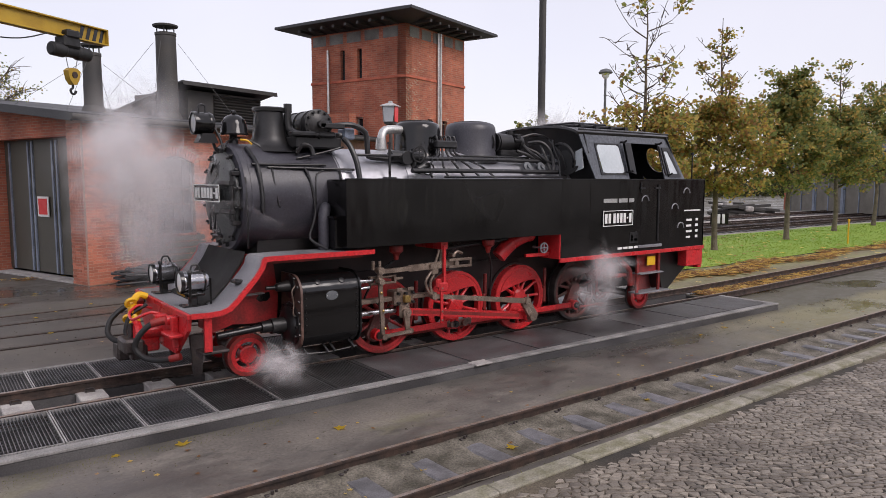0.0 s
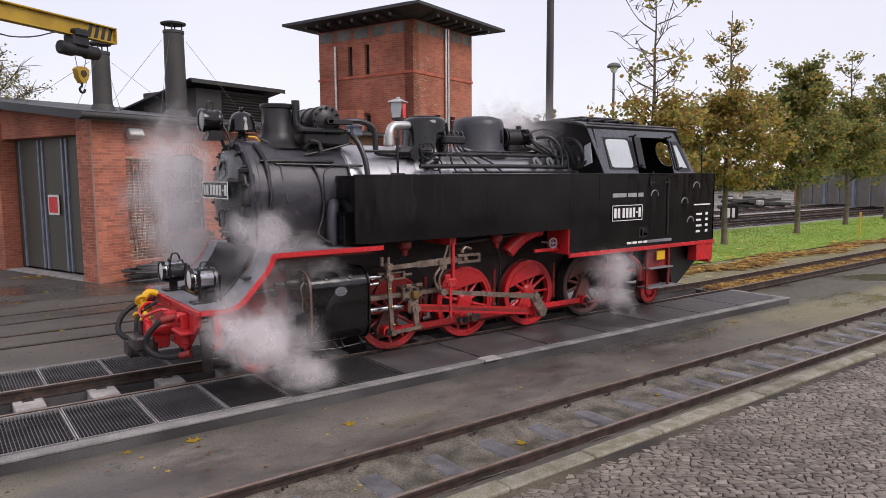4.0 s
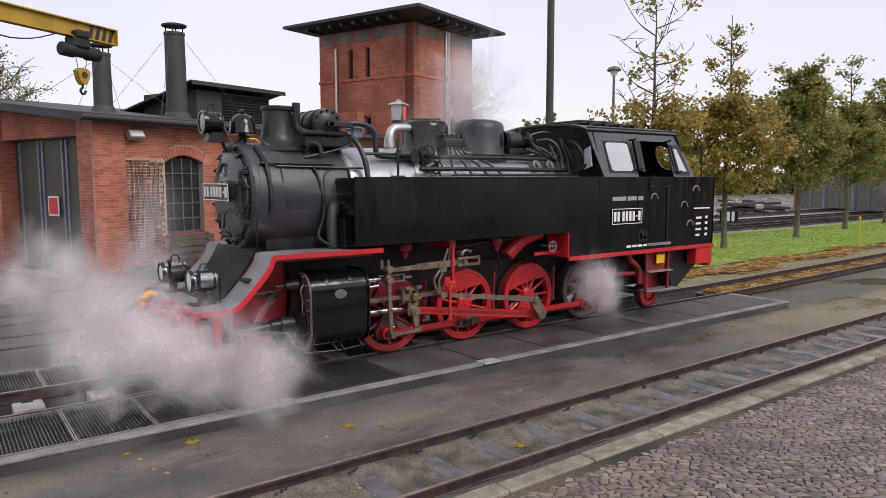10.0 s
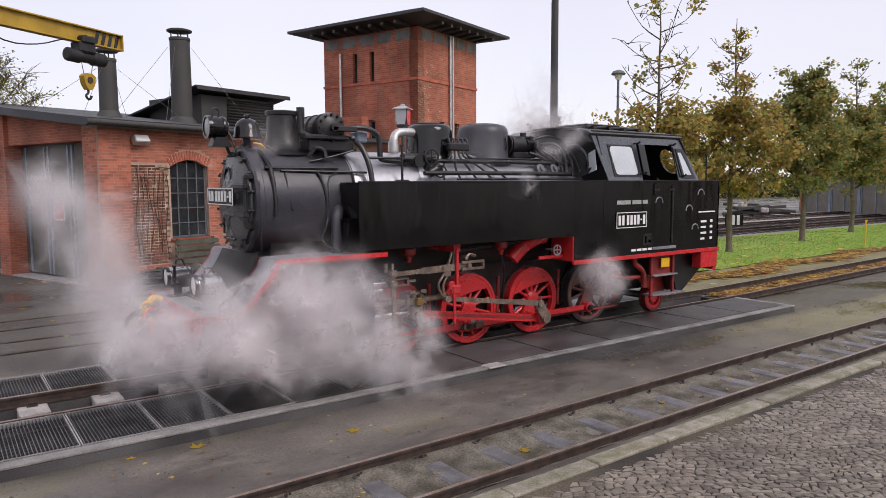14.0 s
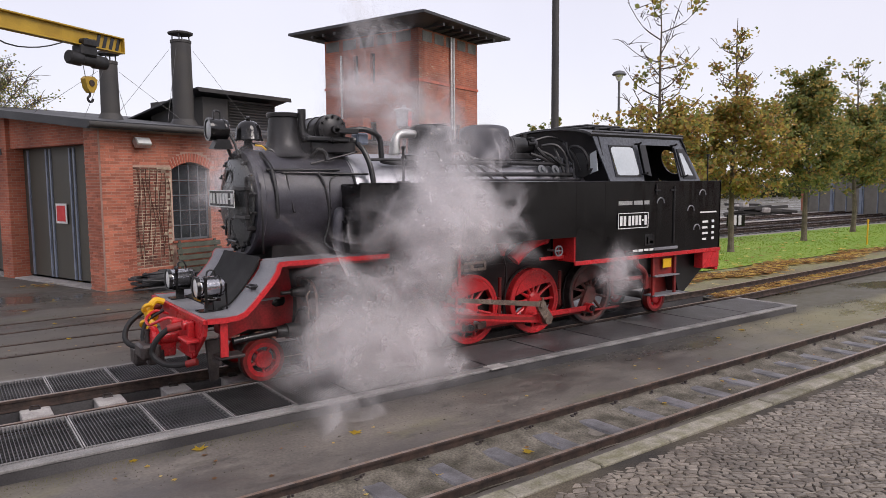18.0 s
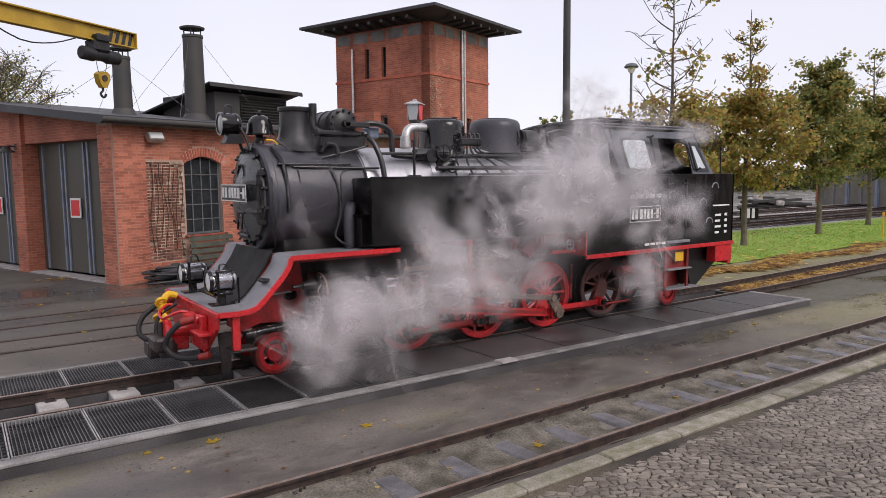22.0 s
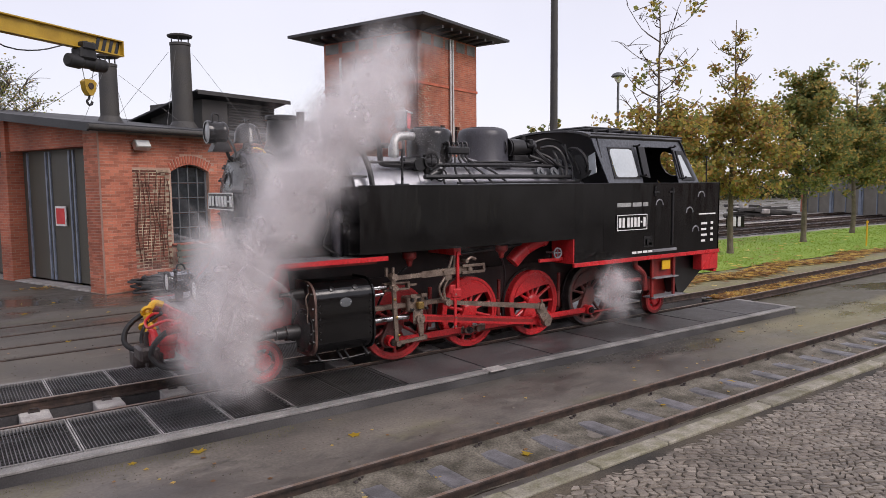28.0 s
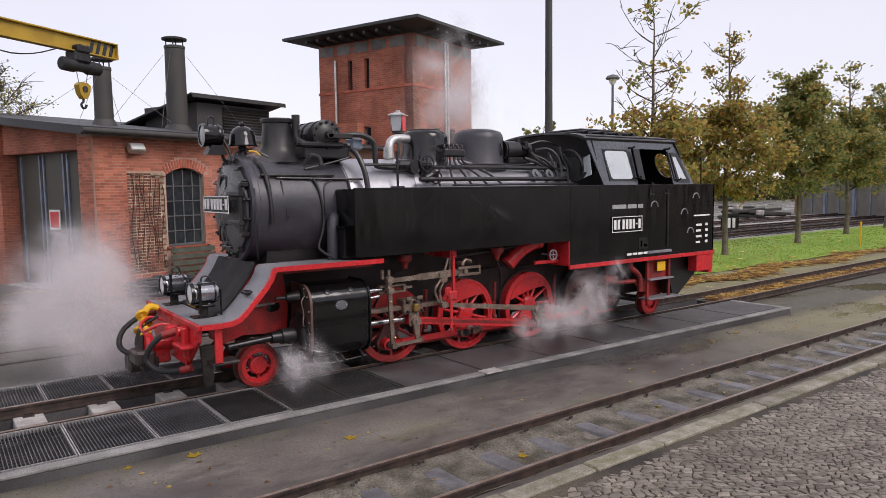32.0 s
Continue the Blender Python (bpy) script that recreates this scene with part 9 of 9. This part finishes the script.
FAR_STATES = [
    (0, 1, [(-0.33, 1.6, 1.59, 0.41), (-0.61, 1.6, 2.42, 0.70), (-0.89, 1.6, 3.06, 0.58)]),
    (1, 0.9, [(-0.15, 1.6, 1.58, 0.42), (-0.75, 1.6, 2.51, 0.69), (-1.61, 1.6, 2.89, 0.63), (-0.15, 1.6, 3.67, 0.35)]),
    (2, 0.65, [(-0.30, 1.6, 1.53, 0.41), (-1.04, 1.6, 2.53, 0.72), (-1.93, 1.6, 2.91, 0.66)]),
    (3, 0.5, [(-0.10, 1.6, 1.55, 0.26), (0.13, 1.6, 0.92, 0.22), (-1.22, 1.6, 2.64, 0.81), (0.66, 1.6, 3.26, 0.50)]),
    (4.5, 0.5, [(-0.23, 1.6, 1.11, 0.26), (-0.36, 1.6, 1.80, 0.31), (-0.41, 1.6, 2.63, 0.30)]),
    (5.5, 0.65, [(-0.31, 1.6, 0.94, 0.26), (-0.43, 1.6, 1.80, 0.30), (-0.47, 1.6, 2.71, 0.30)]),
    (6, 0.9, [(-0.74, 1.6, 0.85, 0.35), (-0.74, 1.6, 1.77, 0.43), (-0.54, 1.6, 2.67, 0.29)]),
    (6.5, 0.9, [(-1.07, 1.6, 0.81, 0.34), (-1.18, 1.6, 1.64, 0.38), (-1.13, 1.6, 2.67, 0.27)]),
    (7, 0.9, [(-1.19, 1.6, 0.84, 0.33), (-1.59, 1.6, 1.60, 0.41), (-1.75, 1.6, 2.45, 0.34)]),
    (8, 0.5, [(-2.16, 1.6, 1.69, 0.47), (-1.81, 1.6, 0.74, 0.60), (-0.83, 1.6, 1.21, 0.34)]),
    (9, 0.6, [(-1.87, 1.6, 0.60, 0.60), (-1.04, 1.6, 1.16, 0.54), (-1.23, 1.6, 2.06, 0.52)]),
    (10, 0.6, [(-2.30, 1.6, 1.00, 0.61), (-1.57, 1.6, 0.69, 0.71), (-0.66, 1.6, 0.67, 0.67)]),
    (11, 0.5, [(-2.23, 1.6, 2.54, 0.37), (-1.34, 1.6, 0.94, 0.73), (-0.77, 1.6, 0.21, 0.56)]),
    (12, 0.6, [(-1.53, 1.6, 2.48, 0.50), (-1.28, 1.6, 1.60, 0.62), (-0.71, 1.6, 0.73, 0.72)]),
    (13, 0.75, [(-2.00, 1.6, 2.94, 0.38), (-1.71, 1.6, 1.94, 0.60), (-0.69, 1.6, 1.24, 0.82), (0.33, 1.6, 1.86, 0.83)]),
    (14, 0.55, [(-1.97, 1.6, 2.41, 0.39), (-1.66, 1.6, 1.55, 0.41), (-1.28, 1.6, 0.39, 0.38)]),
    (14.5, 0.5, [(-1.84, 1.6, 2.52, 0.34), (-1.48, 1.6, 1.41, 0.42), (-0.99, 1.6, 0.47, 0.45)]),
    (16.5, 0.4, [(-0.24, 1.6, 2.59, 0.57), (0.34, 1.6, 2.06, 0.72), (0.72, 1.6, 2.76, 0.62)]),
    (17.5, 0.25, [(0.16, 1.6, 2.51, 0.70), (0.58, 1.6, 2.07, 0.73)]),
    (19, 0.12, [(0.42, 1.6, 2.46, 0.72), (1.64, 1.6, 1.98, 0.80)]),
    (21, 0, [(0.30, 1.6, 1.46, 0.29), (0.58, 1.6, 1.71, 0.29)]),
    (27, 0, [(0.26, 1.6, 0.86, 0.28), (0.10, 1.6, 1.23, 0.28)]),
    (28, 0.3, [(0.36, 1.6, 0.88, 0.29), (0.11, 1.6, 1.25, 0.28)]),
    (29, 0.4, [(-0.23, 1.6, 0.87, 0.43), (-0.36, 1.6, 1.73, 0.47)]),
    (30, 0.7, [(-1.10, 1.6, 0.73, 0.59), (-1.13, 1.6, 1.72, 0.58), (-0.22, 1.6, 2.68, 0.68)]),
    (31, 0.95, [(-1.15, 1.6, 0.88, 0.68), (-2.17, 1.6, 0.38, 0.62), (-1.46, 1.6, 0.52, 0.67), (-1.04, 1.6, 1.44, 0.33)]),
    (32, 1, [(-2.06, 1.6, 0.86, 0.73), (-1.69, 1.6, 1.45, 0.21), (-1.44, 1.6, 0.62, 0.62), (-1.02, 1.6, 0.15, 0.34)]),
]
REAR_STATES = [
    (0, 0.7, [(5.59, -1.45, 0.36, 0.25), (5.65, -1.45, 0.83, 0.25), (6.07, -1.45, 1.08, 0.26)]),
    (1, 0.7, [(5.35, -1.45, 0.44, 0.25), (5.61, -1.45, 0.83, 0.25), (5.81, -1.45, 1.1, 0.25)]),
    (2, 0.6, [(5.5, -1.45, 0.4, 0.25), (5.63, -1.45, 0.76, 0.25), (5.98, -1.45, 1.02, 0.25)]),
    (3, 0.7, [(5.42, -1.45, 0.32, 0.25), (5.62, -1.45, 0.77, 0.25), (5.97, -1.45, 1.03, 0.25)]),
    (5.5, 0.7, [(6.11, -1.45, 0.5, 0.26), (6.09, -1.45, 0.99, 0.26)]),
    (6, 0.9, [(6.0, -1.45, 0.41, 0.26), (6.13, -1.45, 0.84, 0.26), (5.97, -1.45, 1.33, 0.25)]),
    (7, 0.9, [(5.95, -1.45, 0.5, 0.26), (5.93, -1.45, 0.98, 0.25), (5.49, -1.45, 1.67, 0.25)]),
    (8, 0.8, [(5.85, -1.45, 0.5, 0.25), (5.83, -1.45, 1.17, 0.25), (5.68, -1.45, 1.56, 0.25)]),
    (9, 0.8, [(5.83, -1.45, 0.49, 0.25), (5.82, -1.45, 0.92, 0.25), (5.67, -1.45, 1.22, 0.25)]),
    (10, 0.8, [(5.51, -1.45, 0.53, 0.25), (5.43, -1.45, 0.91, 0.25)]),
    (11, 0.8, [(5.64, -1.45, 0.64, 0.25), (5.22, -1.45, 0.86, 0.24)]),
    (12, 0.9, [(5.03, -1.45, 0.63, 0.24), (5.15, -1.45, 1.17, 0.24), (5.69, -1.45, 1.13, 0.25)]),
    (13, 0.7, [(5.89, -1.45, 1.04, 0.25), (5.67, -1.45, 1.52, 0.25), (6.11, -1.45, 1.12, 0.26)]),
    (14, 0.5, [(5.66, -1.45, 0.86, 0.25), (5.38, -1.45, 1.07, 0.25)]),
    (17, 0.5, [(5.94, -1.45, 0.87, 0.25), (5.79, -1.45, 1.07, 0.25)]),
    (18, 0.6, [(5.62, -1.45, 0.88, 0.25), (5.89, -1.45, 1.14, 0.25)]),
    (19, 0.7, [(6.22, -1.45, 0.78, 0.26), (6.35, -1.45, 1.25, 0.26)]),
    (20, 0.7, [(6.64, -1.45, 0.81, 0.27), (6.33, -1.45, 1.12, 0.26)]),
    (21, 0.9, [(6.53, -1.45, 0.74, 0.26), (6.21, -1.45, 1.25, 0.26), (5.64, -1.45, 1.47, 0.25)]),
    (22, 0.6, [(6.04, -1.45, 0.54, 0.26), (6.17, -1.45, 1.01, 0.26)]),
    (23, 0.6, [(5.83, -1.45, 0.53, 0.25), (5.82, -1.45, 1.0, 0.25)]),
    (24, 0.6, [(5.85, -1.45, 0.55, 0.25), (5.91, -1.45, 0.93, 0.25)]),
    (25, 0.5, [(5.56, -1.45, 0.54, 0.25), (5.76, -1.45, 0.9, 0.25)]),
    (28, 0.6, [(5.65, -1.45, 0.53, 0.25), (5.85, -1.45, 0.89, 0.25)]),
    (29, 0.6, [(5.67, -1.45, 0.54, 0.25), (5.73, -1.45, 1.01, 0.25)]),
    (30, 0.7, [(5.56, -1.45, 0.46, 0.25), (5.62, -1.45, 0.74, 0.25)]),
    (31, 0.8, [(5.39, -1.45, 0.73, 0.25), (4.61, -1.45, 0.45, 0.23)]),
    (32, 0.9, [(5.61, -1.45, 0.94, 0.25), (5.07, -1.45, 0.57, 0.24), (3.84, -1.45, 0.33, 0.23)]),
]
WISP_STATES = [
    (0, 0, [(4.69, -1.4, 1.09, 0.18), (4.55, -1.4, 1.99, 0.18)]),
    (11, 0, [(4.5, -1.4, 1.1, 0.18), (4.36, -1.4, 1.81, 0.18)]),
    (12, 0.6, [(4.19, -1.4, 1.15, 0.22), (4.18, -1.4, 1.67, 0.22), (4.3, -1.4, 1.84, 0.22)]),
    (12.6, 1, [(4.38, -1.4, 1.17, 0.23), (4.25, -1.4, 1.96, 0.23), (4.36, -1.4, 2.65, 0.23)]),
    (13, 1, [(4.42, -1.4, 1.23, 0.25), (4.29, -1.4, 2.03, 0.25), (4.45, -1.4, 3.02, 0.25)]),
    (13.6, 0.5, [(4.29, -1.4, 1.67, 0.35), (4.16, -1.4, 2.54, 0.35), (4.27, -1.4, 3.13, 0.35)]),
    (14.2, 0.3, [(4.31, -1.4, 2.47, 0.35), (4.43, -1.4, 2.73, 0.35), (4.36, -1.4, 3.24, 0.35)]),
    (16, 0, [(4.4, -1.4, 1.15, 0.18), (4.27, -1.4, 2.03, 0.17)]),
    (32, 0, [(4.48, -1.4, 1.21, 0.18), (4.36, -1.4, 2.1, 0.18)]),
]
TOP_STATES = [
    (0, 0.3, [(6.00, 0.2, 3.29, 0.14), (6.76, 0.2, 3.21, 0.16)]),
    (3, 0.5, [(4.50, 0.2, 3.32, 0.14), (5.84, 0.2, 3.21, 0.20)]),
    (5.5, 0.6, [(4.74, 0.2, 3.20, 0.17), (5.54, 0.2, 3.13, 0.19)]),
    (6, 0.6, [(4.45, 0.2, 3.19, 0.28), (4.96, 0.2, 3.11, 0.17)]),
    (6.6, 0.6, [(2.02, 0.2, 4.09, 0.35), (2.22, 0.2, 4.36, 0.35)]),
    (7, 0.6, [(1.68, 0.2, 4.47, 0.28), (2.15, 0.2, 4.61, 0.25)]),
    (8, 1, [(1.89, 0.2, 4.41, 0.44), (2.58, 0.2, 4.64, 0.62), (2.89, 0.2, 4.08, 0.49), (2.07, 0.2, 3.85, 0.35)]),
    (9, 0.8, [(1.28, 0.2, 4.29, 0.70), (2.21, 0.2, 4.46, 0.86), (3.25, 0.2, 4.31, 0.72)]),
    (10, 0.5, [(3.95, 0.2, 4.34, 0.31), (4.08, 0.2, 3.42, 0.21)]),
    (11, 0.4, [(3.06, 0.2, 4.73, 0.17), (4.70, 0.2, 3.29, 0.23), (6.22, 0.2, 3.29, 0.27)]),
    (14, 0.3, [(4.86, 0.2, 3.33, 0.35), (5.96, 0.2, 3.47, 0.39)]),
    (17, 0.4, [(1.50, 0.2, 4.39, 0.62), (2.55, 0.2, 3.63, 0.69)]),
    (19, 0.6, [(1.78, 0.2, 4.19, 0.74), (2.98, 0.2, 4.03, 0.92), (3.88, 0.2, 3.64, 0.65)]),
    (20, 0.5, [(3.88, 0.2, 3.95, 0.75), (4.73, 0.2, 4.56, 0.79)]),
    (21, 0.35, [(4.24, 0.2, 3.71, 0.89), (5.26, 0.2, 3.57, 0.95)]),
    (22.4, 0.2, [(6.80, 0.2, 3.37, 0.79), (8.46, 0.2, 3.08, 0.88)]),
    (23, 0.25, [(7.56, 0.2, 3.15, 0.84), (1.82, 0.2, 4.28, 0.24)]),
    (23.6, 0.8, [(1.79, 0.2, 4.20, 0.39), (2.38, 0.2, 4.50, 0.46)]),
    (24, 1, [(1.63, 0.2, 3.96, 0.28), (2.02, 0.2, 4.40, 0.45), (2.62, 0.2, 4.62, 0.47), (1.83, 0.2, 4.63, 0.24)]),
    (24.6, 0.9, [(1.96, 0.2, 4.48, 0.54), (2.76, 0.2, 4.73, 0.58)]),
    (25.5, 0.7, [(2.35, 0.2, 4.68, 0.67), (2.96, 0.2, 4.41, 0.70)]),
    (28, 0.4, [(1.57, 0.2, 3.60, 0.54), (2.56, 0.2, 4.34, 0.48)]),
    (29, 0.6, [(2.48, 0.2, 4.52, 0.58), (2.99, 0.2, 3.87, 0.50)]),
    (30, 0.4, [(1.23, 0.2, 3.05, 0.62), (2.80, 0.2, 3.26, 0.71), (3.71, 0.2, 4.38, 0.42)]),
    (31, 0.4, [(3.04, 0.2, 4.62, 0.38), (3.70, 0.2, 4.33, 0.30), (0.73, 0.2, 3.16, 0.30)]),
    (32, 0.3, [(3.31, 0.2, 4.98, 0.18), (3.87, 0.2, 4.32, 0.31), (3.74, 0.2, 3.76, 0.20)]),
]

front_cloud = cloud("cylinder_steam", "white steam drifting from the near cylinder's drain cocks", 88, 0.46, 0.84, 1, 0.40)
far_cloud = cloud("front_steam", "white steam drifting from behind the engine's front", 40, 0.50, 0.95, 2, 1.0, "thin")
rear_cloud = cloud("injector_steam", "small jet of white steam below the cab", 28, 0.24, 0.46, 3, 1.0, "thin")
side_cloud = cloud("side_steam", "thin upright wisp of steam beside the tank", 14, 0.28, 0.46, 4, 1.0, "thin")
top_cloud = cloud("chimney_haze", "thin pale smoke haze above the boiler", 24, 0.55, 1.05, 5, 1.0, "thin")


def motions():
    drift(front_cloud, (0.65, 0.0, 2.25), FRONT_STATES)
    drift(far_cloud, (0.65, 0.0, 2.25), FAR_STATES)
    drift(rear_cloud, (5.4, 0.0, 2.2), REAR_STATES)
    drift(side_cloud, (4.2, 0.0, 2.2), WISP_STATES)
    drift(top_cloud, (3.2, 0.0, 2.2), TOP_STATES)


motions()
